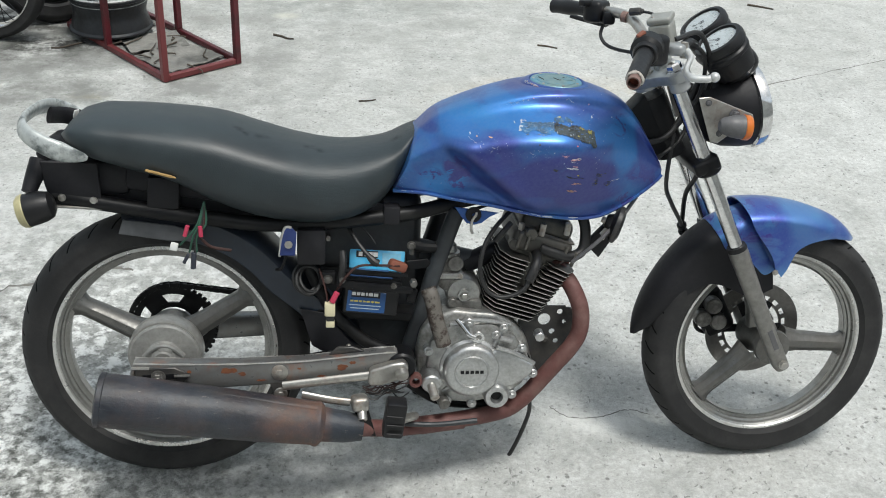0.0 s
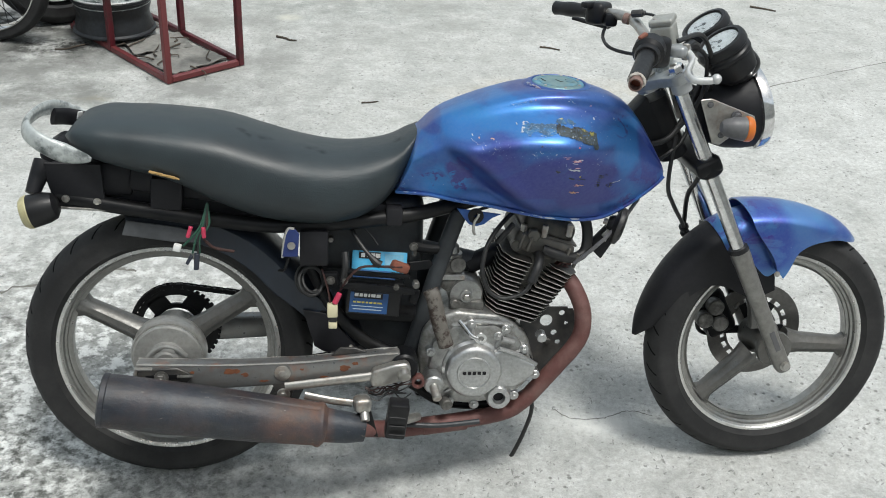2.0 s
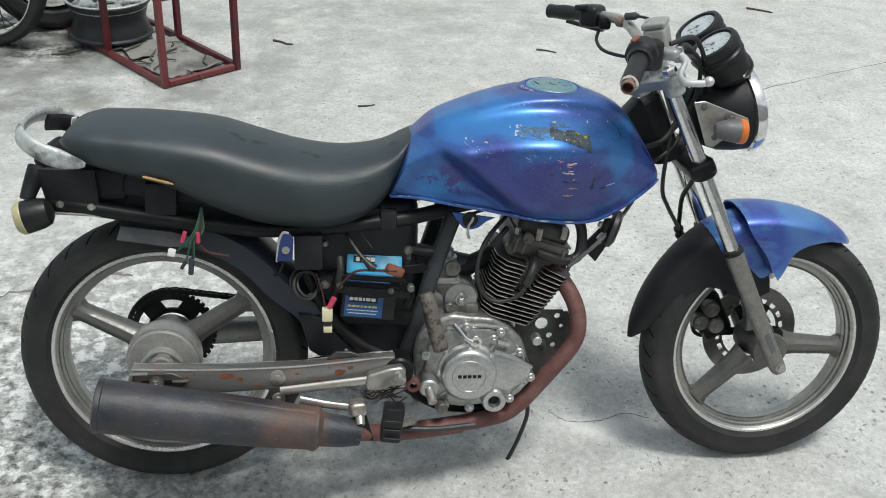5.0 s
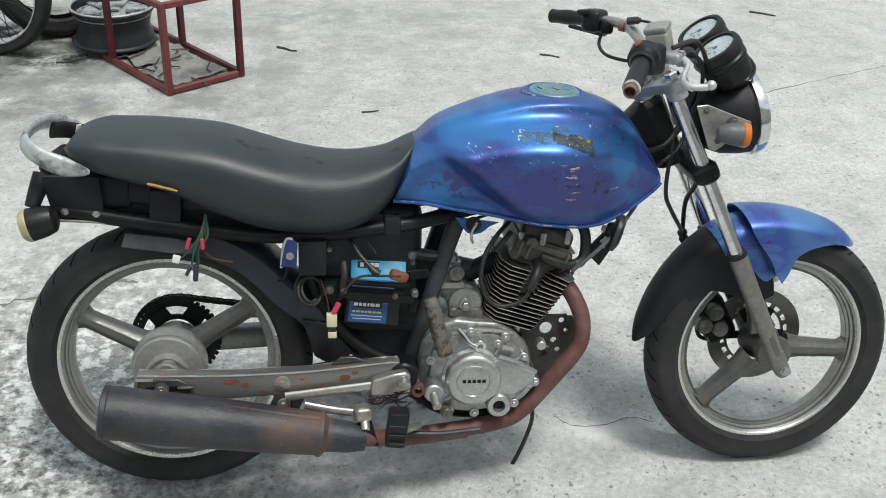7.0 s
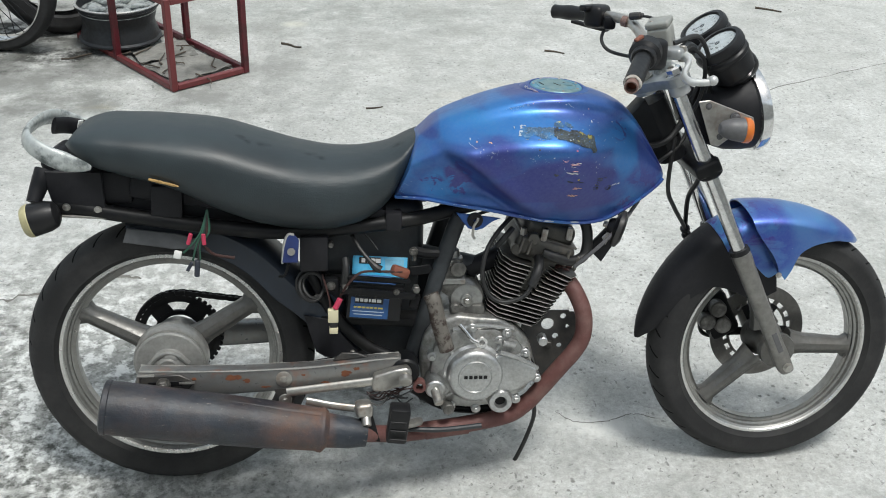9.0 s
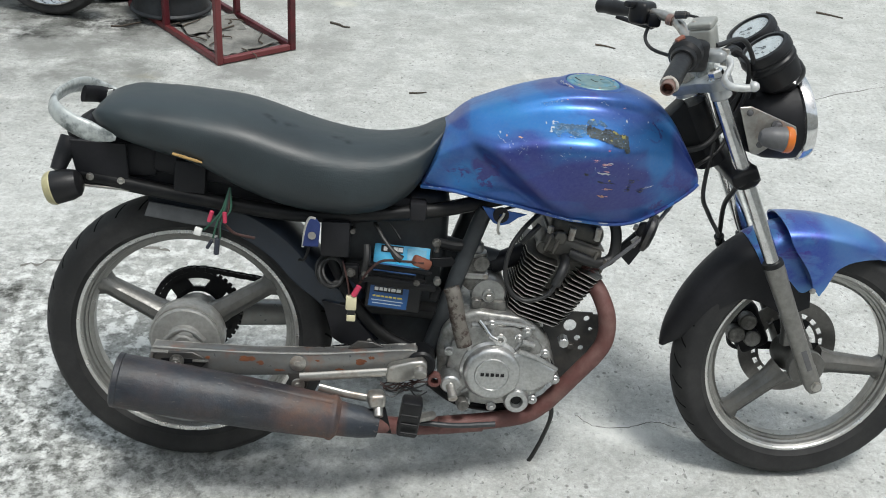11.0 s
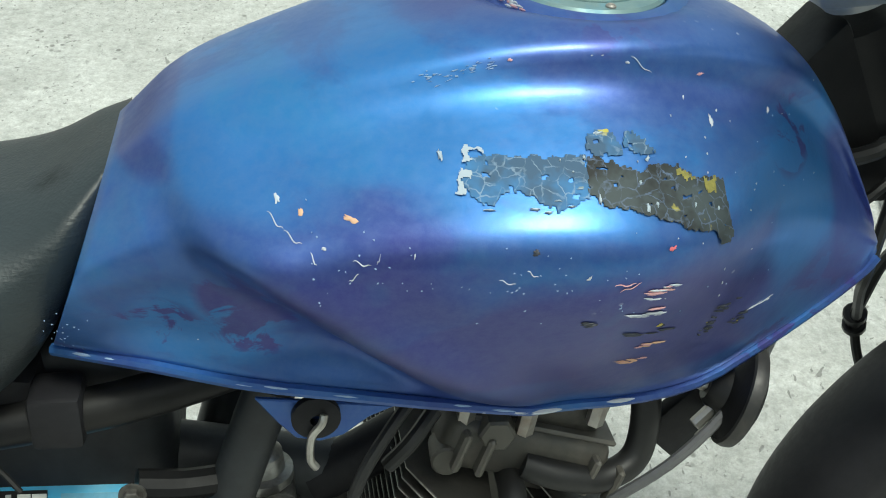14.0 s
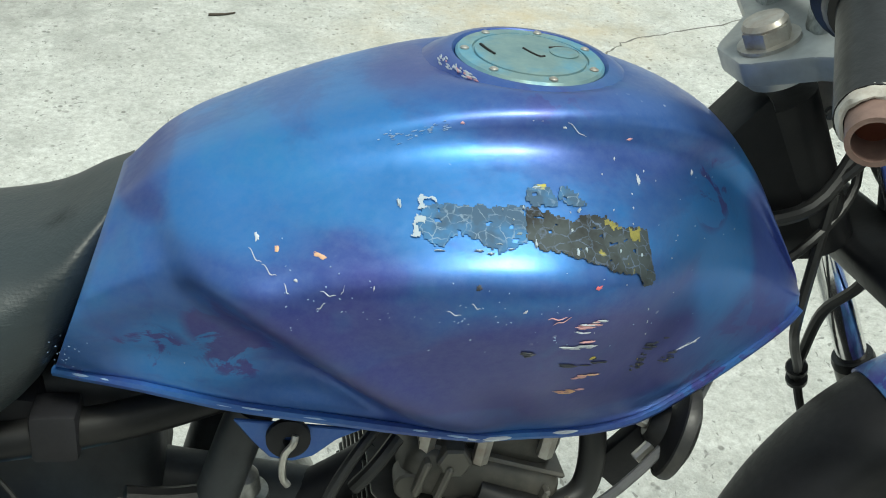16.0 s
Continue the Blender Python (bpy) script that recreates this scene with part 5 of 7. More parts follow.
# marks on the paint: x, z, length, height, slope
def streaks(x, z, w, h, count, mats, seed, turn=0):
    """A scraped place: many thin strokes side by side."""
    rng = random.Random(seed)
    for i in range(count):
        flake(x + rng.gauss(0, 0.22 * w), z + rng.uniform(-0.5, 0.5) * h, rng.uniform(0.35, 0.95) * w, rng.uniform(0.0011, 0.0030), turn + rng.uniform(-5, 5), rng.choice(mats), rng.randrange(99999), n=12, lift=0.0007 + 0.0002 * (i % 4))


def scratch(x0, z0, x1, z1, width=0.0006, material=None):
    n = 9
    way = [on_tank(x0 + (x1 - x0) * k / n, z0 + (z1 - z0) * k / n + 0.0008 * math.sin(k * 0.9), 0.0004) for k in range(n + 1)]
    part("scratch", tube(way, lambda s: width * (0.35 + 0.65 * math.sin(math.pi * s)) * 0.5, 5, 2, flat=0.5), material or CHIP_WHITE, tank)


streaks(0.816, 0.785, 0.019, 0.010, 14, (CHIP_PINK, CHIP_PINK, CHIP_WHITE), 1, -14)
streaks(0.813, 0.765, 0.021, 0.005, 9, (CHIP_PINK, CHIP_WHITE), 2, -13)
streaks(0.820, 0.770, 0.014, 0.002, 3, (CHIP_PINK,), 3, -13)
streaks(0.826, 0.728, 0.022, 0.003, 6, (CHIP_TAN, CHIP_PINK), 4, -18)
streaks(0.824, 0.711, 0.020, 0.003, 6, (CHIP_TAN, CHIP_PINK), 5, -20)
streaks(0.824, 0.742, 0.030, 0.010, 7, (CHIP_DARK,), 6, -18)
streaks(0.876, 0.728, 0.014, 0.018, 16, (CHIP_DARK,), 7, -20)
streaks(0.881, 0.744, 0.020, 0.008, 9, (CHIP_DARK,), 8, -24)
streaks(0.906, 0.719, 0.016, 0.010, 10, (CHIP_DARK,), 9, -22)
streaks(0.783, 0.764, 0.018, 0.007, 6, (CHIP_DARK,), 10, 0)
CHIPS = ((0.615, 0.825, 0.0055, 0.006, 10, CHIP_WHITE), (0.627, 0.822, 0.0055, 0.004, 30, CHIP_TAN), (0.652, 0.823, 0.012, 0.004, -6, CHIP_TAN), (0.744, 0.816, 0.006, 0.006, 20, CHIP_DARK), (0.819, 0.813, 0.009, 0.0042, 0, CHIP_RED),
         (0.859, 0.856, 0.0045, 0.009, 10, CHIP_WHITE), (0.908, 0.850, 0.005, 0.0045, 0, CHIP_WHITE), (0.742, 0.889, 0.0045, 0.003, 0, CHIP_PINK), (0.808, 0.888, 0.0045, 0.0025, -10, CHIP_WHITE), (0.855, 0.878, 0.0075, 0.0028, 0, CHIP_PINK),
         (0.787, 0.892, 0.002, 0.001, 0, CHIP_WHITE), (0.793, 0.892, 0.002, 0.001, 0, CHIP_WHITE), (0.843, 0.868, 0.002, 0.004, -15, CHIP_WHITE), (0.865, 0.859, 0.002, 0.002, 0, CHIP_WHITE), (0.773, 0.801, 0.003, 0.006, -25, CHIP_WHITE),
         (0.831, 0.749, 0.007, 0.006, 30, YELLOW), (0.833, 0.747, 0.006, 0.005, 20, CHIP_DARK), (0.876, 0.724, 0.003, 0.004, 0, YELLOW), (0.872, 0.732, 0.002, 0.002, 0, YELLOW), (0.884, 0.743, 0.002, 0.002, 0, CHIP_TAN), (0.905, 0.716, 0.003, 0.003, 0, YELLOW),
         (0.852, 0.851, 0.0016, 0.0016, 0, CHIP_WHITE), (0.851, 0.845, 0.0016, 0.002, 0, CHIP_WHITE), (0.849, 0.838, 0.0016, 0.0016, 0, CHIP_WHITE), (0.862, 0.786, 0.0014, 0.004, 0, CHIP_WHITE), (0.865, 0.774, 0.0014, 0.005, 0, CHIP_WHITE), (0.868, 0.761, 0.0014, 0.004, 0, CHIP_WHITE),
         (0.832, 0.862, 0.0016, 0.0016, 0, CHIP_WHITE), (0.928, 0.725, 0.006, 0.004, 0, CHIP_WHITE), (0.567, 0.713, 0.0016, 0.0016, 0, CHIP_WHITE), (0.638, 0.811, 0.004, 0.0025, 0, CHIP_WHITE), (0.683, 0.812, 0.0015, 0.005, -10, CHIP_WHITE))
for i, (x, z, w, h, a, mt) in enumerate(CHIPS):
    flake(x, z, 0.8 * w, 0.75 * h, a, mt, 80 + i, ragged=0.6)
for a in ((0.610, 0.820, 0.618, 0.815), (0.618, 0.815, 0.627, 0.811), (0.631, 0.809, 0.634, 0.803), (0.810, 0.891, 0.823, 0.881), (0.910, 0.723, 0.932, 0.727), (0.908, 0.722, 0.922, 0.726), (0.652, 0.807, 0.661, 0.805), (0.664, 0.806, 0.666, 0.811), (0.726, 0.800, 0.735, 0.797), (0.740, 0.806, 0.746, 0.802), (0.655, 0.800, 0.650, 0.795)):
    scratch(*a)
scratch(0.792, 0.790, 0.803, 0.795, 0.0012, CHIP_PINK)
scratch(0.788, 0.795, 0.800, 0.795, 0.0008, CHIP_PINK)
rng = random.Random(5)
for i in range(60):
    x = rng.uniform(0.63, 0.80)
    z = rng.gauss(0.808 - 0.12 * (x - 0.62), 0.013)
    flake(x, z, rng.uniform(0.0007, 0.0022), rng.uniform(0.0006, 0.0014), rng.uniform(-60, 60), CHIP_PALE, 200 + i, n=7)
for i in range(30):
    x, z = rng.uniform(0.80, 0.95), rng.uniform(0.75, 0.86)
    flake(x, z, rng.uniform(0.0008, 0.0022), rng.uniform(0.0008, 0.0018), rng.uniform(-60, 60), rng.choice((CHIP_WHITE, CHIP_PALE)), 320 + i, n=7)
for i in range(26):   # rubbed pale corner beside the seat
    flake(0.487 + rng.gauss(0, 0.006), 0.712 + rng.gauss(0, 0.012), rng.uniform(0.0008, 0.002), rng.uniform(0.0008, 0.002), 0, CHIP_PALE, 360 + i, n=6)
# a soft white scuff along the shoulder
rng = random.Random(77)
for i in range(46):
    t = rng.random()
    flake(0.695 + 0.04 * t + rng.gauss(0, 0.003), 0.878 + 0.010 * t + rng.gauss(0, 0.0016), rng.uniform(0.0015, 0.006), rng.uniform(0.0004, 0.001), 14 + rng.uniform(-12, 12), CHIP_PALE, 500 + i, n=7)
# seam scraped to bare metal, the mounting tab and its rubber
rng = random.Random(63)
for u, ln, r in [(0.020, 0.022, 0.0014), (0.42, 0.055, 0.0020), (0.52, 0.034, 0.0017)] + [(0.02 + 0.9 * k / 26 + rng.uniform(-0.01, 0.01), rng.uniform(0.010, 0.040), rng.uniform(0.0005, 0.0010)) for k in range(14)]:
    way = [tank_point(min(u + ln * q, 1), 1.0) + Vector((0, -0.0050, 0.0012 * math.sin(40 * u))) for q in (0, 0.5, 1)]
    part("scraped_edge", tube(way, lambda s, r=r: r * (0.4 + 0.6 * math.sin(math.pi * s)), 6, 2), CHIP_WHITE if r > 0.0015 else CHIP_PALE, tank)
tab = part("mounting_tab", plate([(0.598, 0.660), (0.690, 0.648), (0.672, 0.640), (0.655, 0.626), (0.640, 0.622), (0.624, 0.626), (0.612, 0.640)], -0.120, -0.116, 0.001, 1), TANK_BLUE, tank)
part("tab_rubber", lathe([(0.004, 0), (0.016, 0), (0.016, 0.005), (0.012, 0.007), (0.004, 0.007)], at(0.637, -0.120, 0.645, RIGHT), 24, True), MATT, tab)
part("tab_wire", tube([(0.642, -0.130, 0.652), (0.640, -0.132, 0.646), (0.634, -0.129, 0.634), (0.633, -0.127, 0.614), (0.637, -0.127, 0.606)], 0.0028, 8), STEEL, tab, "bent wire clip")

# ---- seat ----
SX = [-0.176, -0.160, -0.130, -0.06, 0.03, 0.13, 0.20, 0.28, 0.36, 0.42, 0.47, 0.505, 0.522]
S_TOP = [0.783, 0.806, 0.821, 0.826, 0.823, 0.813, 0.793, 0.771, 0.760, 0.764, 0.777, 0.795, 0.803]
S_LOW = [0.785, 0.766, 0.747, 0.724, 0.699, 0.651, 0.626, 0.612, 0.612, 0.630, 0.674, 0.745, 0.795]
S_WID = [0.060, 0.095, 0.118, 0.134, 0.142, 0.145, 0.145, 0.142, 0.132, 0.118, 0.098, 0.075, 0.045]
rows = []
NS = 60
for i in range(NS + 1):
    x = SX[0] + (SX[-1] - SX[0]) * i / NS
    zt, zl, w = ease(SX, S_TOP, x), ease(SX, S_LOW, x), ease(SX, S_WID, x)
    ring = []
    for k in range(40):
        a = 2 * math.pi * k / 40
        cy, cz = math.cos(a), math.sin(a)
        ey = math.copysign(abs(cy) ** (0.72 if cz > 0 else 0.5), cy)
        ez = math.copysign(abs(cz) ** (0.62 if cz > 0 else 0.8), cz)
        zm = zl + (zt - zl) * 0.52
        z = zm + (zt - zm) * ez if cz > 0 else zm + (zm - zl) * ez
        lean = 1.0 - 0.16 * max(cz, 0) ** 2
        ring.append(Vector((x + 0.02 * (z - 0.75), w * ey * lean - 0.014, z + 0.005)))
    rows.append(ring)
seat = part("seat", loft(rows), VINYL, bike, "black vinyl bench seat with a torn lower edge", smooth=80)
rng = random.Random(3)
for k in range(9):
    part("foam_tear", block((rng.uniform(0.006, 0.014), 0.006, rng.uniform(0.003, 0.006)), at(-0.002 + 0.0062 * k, -0.1515, 0.7385 - 0.0016 * k, pose(0, 0, 0, 0, 14 + rng.uniform(-8, 8), 0)), 0.0015, 1), FOAM, seat)
part("white_tape", block((0.003, 0.012, 0.018), at(-0.170, 0.045, 0.802, pose(0, 0, 0, 0, 20, -40)), 0.001), WHITE, seat)
part("seat_base", block((0.52, 0.17, 0.05), at(0.20, 0, 0.668, pose(0, 0, 0, 0, 8, 0)), 0.012), MATT, seat)

# ---- tail ----
part("grab_rail", tube([(-0.112, -0.146, 0.760), (-0.150, -0.150, 0.770), (-0.192, -0.147, 0.786), (-0.228, -0.128, 0.805), (-0.244, -0.075, 0.814), (-0.244, 0.0, 0.816), (-0.238, 0.065, 0.812), (-0.220, 0.105, 0.803), (-0.190, 0.118, 0.792), (-0.165, 0.120, 0.782)],
                       lambda s: 0.004 + 0.0195 * min(1, 7 * s) ** 0.7 - 0.008 * math.sin(math.pi * s) - 0.013 * smoothstep(0.70, 1.0, s), 20, 8, flat=0.5, up=(0.35, 0, 0.94)), SILVER, bike, "scuffed silver grab rail")
part("rail_underside", tube([(-0.226, 0.055, 0.796), (-0.206, 0.092, 0.788), (-0.180, 0.106, 0.780), (-0.150, 0.108, 0.772)], 0.018, 12, flat=0.35, up=(0.2, 0, 0.98)), MATT, bike)
tail = new("tail_section")
tail.parent = bike
part("tail_plate", plate([(-0.214, 0.740), (-0.105, 0.738), (-0.102, 0.650), (-0.198, 0.652), (-0.210, 0.70)], -0.098, -0.090, 0.002, 1), MATT, tail)
part("tail_box", block((0.16, 0.16, 0.07), at(-0.13, 0.0, 0.70), 0.012), MATT, tail)
part("tail_strip", block((0.15, 0.17, 0.005), at(-0.125, -0.015, 0.645, pose(0, 0, 0, 0, 3, 0)), 0.001, 1), STEEL, tail)
for x, z in ((-0.176, 0.668), (-0.116, 0.662)):
    part("tail_bolt", bolt(x, -0.1015, z, 0.0058, 0.005), STEEL, tail)
part("tail_lamp", block((0.05, 0.12, 0.045), at(-0.205, 0, 0.742, pose(0, 0, 0, 0, -35, 0)), 0.015, 3), MATT, tail)
part("indicator_stem", tube([(-0.218, -0.075, 0.735), (-0.228, -0.095, 0.705), (-0.236, -0.11, 0.680)], lambda s: 0.020 - 0.006 * s, 12), MATT, tail)
ri = part("rear_indicator", lathe([(0, -0.034), (0.016, -0.033), (0.026, -0.026), (0.031, -0.010), (0.033, 0.018), (0.033, 0.020), (0, 0.020)], along((-0.218, -0.125, 0.654), (-0.30, -0.132, 0.632)), 32), SATIN, tail, "black turn indicator with a cracked yellowed lens")
part("yellowed_lens", lathe([(0.033, 0.020), (0.0340, 0.022), (0.0325, 0.030), (0.027, 0.036), (0.018, 0.038), (0.016, 0.030), (0, 0.030)], along((-0.218, -0.125, 0.654), (-0.30, -0.132, 0.632)), 32), CREAM, ri)
# subframe and what hangs on it
part("subframe_rail", tube([(-0.195, -0.085, 0.668), (-0.05, -0.090, 0.645), (0.12, -0.092, 0.622), (0.26, -0.092, 0.612), (0.48, -0.085, 0.630), (0.62, -0.06, 0.655), (0.78, -0.03, 0.69)], 0.0155, 14), BLACK, bike)
part("subframe_rail", tube([(-0.195, 0.085, 0.668), (0.12, 0.092, 0.622), (0.48, 0.085, 0.630), (0.78, 0.03, 0.69)], 0.0155, 14), BLACK, bike)
part("rail_clamp", block((0.034, 0.036, 0.040), at(0.472, -0.086, 0.634), 0.005), MATT, bike)
part("ignition_box", block((0.062, 0.03, 0.064), at(0.018, -0.088, 0.678, pose(0, 0, 0, 0, 3, 0)), 0.004), MATT, bike, "black ignition unit")
part("tail_tray", block((0.36, 0.14, 0.05), at(0.07, 0, 0.655, pose(0, 0, 0, 0, 6, 0)), 0.01), MATT, bike)
part("relay_box", block((0.058, 0.035, 0.076), at(0.309, -0.100, 0.570), 0.005), MATT, bike, "black relay box")
part("relay_bolt", rod((0.343, -0.085, 0.585), (0.343, -0.105, 0.585), 0.006, 6), GRIMY, bike)
tabp = part("blue_tab", plate([(0.245, 0.562), (0.250, 0.612), (0.258, 0.622), (0.272, 0.620), (0.280, 0.610), (0.277, 0.562)], -0.142, -0.138, 0.001, 1), TAB_BLUE, bike, "dark blue painted tab with a bare bent edge")
part("tab_edge", tube([(0.246, -0.139, 0.560), (0.250, -0.140, 0.600), (0.258, -0.140, 0.621), (0.270, -0.140, 0.621)], 0.0028, 8), BARE, tabp)
part("tab_bolt", bolt(0.264, -0.143, 0.586, 0.006, 0.004), STEEL, tabp)
part("tab_stay", tube([(0.262, -0.13, 0.57), (0.25, -0.125, 0.53), (0.238, -0.11, 0.52)], 0.003, 8), BLACK, tabp)

# rear inner mudguard: a sheet bent over the tyre, running down in front of it
rows_o, rows_i = [], []
for k in range(31):
    a = 103 - 100 * k / 30
    u = Vector((math.cos(radians(a)), 0, math.sin(radians(a))))
    grow = 0.085 * smoothstep(38, 2, a)
    r_edge = 0.268 + 0.018 * smoothstep(80, 104, a) + grow * 0.75
    r_side, r_top = 0.322 + grow, 0.334 + grow
    sec = [(-0.073, r_edge), (-0.073, r_side - 0.008), (-0.066, r_side), (-0.03, r_top), (0.03, r_top), (0.066, r_side), (0.073, r_side - 0.008), (0.073, r_edge)]
    rows_o.append([REAR + u * r + Vector((0, y, 0)) for y, r in sec])
    rows_i.append([REAR + u * (r - 0.003) + Vector((0, y * 0.96, 0)) for y, r in sec])
inner = part("rear_inner_mudguard", loft([o + i[::-1] for o, i in zip(rows_o, rows_i)]), DARK_BLUE, bike, "dark blue rear inner mudguard")
part("mudguard_foot", plate([(0.285, 0.42), (0.335, 0.41), (0.400, 0.335), (0.395, 0.322), (0.33, 0.322), (0.31, 0.335)], -0.080, -0.076, 0.001, 1), MATT, inner)
part("mudguard_bolt", bolt(0.388, -0.082, 0.334, 0.004, 0.004), STEEL, inner)
part("mudguard_flap", plate([(-0.066, 0.618), (0.034, 0.606), (0.088, 0.590), (0.070, 0.572), (0.020, 0.574), (-0.076, 0.588)], -0.088, -0.084, 0.001, 1), FLAP, inner, "dusty grey plastic flap")
# loose wiring behind the seat
wires = new("tail_wiring")
wires.parent = bike
wires.matrix_local = at(0.020, 0, 0.020)
for i, (x1, z1, mt) in enumerate(((0.030, 0.560, GREEN_WIRE), (0.048, 0.545, GREEN_WIRE), (0.058, 0.530, WIRE), (0.075, 0.570, RED_WIRE), (0.062, 0.545, GREEN_WIRE))):
    part("wire", tube([(0.078, -0.112, 0.645), (0.066 + 0.004 * i, -0.128, 0.605), (0.5 * (x1 + 0.066), -0.133, 0.58), (x1, -0.130, z1)], 0.0022, 6), mt, wires)
for x, z, a in ((0.044, 0.590, 15), (0.068, 0.589, -15)):
    part("connector_sleeve", rod((x + 0.003, -0.134, z + 0.012), (x - 0.004 * (1 if a > 0 else -1), -0.134, z - 0.010), 0.0043, 10), PINK, wires, "pink connector sleeve")
part("connector", block((0.015, 0.012, 0.015), at(0.018, -0.128, 0.556, pose(0, 0, 0, 0, 15, 0)), 0.002), WHITE, wires, "white plug connector")
part("dark_plug", rod((0.057, -0.131, 0.545), (0.054, -0.130, 0.510), 0.0055, 10), CHIP_DARK, wires)
part("dark_plug", rod((0.046, -0.131, 0.540), (0.036, -0.130, 0.522), 0.0038, 10), CHIP_DARK, wires)
part("wire_end", tube([(0.075, -0.13, 0.570), (0.092, -0.13, 0.556), (0.130, -0.128, 0.548)], 0.0032, 8), RED_WIRE, wires)

# ---- main frame, air box, battery ----
part("air_box", block((0.23, 0.14, 0.17), at(0.425, 0.015, 0.580), 0.03, 4), DUSTY, bike)
part("air_duct", rod((0.52, -0.01, 0.532), (0.66, -0.01, 0.500), 0.026, 24), DUSTY, bike)
part("frame_spine", tube([(0.46, 0, 0.665), (0.70, 0, 0.715), (1.0, 0, 0.80)], 0.024, 14), BLACK, bike)
for y in (-0.075, 0.075):
    part("seat_tube", tube([(0.612, y, 0.640), (0.600, y, 0.610), (0.566, y, 0.500), (0.540, y, 0.400), (0.520, y, 0.330), (0.51, y, 0.26)], 0.0175, 14), DUSTY, bike)
    part("tray_tube", tube([(0.30, y, 0.52), (0.35, y, 0.42), (0.42, y, 0.345), (0.50, y, 0.31)], 0.0135, 12), BLACK, bike)
part("splash_plate", plate([(0.330, 0.300), (0.330, 0.56), (0.36, 0.62), (0.53, 0.62), (0.53, 0.300)], -0.026, -0.020, 0.001, 1), DUSTY, bike)
part("battery_tray", block((0.24, 0.13, 0.02), at(0.44, -0.01, 0.400, pose(0, 0, 0, 0, 3, 0)), 0.004), BLACK, bike)
part("side_shield", plate([(0.30, 0.50), (0.38, 0.50), (0.40, 0.41), (0.52, 0.40), (0.52, 0.34), (0.43, 0.33), (0.34, 0.42)], 0.01, 0.02, 0.003), MATT, bike)
bt = part("battery", block((0.114, 0.075, 0.088), at(0.434, -0.070, 0.462, pose(0, 0, 0, 0, 5, 0)), 0.004), SATIN, bike, "black motorcycle battery with a blue label")
bmx = at(0.434, -0.070, 0.462, pose(0, 0, 0, 0, 5, 0))
part("front_label", block((0.080, 0.001, 0.046), bmx @ Matrix.Translation((-0.010, -0.038, -0.016)), 0.0004, 1), LABEL_BLUE, bt, "dark blue battery label")
part("label_field", block((0.060, 0.001, 0.013), bmx @ Matrix.Translation((-0.012, -0.0386, 0.0005)), 0.0002, 1), SATIN, bt)
for x, w in ((-0.037, 0.008), (-0.0275, 0.007), (-0.0185, 0.007), (-0.0105, 0.004), (-0.002, 0.009), (0.009, 0.009)):
    part("print_bar", block((w, 0.001, 0.007), bmx @ Matrix.Translation((x, -0.0393, 0.0015)), 0.0002, 1), WHITE, bt)
for x, w in ((-0.040, 0.006), (-0.031, 0.008), (-0.022, 0.006), (-0.014, 0.005), (-0.006, 0.007), (0.003, 0.006), (0.013, 0.010)):
    part("print_bar", block((w, 0.001, 0.0035), bmx @ Matrix.Translation((x, -0.0388, -0.015)), 0.0002, 1), YELLOW, bt)
part("print_bar", block((0.066, 0.001, 0.0018), bmx @ Matrix.Translation((-0.012, -0.0388, -0.024)), 0.0002, 1), INK, bt)
part("print_bar", block((0.060, 0.001, 0.0018), bmx @ Matrix.Translation((-0.012, -0.0388, -0.031)), 0.0002, 1), INK, bt)
part("top_label", block((0.078, 0.030, 0.001), bmx @ Matrix.Translation((-0.006, -0.018, 0.0448)), 0.0003, 1), LABEL_BLUE, bt)
part("lid_rim", block((0.120, 0.080, 0.010), bmx @ Matrix.Translation((0, 0, 0.030)), 0.003), SATIN, bt)
strap = part("battery_strap", block((0.158, 0.008, 0.015), at(0.440, -0.122, 0.486, pose(0, 0, 0, 0, 6, 0)), 0.003), BLACK, bike, "black steel battery strap")
part("strap_rail", block((0.135, 0.008, 0.010), at(0.440, -0.112, 0.513, pose(0, 0, 0, 0, 5, 0)), 0.003), BLACK, strap)
part("strap_band", block((0.088, 0.030, 0.002), at(0.432, -0.104, 0.500, pose(0, 0, 0, -30, 5, 0)), 0.0005, 1), LABEL_BLUE, strap, "dark blue label strip")
part("strap_bolt", bolt(0.372, -0.127, 0.503, 0.005, 0.004), GRIMY, strap)
part("strap_bolt", bolt(0.478, -0.127, 0.490, 0.005, 0.004), GRIMY, strap)
part("strap_nut", rod((0.520, -0.105, 0.492), (0.520, -0.125, 0.492), 0.008, 6), GRIMY, strap)
part("strap_hook", block((0.018, 0.012, 0.030), at(0.518, -0.108, 0.462, pose(0, 0, 0, 0, 15, 0)), 0.003), BLACK, strap)
bx2 = part("second_battery_box", block((0.118, 0.060, 0.050), at(0.446, -0.037, 0.510, pose(0, 0, 0, -24, 3, 0)), 0.003), CYAN, bike, "bright blue labelled pack above the battery")
PK = at(0.446, -0.037, 0.510, pose(0, 0, 0, -24, 3, 0))
part("label_field", block((0.046, 0.001, 0.014), PK @ Matrix.Translation((-0.022, -0.0306, 0.013)), 0.0003, 1), SATIN, bx2)
for i, w in enumerate((0.008, 0.004, 0.009, 0.010)):
    part("print_bar", block((w, 0.001, 0.009), PK @ Matrix.Translation((-0.036 + 0.0105 * i, -0.0314, 0.013)), 0.0002, 1), WHITE, bx2)
part("dark_end", block((0.006, 0.061, 0.051), PK @ Matrix.Translation((0.0595, 0, 0)), 0.002, 1), SATIN, bx2)
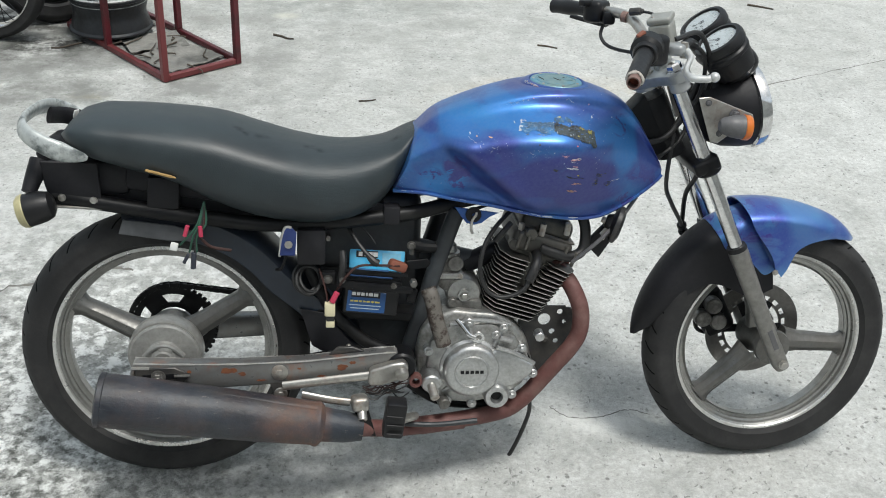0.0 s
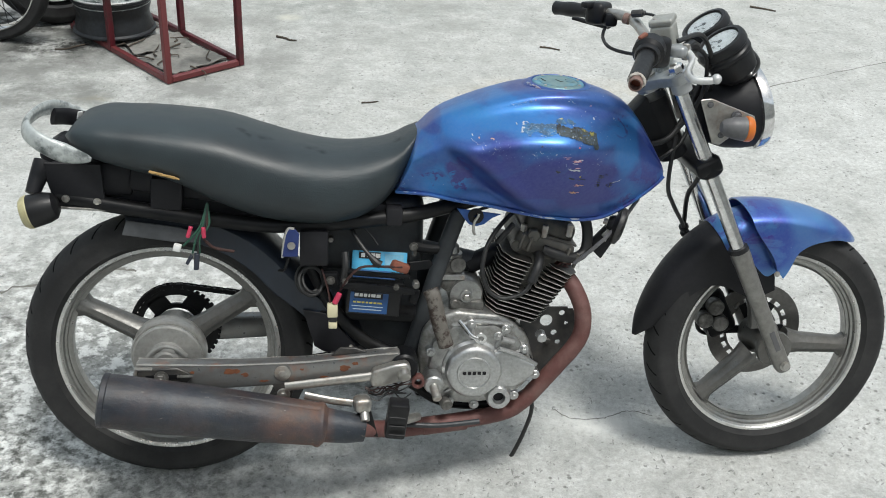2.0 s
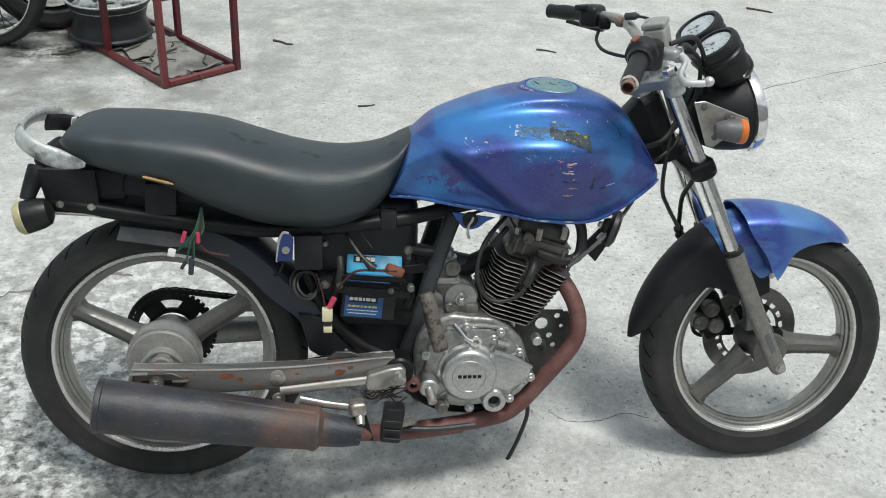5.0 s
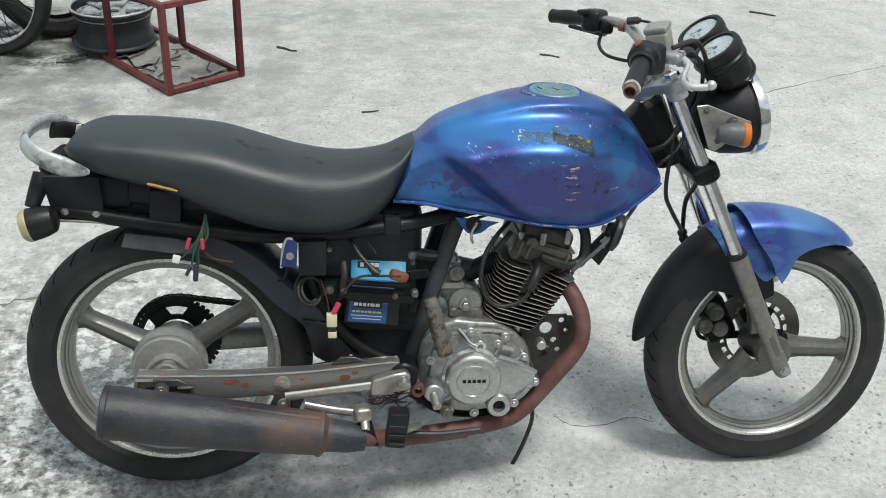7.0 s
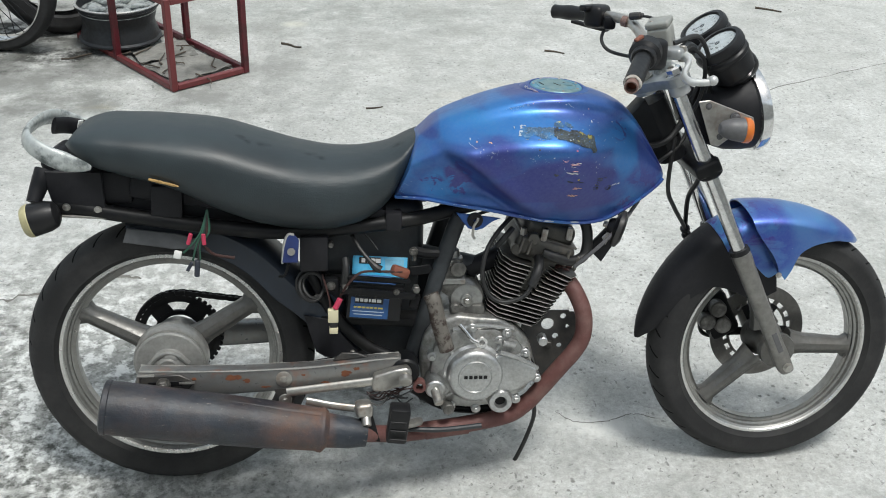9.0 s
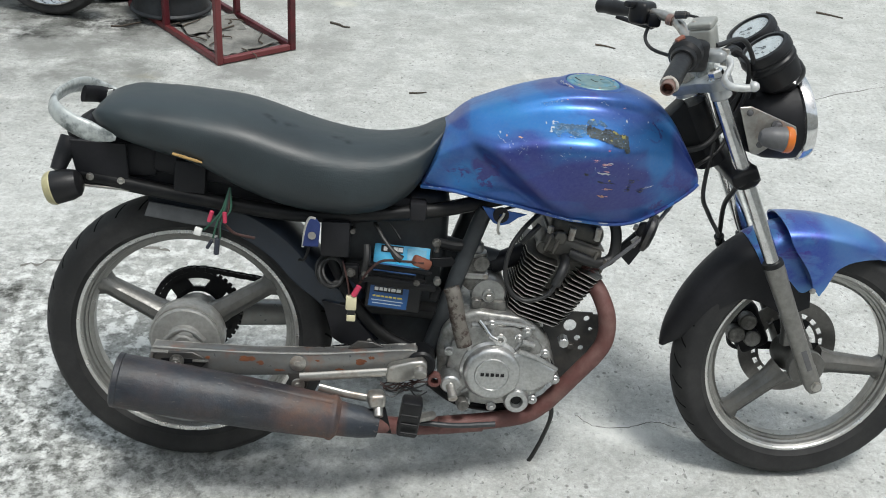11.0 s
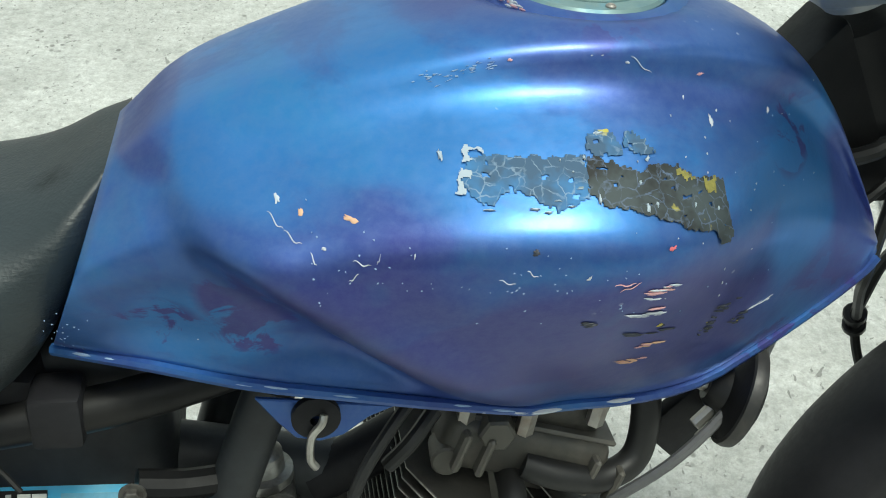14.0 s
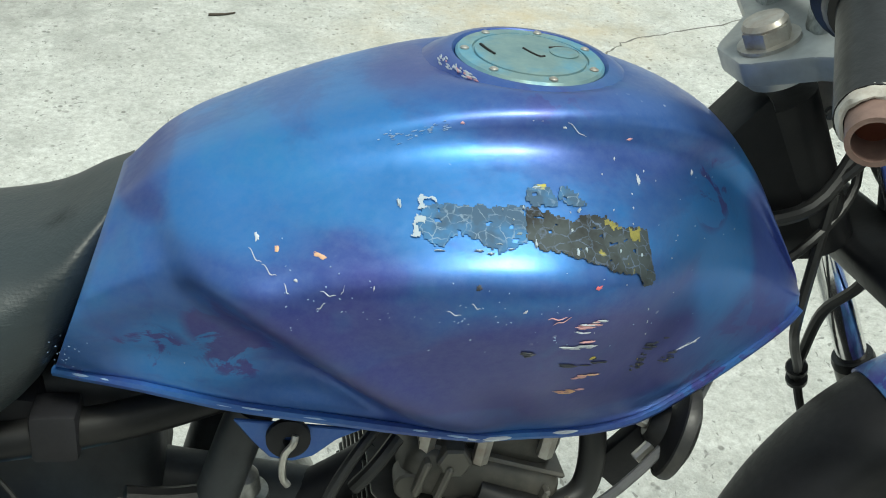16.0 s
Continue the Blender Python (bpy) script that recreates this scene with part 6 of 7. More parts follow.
part("worn_label", block((0.040, 0.001, 0.030), PK @ Matrix.Translation((0.030, -0.0306, 0.002)), 0.0003, 1), PALE_LABEL, bx2)
part("tape_wrap", block((0.042, 0.018, 0.022), at(0.486, -0.108, 0.528, pose(0, 0, 0, 0, 25, 20)), 0.006, 2), TAPE, bike, "brown tape round a wire joint")
part("earth_lug", plate([(0.505, 0.535), (0.548, 0.540), (0.556, 0.530), (0.548, 0.520), (0.510, 0.515)], -0.100, -0.096, 0.001, 1), BLACK, bike)
part("coil_bolt", join(bolt(0.514, -0.100, 0.570, 0.007, 0.007), rod((0.516, -0.095, 0.565), (0.516, -0.095, 0.548), 0.005, 8)), GRIMY, bike)
part("coil_bracket", tube([(0.515, -0.085, 0.565), (0.545, -0.08, 0.558), (0.575, -0.075, 0.556)], 0.011, 10), BLACK, bike)
part("positive_lead", tube([(0.362, -0.115, 0.478), (0.378, -0.135, 0.512), (0.405, -0.132, 0.536), (0.450, -0.125, 0.535), (0.490, -0.115, 0.530)], 0.0027, 8), RED_WIRE, bike)
part("battery_lead", tube([(0.385, -0.075, 0.600), (0.405, -0.105, 0.575), (0.432, -0.125, 0.548), (0.445, -0.128, 0.540)], lambda s: 0.0045 + 0.004 * smoothstep(0.5, 0.7, s), 10), WIRE, bike)
part("battery_lead", tube([(0.372, -0.095, 0.555), (0.374, -0.108, 0.530), (0.370, -0.110, 0.500)], 0.008, 10), WIRE, bike)
for k, (dx, r, a) in enumerate(((0, 0.026, 70), (0.004, 0.023, 62), (-0.005, 0.027, 78))):
    mm = at(0.303 + dx, -0.098 + 0.006 * k, 0.492, pose(0, 0, 0, a, 0, 20))
    part("cable_loop", tube([mm @ Vector((r * math.cos(q), 1.15 * r * math.sin(q), 0.002 * math.sin(2 * q))) for q in np.linspace(0.3 * k, 5.9 + 0.3 * k, 12)], 0.0042, 8, 3), WIRE, bike)
part("coil_bracket", block((0.035, 0.02, 0.030), at(0.342, -0.095, 0.497), 0.006), BLACK, bike)
part("clamp_bolt", bolt(0.343, -0.106, 0.497, 0.007, 0.006), GRIMY, bike)
pl = part("plug_connector", block((0.022, 0.016, 0.030), at(0.347, -0.128, 0.440), 0.003), IVORY, bike, "ivory plug connector with a pink sleeve")
part("plug_base", block((0.018, 0.014, 0.014), at(0.348, -0.128, 0.407), 0.002), IVORY, pl)
part("plug_band", block((0.016, 0.012, 0.012), at(0.348, -0.128, 0.420), 0.001), WIRE, pl)
part("pink_sleeve", rod((0.351, -0.132, 0.456), (0.362, -0.130, 0.478), 0.006, 10), PINK, pl)
part("plug_wire", tube([(0.342, -0.128, 0.456), (0.338, -0.120, 0.480), (0.325, -0.10, 0.52)], 0.002, 6), RED_WIRE, pl)
part("seat_strut_wire", tube([(0.40, -0.08, 0.615), (0.425, -0.085, 0.59), (0.44, -0.09, 0.57)], 0.002, 6), WIRE, bike)

# ---- swing arm and what is bolted along it ----
sa = new("swing_arm")
sa.parent = bike
ARM = [(-0.062, 0.300), (-0.052, 0.329), (0.03, 0.327), (0.15, 0.326), (0.30, 0.332), (0.44, 0.347), (0.485, 0.350), (0.505, 0.332), (0.497, 0.300), (0.30, 0.281), (0.07, 0.267), (-0.03, 0.264)]
for y in (-0.132, 0.115):
    part("arm", plate(ARM, y - 0.016, y + 0.016, 0.005, 3), ARM_STEEL, sa, "grey box-section arm with rust spots")
# paint rubbed off along the top edges
for y in (-0.1472, -0.1185):
    part("rubbed_edge", tube([(x, y, z - 0.0016) for x, z in ARM[1:7]], lambda s, y=y: 0.0020 + 0.0009 * math.sin(37 * s + 90 * y), 8, 4), BARE, sa, "edge rubbed to bare metal")
for k, (x, z, w, h) in enumerate(((0.140, 0.311, 0.046, 0.016), (0.168, 0.303, 0.020, 0.012), (0.372, 0.317, 0.030, 0.018), (0.395, 0.326, 0.018, 0.010), (0.330, 0.296, 0.022, 0.006), (0.060, 0.309, 0.014, 0.008), (0.205, 0.288, 0.026, 0.006), (0.285, 0.314, 0.012, 0.006))):
    rr = random.Random(k + 50)
    pts = [(x + 0.5 * w * (0.45 + 0.55 * rr.random()) * math.cos(a), z + 0.5 * h * (0.45 + 0.55 * rr.random()) * math.sin(a)) for a in np.linspace(0, 2 * math.pi, 16, endpoint=False)]
    part("rust_spot", plate(pts, -0.1487, -0.1478), RUST_SPOT, sa)
part("top_lug", plate([(0.345, 0.338), (0.365, 0.356), (0.395, 0.356), (0.420, 0.346)], -0.135, -0.128, 0.001, 1), MOUNT, sa)
adj = part("chain_adjuster", plate([(-0.052, 0.296), (-0.046, 0.318), (0.030, 0.321), (0.052, 0.310), (0.058, 0.298), (0.046, 0.284), (-0.044, 0.281)], -0.1530, -0.1482, 0.0015, 1), MOUNT, sa, "dark oily chain adjuster plate")
part("adjuster_slot", plate([(-0.034, 0.305), (0.036, 0.308), (0.040, 0.302), (0.034, 0.296), (-0.034, 0.294)], -0.1540, -0.1526, 0.0005, 1), BLACK, adj)
part("adjuster_bolt", rod((0.030, -0.156, 0.303), (0.062, -0.156, 0.304), 0.0035, 8), GRIMY, adj)
part("axle_nut", join(bolt(-0.002, -0.154, 0.301, 0.011, 0.012), rod((-0.002, -0.163, 0.301), (-0.002, -0.172, 0.301), 0.006, 10)), GRIMY, adj)
for x, z, r in ((0.244, 0.306, 0.0085), (0.246, 0.257, 0.0070)):
    part("arm_bolt", join(bolt(x, -0.150, z, r, 0.007), lathe([(0, 0), (2.0 * r, 0), (2.0 * r, 0.003), (1.8 * r, 0.004), (0, 0.004)], at(x, -0.148, z, RIGHT), 24)), STEEL, sa)
part("lower_tab", plate([(0.222, 0.282), (0.270, 0.284), (0.264, 0.250), (0.250, 0.243), (0.236, 0.248)], -0.148, -0.142, 0.001, 1), MOUNT, sa)
part("pivot", rod((0.498, -0.10, 0.318), (0.498, -0.156, 0.318), 0.030, 24), BLACK, sa)
part("brake_arm", tube([(-0.058, -0.152, 0.262), (-0.056, -0.152, 0.295), (-0.052, -0.150, 0.318)], 0.0035, 8), STEEL, sa)
part("brake_torque_bar", tube([(-0.055, -0.150, 0.318), (-0.02, -0.150, 0.318)], 0.004, 8), STEEL, sa)
pg = new("footrest_bracket")
pg.parent = bike
part("hanger_arm", tube([(0.250, -0.160, 0.280), (0.340, -0.162, 0.292), (0.435, -0.165, 0.305)], 0.010, 12, flat=0.6, up=(0, 0, 1)), STEEL, pg, "bright hanger arm")
part("hanger_boss", plate([(0.425, 0.296), (0.430, 0.322), (0.475, 0.336), (0.502, 0.340), (0.512, 0.325), (0.500, 0.300), (0.455, 0.285), (0.430, 0.284)], -0.178, -0.152, 0.007, 3), STEEL, pg)
part("hanger_bolt", rod((0.496, -0.176, 0.319), (0.496, -0.190, 0.312), 0.014, 16), STEEL, pg)
part("lower_arm", tube([(0.290, -0.165, 0.262), (0.345, -0.170, 0.252), (0.390, -0.172, 0.246)], 0.0085, 12, flat=0.6, up=(0, 0, 1)), STEEL, pg)
part("lower_boss", block((0.036, 0.036, 0.032), at(0.410, -0.178, 0.248, pose(0, 0, 0, 0, 0, 10)), 0.009, 3), STEEL, pg)
part("lower_bolt", rod((0.414, -0.185, 0.234), (0.416, -0.200, 0.218), 0.010, 12), STEEL, pg)
part("muffler_stay", plate([(0.40, 0.235), (0.428, 0.232), (0.446, 0.165), (0.40, 0.175)], -0.175, -0.171, 0.001, 1), BLACK, pg)
peg = part("footrest_rubber", block((0.042, 0.036, 0.084), at(0.478, -0.250, 0.252, pose(0, 0, 0, 8, 6, 0)), 0.006, 2), SATIN, pg, "black ribbed footrest rubber")
for k in range(4):
    part("rib", block((0.034, 0.003, 0.006), at(0.477, -0.269, 0.222 + 0.02 * k, pose(0, 0, 0, 8, 6, 0)), 0.001, 1), SATIN, peg)
part("footrest_bar", tube([(0.478, -0.235, 0.235), (0.50, -0.19, 0.215), (0.53, -0.15, 0.20)], 0.010, 10), STEEL, pg)
part("pedal_bar", tube([(0.500, -0.155, 0.184), (0.58, -0.152, 0.179), (0.665, -0.150, 0.186)], 0.006, 10), DUSTY, pg)
part("kick_shaft", rod((0.562, -0.10, 0.282), (0.562, -0.155, 0.276), 0.021, 24), CASE, pg)
part("kick_spline", rod((0.562, -0.150, 0.274), (0.568, -0.182, 0.258), 0.010, 12), STEEL, pg)
part("drain_boss", rod((0.588, -0.11, 0.225), (0.594, -0.145, 0.222), 0.013, 16), GRIMY, pg)
part("rust_ring", lathe([(0.008, -0.01), (0.014, -0.01), (0.014, 0.01), (0.008, 0.01)], at(0.528, -0.150, 0.286, RIGHT), 20, True), RUST, pg)
rng = random.Random(9)
for k in range(10):
    a = Vector((0.415 + rng.uniform(0, 0.03), -0.158 + rng.uniform(-0.006, 0.006), 0.268 + rng.uniform(-0.012, 0.012)))
    b = Vector((0.500 + rng.uniform(-0.02, 0.02), -0.150, 0.275 + rng.uniform(-0.02, 0.02)))
    mid = a.lerp(b, 0.5)
    part("loose_wire", tube([a, a.lerp(mid, 0.5) + Vector((0, -0.008, rng.uniform(-0.010, 0.012))), mid + Vector((0, 0.0, rng.uniform(-0.012, 0.012))), mid.lerp(b, 0.5) + Vector((0, -0.006, rng.uniform(-0.010, 0.010))), b], 0.0016, 6, 4), RED_WIRE if k % 3 else WIRE, pg)

# ---- exhaust ----
ex = new("exhaust")
ex.parent = bike
EX = [(0.842, -0.045, 0.496), (0.862, -0.075, 0.476), (0.880, -0.096, 0.440), (0.887, -0.101, 0.404), (0.884, -0.102, 0.367), (0.868, -0.103, 0.336), (0.845, -0.102, 0.305), (0.797, -0.100, 0.242), (0.765, -0.100, 0.206), (0.72, -0.101, 0.180), (0.60, -0.112, 0.163), (0.50, -0.130, 0.160), (0.43, -0.160, 0.178), (0.39, -0.185, 0.192)]
part("header_pipe", tube(EX, 0.0185, 20, 8), RUST, ex, "rusted brown header pipe")
part("port_flange", lathe([(0.02, 0), (0.032, 0), (0.032, 0.008), (0.02, 0.008)], along((0.838, -0.035, 0.498), (0.862, -0.07, 0.478)), 20, True), RUST, ex)
part("heat_band", tube([(0.545, -0.121, 0.160), (0.64, -0.108, 0.165)], 0.0200, 18, 3), RUST, ex)
MA, MB = Vector((-0.118, -0.200, 0.276)), Vector((0.420, -0.188, 0.192))
part("muffler", lathe([(0, 0.012), (0.030, 0.012), (0.032, 0.0), (0.050, 0.0), (0.0555, 0.003), (0.0560, 0.012), (0.0540, 0.014), (0.0550, 0.03), (0.0535, 0.20), (0.0500, 0.33), (0.0450, 0.436), (0.0475, 0.440), (0.0475, 0.447), (0.0445, 0.451), (0.036, 0.458), (0.033, 0.505), (0.026, 0.540), (0.0, 0.540)], along(MA, MB), 48), BURNT, ex, "burnt black muffler, rusty towards the engine")
part("muffler_strip", tube([MA.lerp(MB, s) + Vector((0, -0.012 - 0.004 * s, 0.054 - 0.013 * s)) for s in (0.47, 0.6, 0.72, 0.82)], 0.006, 8, 4, flat=0.4), BURNT, ex)

# ---- engine ----
en = new("engine")
en.parent = bike
part("crankcase", plate([(0.530, 0.330), (0.540, 0.385), (0.575, 0.415), (0.610, 0.428), (0.700, 0.418), (0.735, 0.400), (0.770, 0.360), (0.788, 0.300), (0.768, 0.250), (0.720, 0.215), (0.640, 0.205), (0.575, 0.212), (0.540, 0.25)], -0.108, 0.105, 0.012, 3), CASE_BODY, en, "dull aluminium crankcase with grime")
part("case_joint", plate([(0.552, 0.300), (0.560, 0.362), (0.600, 0.398), (0.690, 0.402), (0.742, 0.372), (0.778, 0.310), (0.765, 0.262), (0.722, 0.226), (0.640, 0.216), (0.580, 0.226)], -0.124, -0.10, 0.006, 2), CASE_BODY, en)
cover = part("clutch_cover", lathe([(0, 0.026), (0.033, 0.026), (0.034, 0.0285), (0.0365, 0.0285), (0.038, 0.026), (0.048, 0.0265), (0.055, 0.024), (0.0595, 0.018), (0.061, 0.006), (0.067, 0.002), (0.069, -0.01), (0, -0.01)], at(0.648, -0.126, 0.302, RIGHT), 64), CASE, en, "polished round clutch cover")
for x in (-0.021, -0.0105, 0.0, 0.0105, 0.021):
    part("raised_mark", block((0.0075, 0.0015, 0.0075), at(0.648 + x, -0.1528, 0.303), 0.0004, 1), BLACK, cover)
part("side_cover", plate([(0.690, 0.345), (0.715, 0.352), (0.785, 0.312), (0.778, 0.288), (0.742, 0.262), (0.700, 0.258), (0.675, 0.27)], -0.140, -0.118, 0.007, 3), CASE, en)
part("cover_ridge", tube([(0.700, -0.140, 0.355), (0.745, -0.138, 0.338), (0.785, -0.130, 0.312)], 0.005, 8), CASE, en)
part("cover_ridge", tube([(0.706, -0.136, 0.375), (0.732, -0.136, 0.368)], 0.006, 8, 2), CASE, en)
part("case_gasket", plate([(0.549, 0.298), (0.557, 0.365), (0.598, 0.402), (0.692, 0.406), (0.746, 0.375), (0.783, 0.310), (0.769, 0.259), (0.724, 0.222), (0.640, 0.212), (0.578, 0.222)], -0.1065, -0.1035, 0.0005, 1), BLACK, en)
part("oil_filler", lathe([(0.010, -0.005), (0.012, 0.006), (0.014, 0.014), (0.024, 0.014), (0.027, 0.008), (0.027, -0.02), (0.010, -0.02)], at(0.705, -0.135, 0.240, RIGHT), 36, True), CASE, en)
part("filler_dark", lathe([(0, 0.002), (0.012, 0.002), (0.012, -0.004), (0, -0.004)], at(0.705, -0.135, 0.240, RIGHT), 24), BLACK, en)
for x, z in ((0.556, 0.340), (0.575, 0.385), (0.640, 0.405), (0.715, 0.392), (0.757, 0.345), (0.785, 0.285), (0.742, 0.235), (0.655, 0.214), (0.600, 0.222), (0.700, 0.376)):
    part("case_boss", rod((x, -0.100, z), (x, -0.127, z), 0.0105, 18), CASE, en)
    part("case_bolt", bolt(x, -0.127, z, 0.0055, 0.006), CASE, en)
for x0, z0, x1, z1 in ((0.575, 0.385, 0.600, 0.345), (0.640, 0.405, 0.645, 0.372), (0.715, 0.392, 0.695, 0.352), (0.757, 0.345, 0.712, 0.325), (0.590, 0.245, 0.610, 0.262), (0.742, 0.235, 0.705, 0.262)):
    part("case_rib", tube([(x0, -0.122, z0), (x1, -0.126, z1)], 0.0045, 8, 0), CASE, en)
part("clutch_arm", tube([(0.612, -0.128, 0.415), (0.624, -0.133, 0.402), (0.638, -0.138, 0.385), (0.652, -0.140, 0.378)], 0.0048, 10), CHROME, en, "shiny clutch release arm")
part("release_ring", lathe([(0.006, -0.003), (0.012, -0.003), (0.012, 0.003), (0.006, 0.003)], at(0.660, -0.138, 0.378, RIGHT), 20, True), CHROME, en)
part("case_web", tube([(0.600, -0.118, 0.400), (0.660, -0.122, 0.410), (0.730, -0.115, 0.398)], 0.005, 8), CASE, en)
sm = part("starter_motor", lathe([(0, -0.10), (0.036, -0.10), (0.038, -0.09), (0.038, 0.06), (0.034, 0.068), (0.014, 0.07), (0.013, 0.078), (0, 0.078)], at(0.632, -0.01, 0.452, RIGHT), 36), CASE_BODY, en, "round starter motor")
part("starter_bolt", bolt(0.632, -0.086, 0.452, 0.007, 0.008), STEEL, sm)
part("starter_foot", block((0.075, 0.03, 0.035), at(0.634, -0.075, 0.425), 0.008), GRIMY, sm)
part("starter_boss", rod((0.607, -0.06, 0.437), (0.607, -0.095, 0.437), 0.010, 14), GRIMY, sm)
part("breather_stub", tube([(0.548, -0.140, 0.490), (0.556, -0.146, 0.470), (0.568, -0.152, 0.420), (0.584, -0.156, 0.370)], 0.0165, 18, 5, hollow=True), worn("flaking_rusty_chrome", (0.19, 0.175, 0.155), (0.045, 0.030, 0.024), 0.5, 0.4, patch=34, amount=1.0, lo=0.48, hi=0.56), en, "short rusty pipe stub")
cb = part("carburettor", block((0.050, 0.060, 0.040), at(0.600, -0.040, 0.512), 0.010, 3), GRIMY, en, "grimy carburettor")
part("carb_plate", block((0.058, 0.064, 0.014), at(0.600, -0.046, 0.492), 0.004, 2), CASE_BODY, cb, "pale alloy float bowl flange")
part("float_bowl", plate([(0.571, 0.485), (0.629, 0.485), (0.622, 0.468), (0.608, 0.458), (0.590, 0.458), (0.577, 0.468)], -0.074, -0.012, 0.003, 2), GRIMY, cb)
part("bowl_screw", rod((0.602, -0.055, 0.458), (0.602, -0.055, 0.446), 0.006, 6), STEEL, cb)
for x in (0.578, 0.622):
    part("plate_screw", bolt(x, -0.078, 0.492, 0.004, 0.003), STEEL, cb)
part("carb_top", lathe([(0, 0.030), (0.010, 0.030), (0.016, 0.024), (0.018, 0.010), (0.024, 0.008), (0.024, 0.0), (0, 0.0)], at(0.600, -0.045, 0.530), 24), CASE_BODY, cb)
part("throttle_wheel", lathe([(0, 0), (0.016, 0), (0.017, 0.003), (0.016, 0.006), (0, 0.006)], at(0.612, -0.072, 0.520, RIGHT), 20), GRIMY, cb)
part("carb_cable", tube([(0.600, -0.045, 0.558), (0.606, -0.044, 0.590), (0.640, -0.040, 0.625), (0.72, -0.035, 0.650)], 0.0035, 8), WIRE, cb)
part("intake_pipe", tube([(0.635, -0.02, 0.498), (0.680, -0.01, 0.515), (0.72, 0.0, 0.532)], 0.021, 18), MATT, en)
# finned cylinder, leaning forward
tilt = Matrix.Rotation(radians(17), 4, "Y")
part("barrel", block((0.098, 0.11, 0.17), at(0.762, -0.004, 0.470, tilt), 0.01), HEAD, en)
for k in range(14):
    s = k / 13
    L = 0.060 + 0.026 * s ** 0.8
    c = 0.020
    W = 0.097
    out = [(-L, -W + c + 0.010), (-L + c, -W), (L - c, -W), (L, -W + c + 0.010), (L, W - c), (L - c, W), (-L + c, W), (-L, W - c)]
    if s > 0.5:   # cut away round the spark plug
        out[2:2] = [(-0.022, -W), (-0.016, -W + 0.055), (0.006 + 0.012 * s, -W + 0.055), (0.004 + 0.060 * (s - 0.5), -W + 0.004 + 0.03 * (s - 0.5))]
    bm = bmesh.new()
    f = bm.faces.new([bm.verts.new((x, y, -0.0013)) for x, y in out])
    g = bmesh.ops.extrude_face_region(bm, geom=[f])
    bmesh.ops.translate(bm, verts=[v for v in g["geom"] if isinstance(v, bmesh.types.BMVert)], vec=(0, 0, 0.0026))
    bmesh.ops.bevel(bm, geom=bm.edges[:], offset=0.0006, segments=1, affect="EDGES")
    bm.normal_update()
    sides = [abs(fc.normal.z) < 0.3 for fc in bm.faces]
    bm.transform(at(0.734 + 0.054 * s, -0.004, 0.409 + 0.117 * s, tilt))
    fin = part("fin", bm, FIN, en)
    fin.data.materials.append(FIN_EDGE)
    for pl_, sd in zip(fin.data.polygons, sides):
        pl_.material_index = int(sd)
part("cylinder_head", block((0.134, 0.165, 0.046), at(0.794, -0.004, 0.563, tilt), 0.014, 3), HEAD, en)
part("rocker_cover", block((0.118, 0.135, 0.050), at(0.806, -0.004, 0.598, tilt), 0.020, 4), HEAD, en)
for x, z in ((0.742, 0.592), (0.760, 0.586), (0.842, 0.560), (0.862, 0.548)):
    part("head_rib", block((0.006, 0.012, 0.034), at(x, -0.090, z - 0.012, tilt), 0.002, 1), HEAD, en)
part("rocker_seam", block((0.130, 0.148, 0.005), at(0.803, -0.004, 0.583, tilt), 0.002, 1), HEAD, en)
for x, y in ((0.745, -0.075), (0.845, -0.075), (0.79, -0.08)):
    part("head_bolt", rod((x, y, 0.585), (x + 0.004, y, 0.612), 0.007, 6), STEEL, en)
part("head_boss", rod((0.735, -0.06, 0.565), (0.733, -0.088, 0.568), 0.012, 14), HEAD, en)
part("tappet_cap", rod((0.770, -0.06, 0.590), (0.768, -0.092, 0.592), 0.014, 6), HEAD, en)
part("spark_plug_cap", tube([(0.782, -0.070, 0.548), (0.780, -0.105, 0.545), (0.772, -0.125, 0.530), (0.760, -0.132, 0.503)], 0.0105, 14), WIRE, en, "black spark plug cap")
part("plug_lead", tube([(0.760, -0.132, 0.503), (0.750, -0.136, 0.487), (0.732, -0.137, 0.475), (0.700, -0.136, 0.469), (0.672, -0.134, 0.484), (0.656, -0.130, 0.525), (0.664, -0.118, 0.575), (0.690, -0.098, 0.612), (0.73, -0.06, 0.64)], 0.0048, 10), WIRE, en, "black ignition lead")
part("breather_hose", tube([(0.790, -0.085, 0.560), (0.82, -0.090, 0.550), (0.855, -0.084, 0.540), (0.884, -0.074, 0.553), (0.888, -0.062, 0.60), (0.872, -0.05, 0.64)], 0.0115, 14), WIRE, en)
part("tank_hose", tube([(0.722, -0.085, 0.615), (0.704, -0.10, 0.60), (0.688, -0.10, 0.58)], 0.006, 10), WIRE, en)
part("clutch_cable", tube([(0.855, -0.105, 0.535), (0.90, -0.11, 0.578), (0.95, -0.09, 0.62), (1.0, -0.04, 0.66)], 0.0042, 8), GREY, en)
mp = [(0.755, 0.412), (0.860, 0.414), (0.890, 0.402), (0.893, 0.310), (0.86, 0.262), (0.790, 0.250), (0.765, 0.30)]


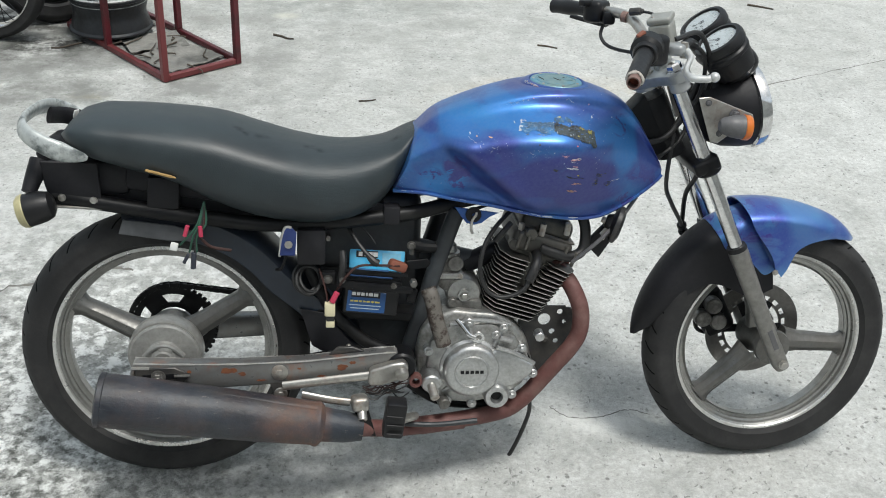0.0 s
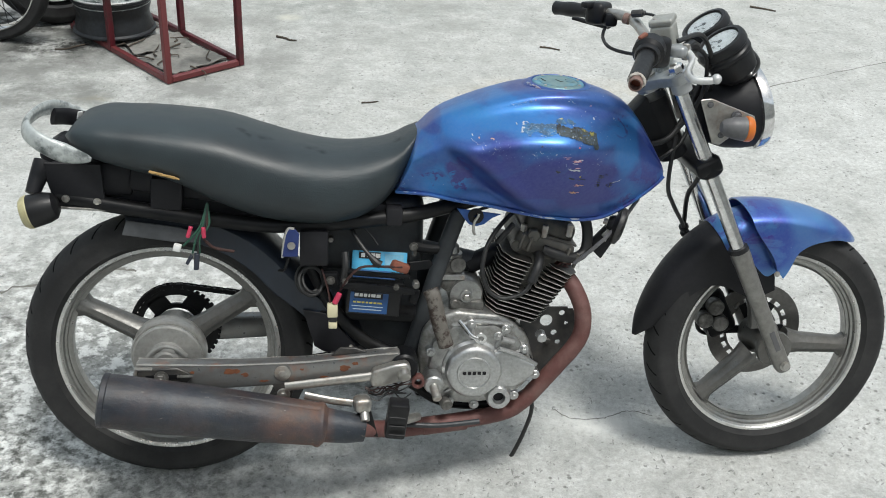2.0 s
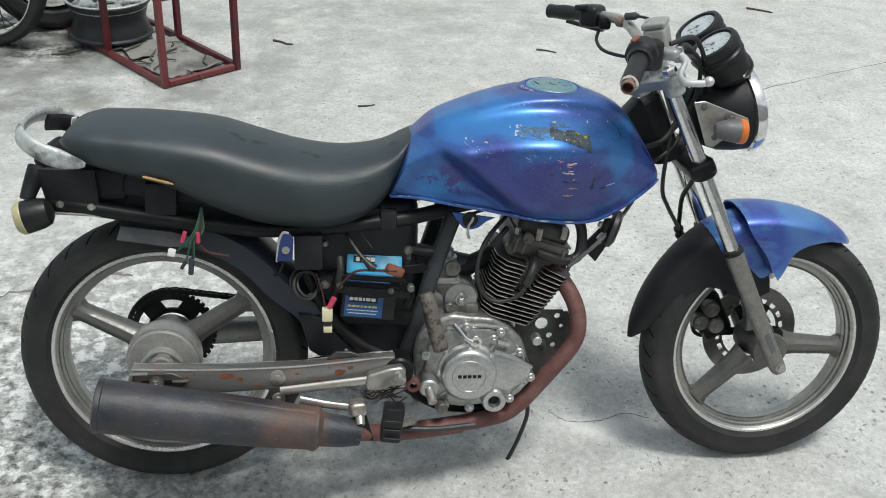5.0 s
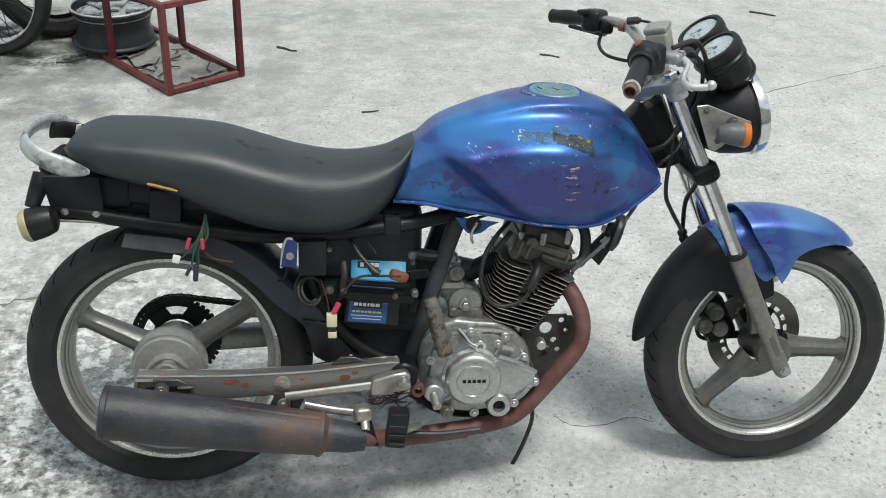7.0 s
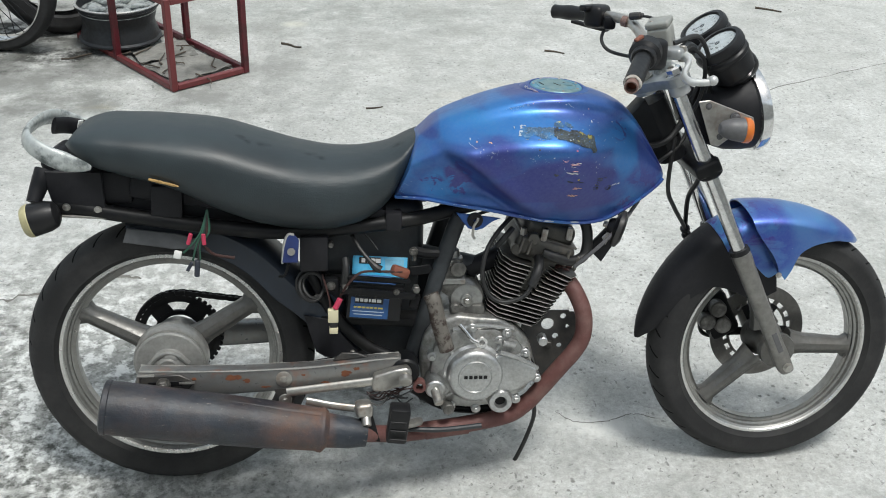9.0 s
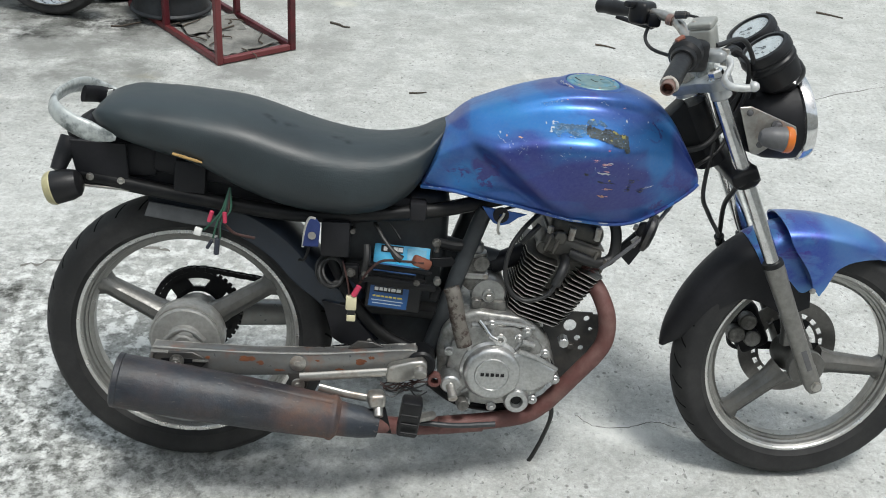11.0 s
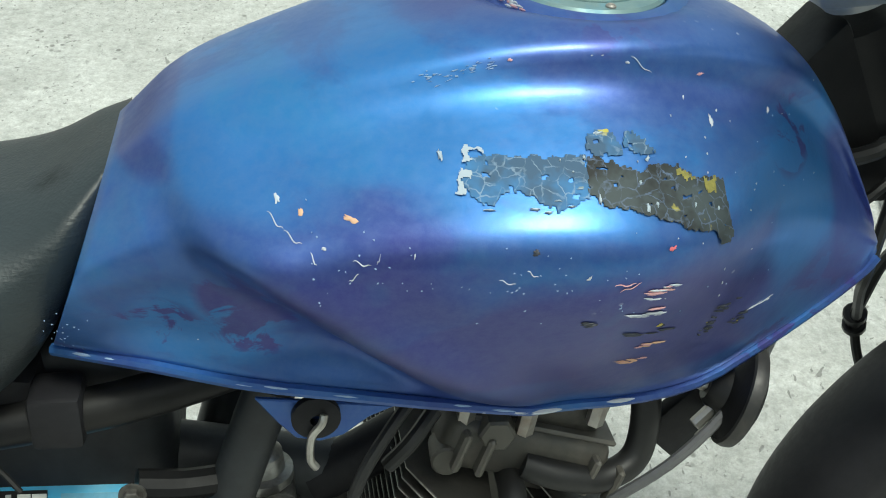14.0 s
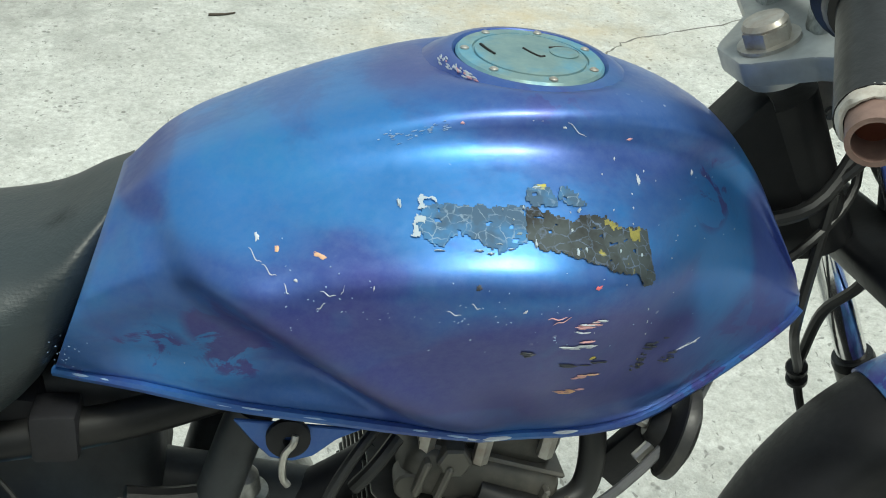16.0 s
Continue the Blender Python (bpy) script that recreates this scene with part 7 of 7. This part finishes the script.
def holed_plate(outline, holes, y, th, step=0.004):
    """A plate of small cells with round openings left out."""
    def inside(px, pz):
        k, hit = len(outline), False
        for i in range(k):
            (x0, z0), (x1, z1) = outline[i], outline[(i + 1) % k]
            if (z0 > pz) != (z1 > pz) and px < (x1 - x0) * (pz - z0) / (z1 - z0) + x0:
                hit = not hit
        return hit
    bm = bmesh.new()
    grid = {}
    xs, zs = [p[0] for p in outline], [p[1] for p in outline]

    def vert(i, j):
        if (i, j) not in grid:
            p = Vector((min(xs) + i * step, y, min(zs) + j * step))
            for hx, hz, r in holes:
                d = Vector((p.x - hx, 0, p.z - hz))
                if abs(d.length - r) < 0.55 * step and d.length > 0:
                    p = Vector((hx, y, hz)) + d.normalized() * r
            grid[i, j] = bm.verts.new(p)
        return grid[i, j]
    for i in range(int((max(xs) - min(xs)) / step) + 1):
        for j in range(int((max(zs) - min(zs)) / step) + 1):
            cx, cz = min(xs) + (i + 0.5) * step, min(zs) + (j + 0.5) * step
            if inside(cx, cz) and all(math.hypot(cx - hx, cz - hz) > r for hx, hz, r in holes):
                bm.faces.new((vert(i, j), vert(i + 1, j), vert(i + 1, j + 1), vert(i, j + 1)))
    g = bmesh.ops.extrude_face_region(bm, geom=bm.faces[:])
    bmesh.ops.translate(bm, verts=[v for v in g["geom"] if isinstance(v, bmesh.types.BMVert)], vec=(0, th, 0))
    return bm


part("engine_mount_plate", holed_plate(mp, ((0.817, 0.382, 0.014), (0.851, 0.400, 0.0065), (0.836, 0.353, 0.007), (0.862, 0.376, 0.005), (0.846, 0.330, 0.006), (0.800, 0.346, 0.005)), -0.055, 0.004), MOUNT, bike, "dark holed engine mounting plate")
part("mount_bolt", bolt(0.822, -0.056, 0.335, 0.007, 0.008), GRIMY, bike)
part("case_sensor", rod((0.795, -0.10, 0.372), (0.795, -0.125, 0.370), 0.011, 8), CASE, bike)
hm2 = along((0.952, -0.085, 0.612), (1.042, -0.115, 0.586)) @ Matrix.Scale(0.90, 4)
hn = part("horn", lathe([(0, -0.030), (0.014, -0.030), (0.018, -0.026), (0.022, -0.016), (0.034, -0.012), (0.043, -0.006), (0.043, 0.004), (0.030, 0.010), (0, 0.012)], hm2, 40), SATIN, bike, "black round horn with a dull steel rim")
part("horn_rim", lathe([(0.0415, -0.008), (0.0445, -0.007), (0.0455, -0.002), (0.0445, 0.003), (0.0415, 0.004)], hm2, 48, True), MOUNT, hn, "dull steel rim")
part("horn_nut", lathe([(0, -0.040), (0.007, -0.040), (0.008, -0.036), (0.008, -0.029), (0, -0.029)], hm2, 6), STEEL, hn)
part("horn_terminal", rod((0.930, -0.088, 0.604), (0.916, -0.092, 0.592), 0.005, 8), STEEL, hn)
for k in (0, 1):
    part("horn_tab", block((0.005, 0.002, 0.016), at(0.924 + 0.016 * k, -0.092, 0.588 - 0.004 * k, pose(0, 0, 0, 0, 30, 0)), 0.0006, 1), STEEL, hn)
part("horn_stay", tube([(0.955, -0.07, 0.63), (0.96, -0.04, 0.66), (0.97, -0.02, 0.69)], 0.006, 8, flat=0.4), BLACK, hn)
part("regulator", plate([(0.892, 0.560), (0.925, 0.528), (0.962, 0.590), (0.935, 0.608)], -0.06, -0.045, 0.003), MATT, bike)
part("drain_hose", tube([(0.795, -0.05, 0.20), (0.803, -0.04, 0.15), (0.792, -0.02, 0.08), (0.775, -0.005, 0.02), (0.768, 0.0, 0.004)], 0.005, 8), WIRE, bike, "thin black hose hanging to the ground")
part("side_stand", tube([(0.60, 0.11, 0.22), (0.585, 0.18, 0.13), (0.57, 0.245, 0.046)], 0.011, 12), BLACK, bike)
part("stand_foot", block((0.06, 0.035, 0.008), at(0.57, 0.25, 0.045, pose(0, 0, 0, 9.4, 0, 0)), 0.003), BLACK, bike)
part("lower_frame", tube([(0.52, -0.07, 0.24), (0.60, -0.075, 0.195), (0.74, -0.07, 0.190), (0.83, -0.055, 0.24)], 0.012, 12), BLACK, bike)

# ---- things behind ----
def bar(a, b, w, mt, name, parent):
    """A square tube from a to b."""
    a, b = Vector(a), Vector(b)
    h = (b - a).length
    return part(name, block((w, w, h), along(a, b) @ Matrix.Translation((0, 0, h / 2)), 0.003, 1), mt, parent)


rack = new("metal_stand")
rack.matrix_world = pose(-0.309, 2.297, 0, 0, 0, 37.8)
tagged(rack, "red painted square-tube stand on the concrete", "metal stand")
RW, RL, RH, PW, RM = 0.378, 0.88, 0.39, 0.027, 0.485
h = PW / 2
for x in (h, RW - h):
    for y in (h, RM):
        bar((x, y, 0.003), (x, y, RH), PW, RED, "post", rack)
    bar((x, PW + 0.001, h + 0.003), (x, RL - PW - 0.001, h + 0.003), PW - 0.002, RED, "rail", rack)
    bar((x, PW + 0.001, RH - h), (x, RL - PW - 0.001, RH - h), PW - 0.002, RED, "rail", rack)
for y in (h, RL - h):
    bar((PW + 0.001, y, h + 0.003), (RW - PW - 0.001, y, h + 0.003), PW - 0.002, RED, "rail", rack)
    bar((PW + 0.001, y, RH - h), (RW - PW - 0.001, y, RH - h), PW - 0.002, RED, "rail", rack)
# cardboard and dry litter inside the stand
rng = random.Random(12)
for k, (x, y, sx, sy, a) in enumerate(((0.19, 0.20, 0.28, 0.26, 8), (0.20, 0.42, 0.26, 0.20, -14), (0.18, 0.75, 0.30, 0.26, 5))):
    bm = bmesh.new()
    bmesh.ops.create_grid(bm, x_segments=10, y_segments=10, size=0.5)
    for v in bm.verts:
        v.co = Vector((v.co.x * sx, v.co.y * sy, 0.010 + 0.006 * k * 0.3 + 0.010 * noise.noise(Vector((v.co.x * 5 + k, v.co.y * 5, 0)))))
    g = bmesh.ops.extrude_face_region(bm, geom=bm.faces[:])
    bmesh.ops.translate(bm, verts=[v for v in g["geom"] if isinstance(v, bmesh.types.BMVert)], vec=(0, 0, 0.003))
    ob = part("cardboard_sheet", bm, CARD)
    ob.matrix_world = rack.matrix_world @ at(x, y, 0.004, Matrix.Rotation(radians(a), 4, "Z"))
    tagged(ob, "flattened dirty grey cardboard sheet on the concrete", "cardboard", "litter in the stand")
for k in range(14):
    x, y, a = rng.uniform(0.06, 0.34), rng.uniform(0.06, 0.52), rng.uniform(0, 6.3)
    ln = rng.uniform(0.05, 0.14)
    q = [rack.matrix_world @ Vector((x + ln * s * math.cos(a) + 0.012 * math.sin(5 * s + k), y + ln * s * math.sin(a), 0.026)) for s in (0, 0.35, 0.7, 1)]
    tagged(part("dry_twig", tube(q, lambda s: 0.004 * (1 - 0.5 * s), 6, 3), TWIG), "thin dark dry twig lying in the stand", "twig", "litter in the stand")

# a car wheel rim lying flat in the stand
rim = new("car_wheel_rim")
rim.matrix_world = at(-0.615, 2.90, 0.032, Matrix.Scale(0.93, 4))
tagged(rim, "dirty silver car wheel rim lying flat", "wheel rim")
part("barrel", lathe([(0.188, 0.0), (0.197, 0.004), (0.197, 0.012), (0.186, 0.020), (0.182, 0.05), (0.172, 0.075), (0.172, 0.10), (0.181, 0.13), (0.186, 0.158), (0.200, 0.166), (0.202, 0.176), (0.197, 0.181), (0.188, 0.178), (0.178, 0.150), (0.166, 0.10), (0.166, 0.07), (0.178, 0.02)], Matrix(), 64, True), worn("dark_dirty_rim", (0.040, 0.044, 0.050), (0.016, 0.015, 0.014), 0.45, 0.6, patch=7, amount=0.9), rim)
part("rim_lip", lathe([(0.190, 0.179), (0.200, 0.178), (0.203, 0.183), (0.196, 0.187), (0.189, 0.184)], Matrix(), 64, True), POLISHED, rim)
part("wheel_disc", lathe([(0.030, 0.150), (0.055, 0.152), (0.070, 0.138), (0.10, 0.150), (0.135, 0.156), (0.165, 0.140), (0.184, 0.150), (0.184, 0.143), (0.165, 0.131), (0.135, 0.147), (0.10, 0.141), (0.070, 0.128), (0.055, 0.143), (0.030, 0.141)], Matrix(), 64, True), SILVER, rim)
for k in range(5):
    a = 2 * math.pi * k / 5
    part("wheel_rib", block((0.10, 0.030, 0.014), at(0.115 * math.cos(a), 0.115 * math.sin(a), 0.160, Matrix.Rotation(a, 4, "Z")), 0.005), SILVER, rim)

# a spoked motorcycle wheel and a bare tyre standing behind


def spoked_wheel(m):
    w = new("spoked_wheel")
    w.matrix_world = m
    tagged(w, "black tyre on a chrome rim with wire spokes, standing upright", "motorcycle wheel")
    part("tyre", lathe(tyre_profile(0.252, 0.305, 0.042), RIGHT, 80), RUBBER, w)
    part("rim", lathe([(0.254, -0.040), (0.254, 0.040), (0.249, 0.042), (0.244, 0.028), (0.240, 0.0), (0.244, -0.028), (0.249, -0.042)], RIGHT, 80, True), CHROME, w)
    part("hub", lathe([(0, -0.05), (0.05, -0.048), (0.052, -0.04), (0.03, -0.03), (0.03, 0.03), (0.052, 0.04), (0.05, 0.048), (0, 0.05)], RIGHT, 32), GRIMY, w)
    for k in range(36):
        a = 2 * math.pi * k / 36
        b = a + (0.5 if k % 4 < 2 else -0.5)
        s = 0.04 if k % 2 else -0.04
        part("wire_spoke", tube([(0.05 * math.cos(b), s, 0.05 * math.sin(b)), (0.242 * math.cos(a), 0, 0.242 * math.sin(a))], 0.002, 6, 0), BLACK, w)
    return w


spoked_wheel(at(-1.135, 2.83, 0.305, pose(0, 0, 0, 0, 0, -14)))
ot = part("bare_tyre", lathe(tyre_profile(0.215, 0.30, 0.07), Matrix(), 64), RUBBER)
ot.matrix_world = at(-0.895, 3.10, 0.295, pose(0, 0, 0, 84, 0, 20))
tagged(ot, "worn black tyre standing upright on the concrete", "tyre")

# small litter on the concrete
for pts, r in ((((0.111, 2.895), (0.152, 2.872), (0.172, 2.849), (0.204, 2.841)), 0.006), (((1.334, 2.794), (1.377, 2.782), (1.421, 2.755)), 0.005), (((0.481, 2.118), (0.522, 2.123), (0.550, 2.134)), 0.004),
               (((2.589, 3.453), (2.65, 3.42), (2.706, 3.381)), 0.006), (((-0.842, 2.694), (-0.80, 2.70), (-0.765, 2.73), (-0.726, 2.763)), 0.005)):
    tagged(part("dry_twig", tube([(x, y, r * 0.9) for x, y in pts], lambda s, r=r: r * (1 - 0.4 * s), 7, 4), TWIG), "short dark dry twig lying on the concrete", "twig", "litter on the yard")
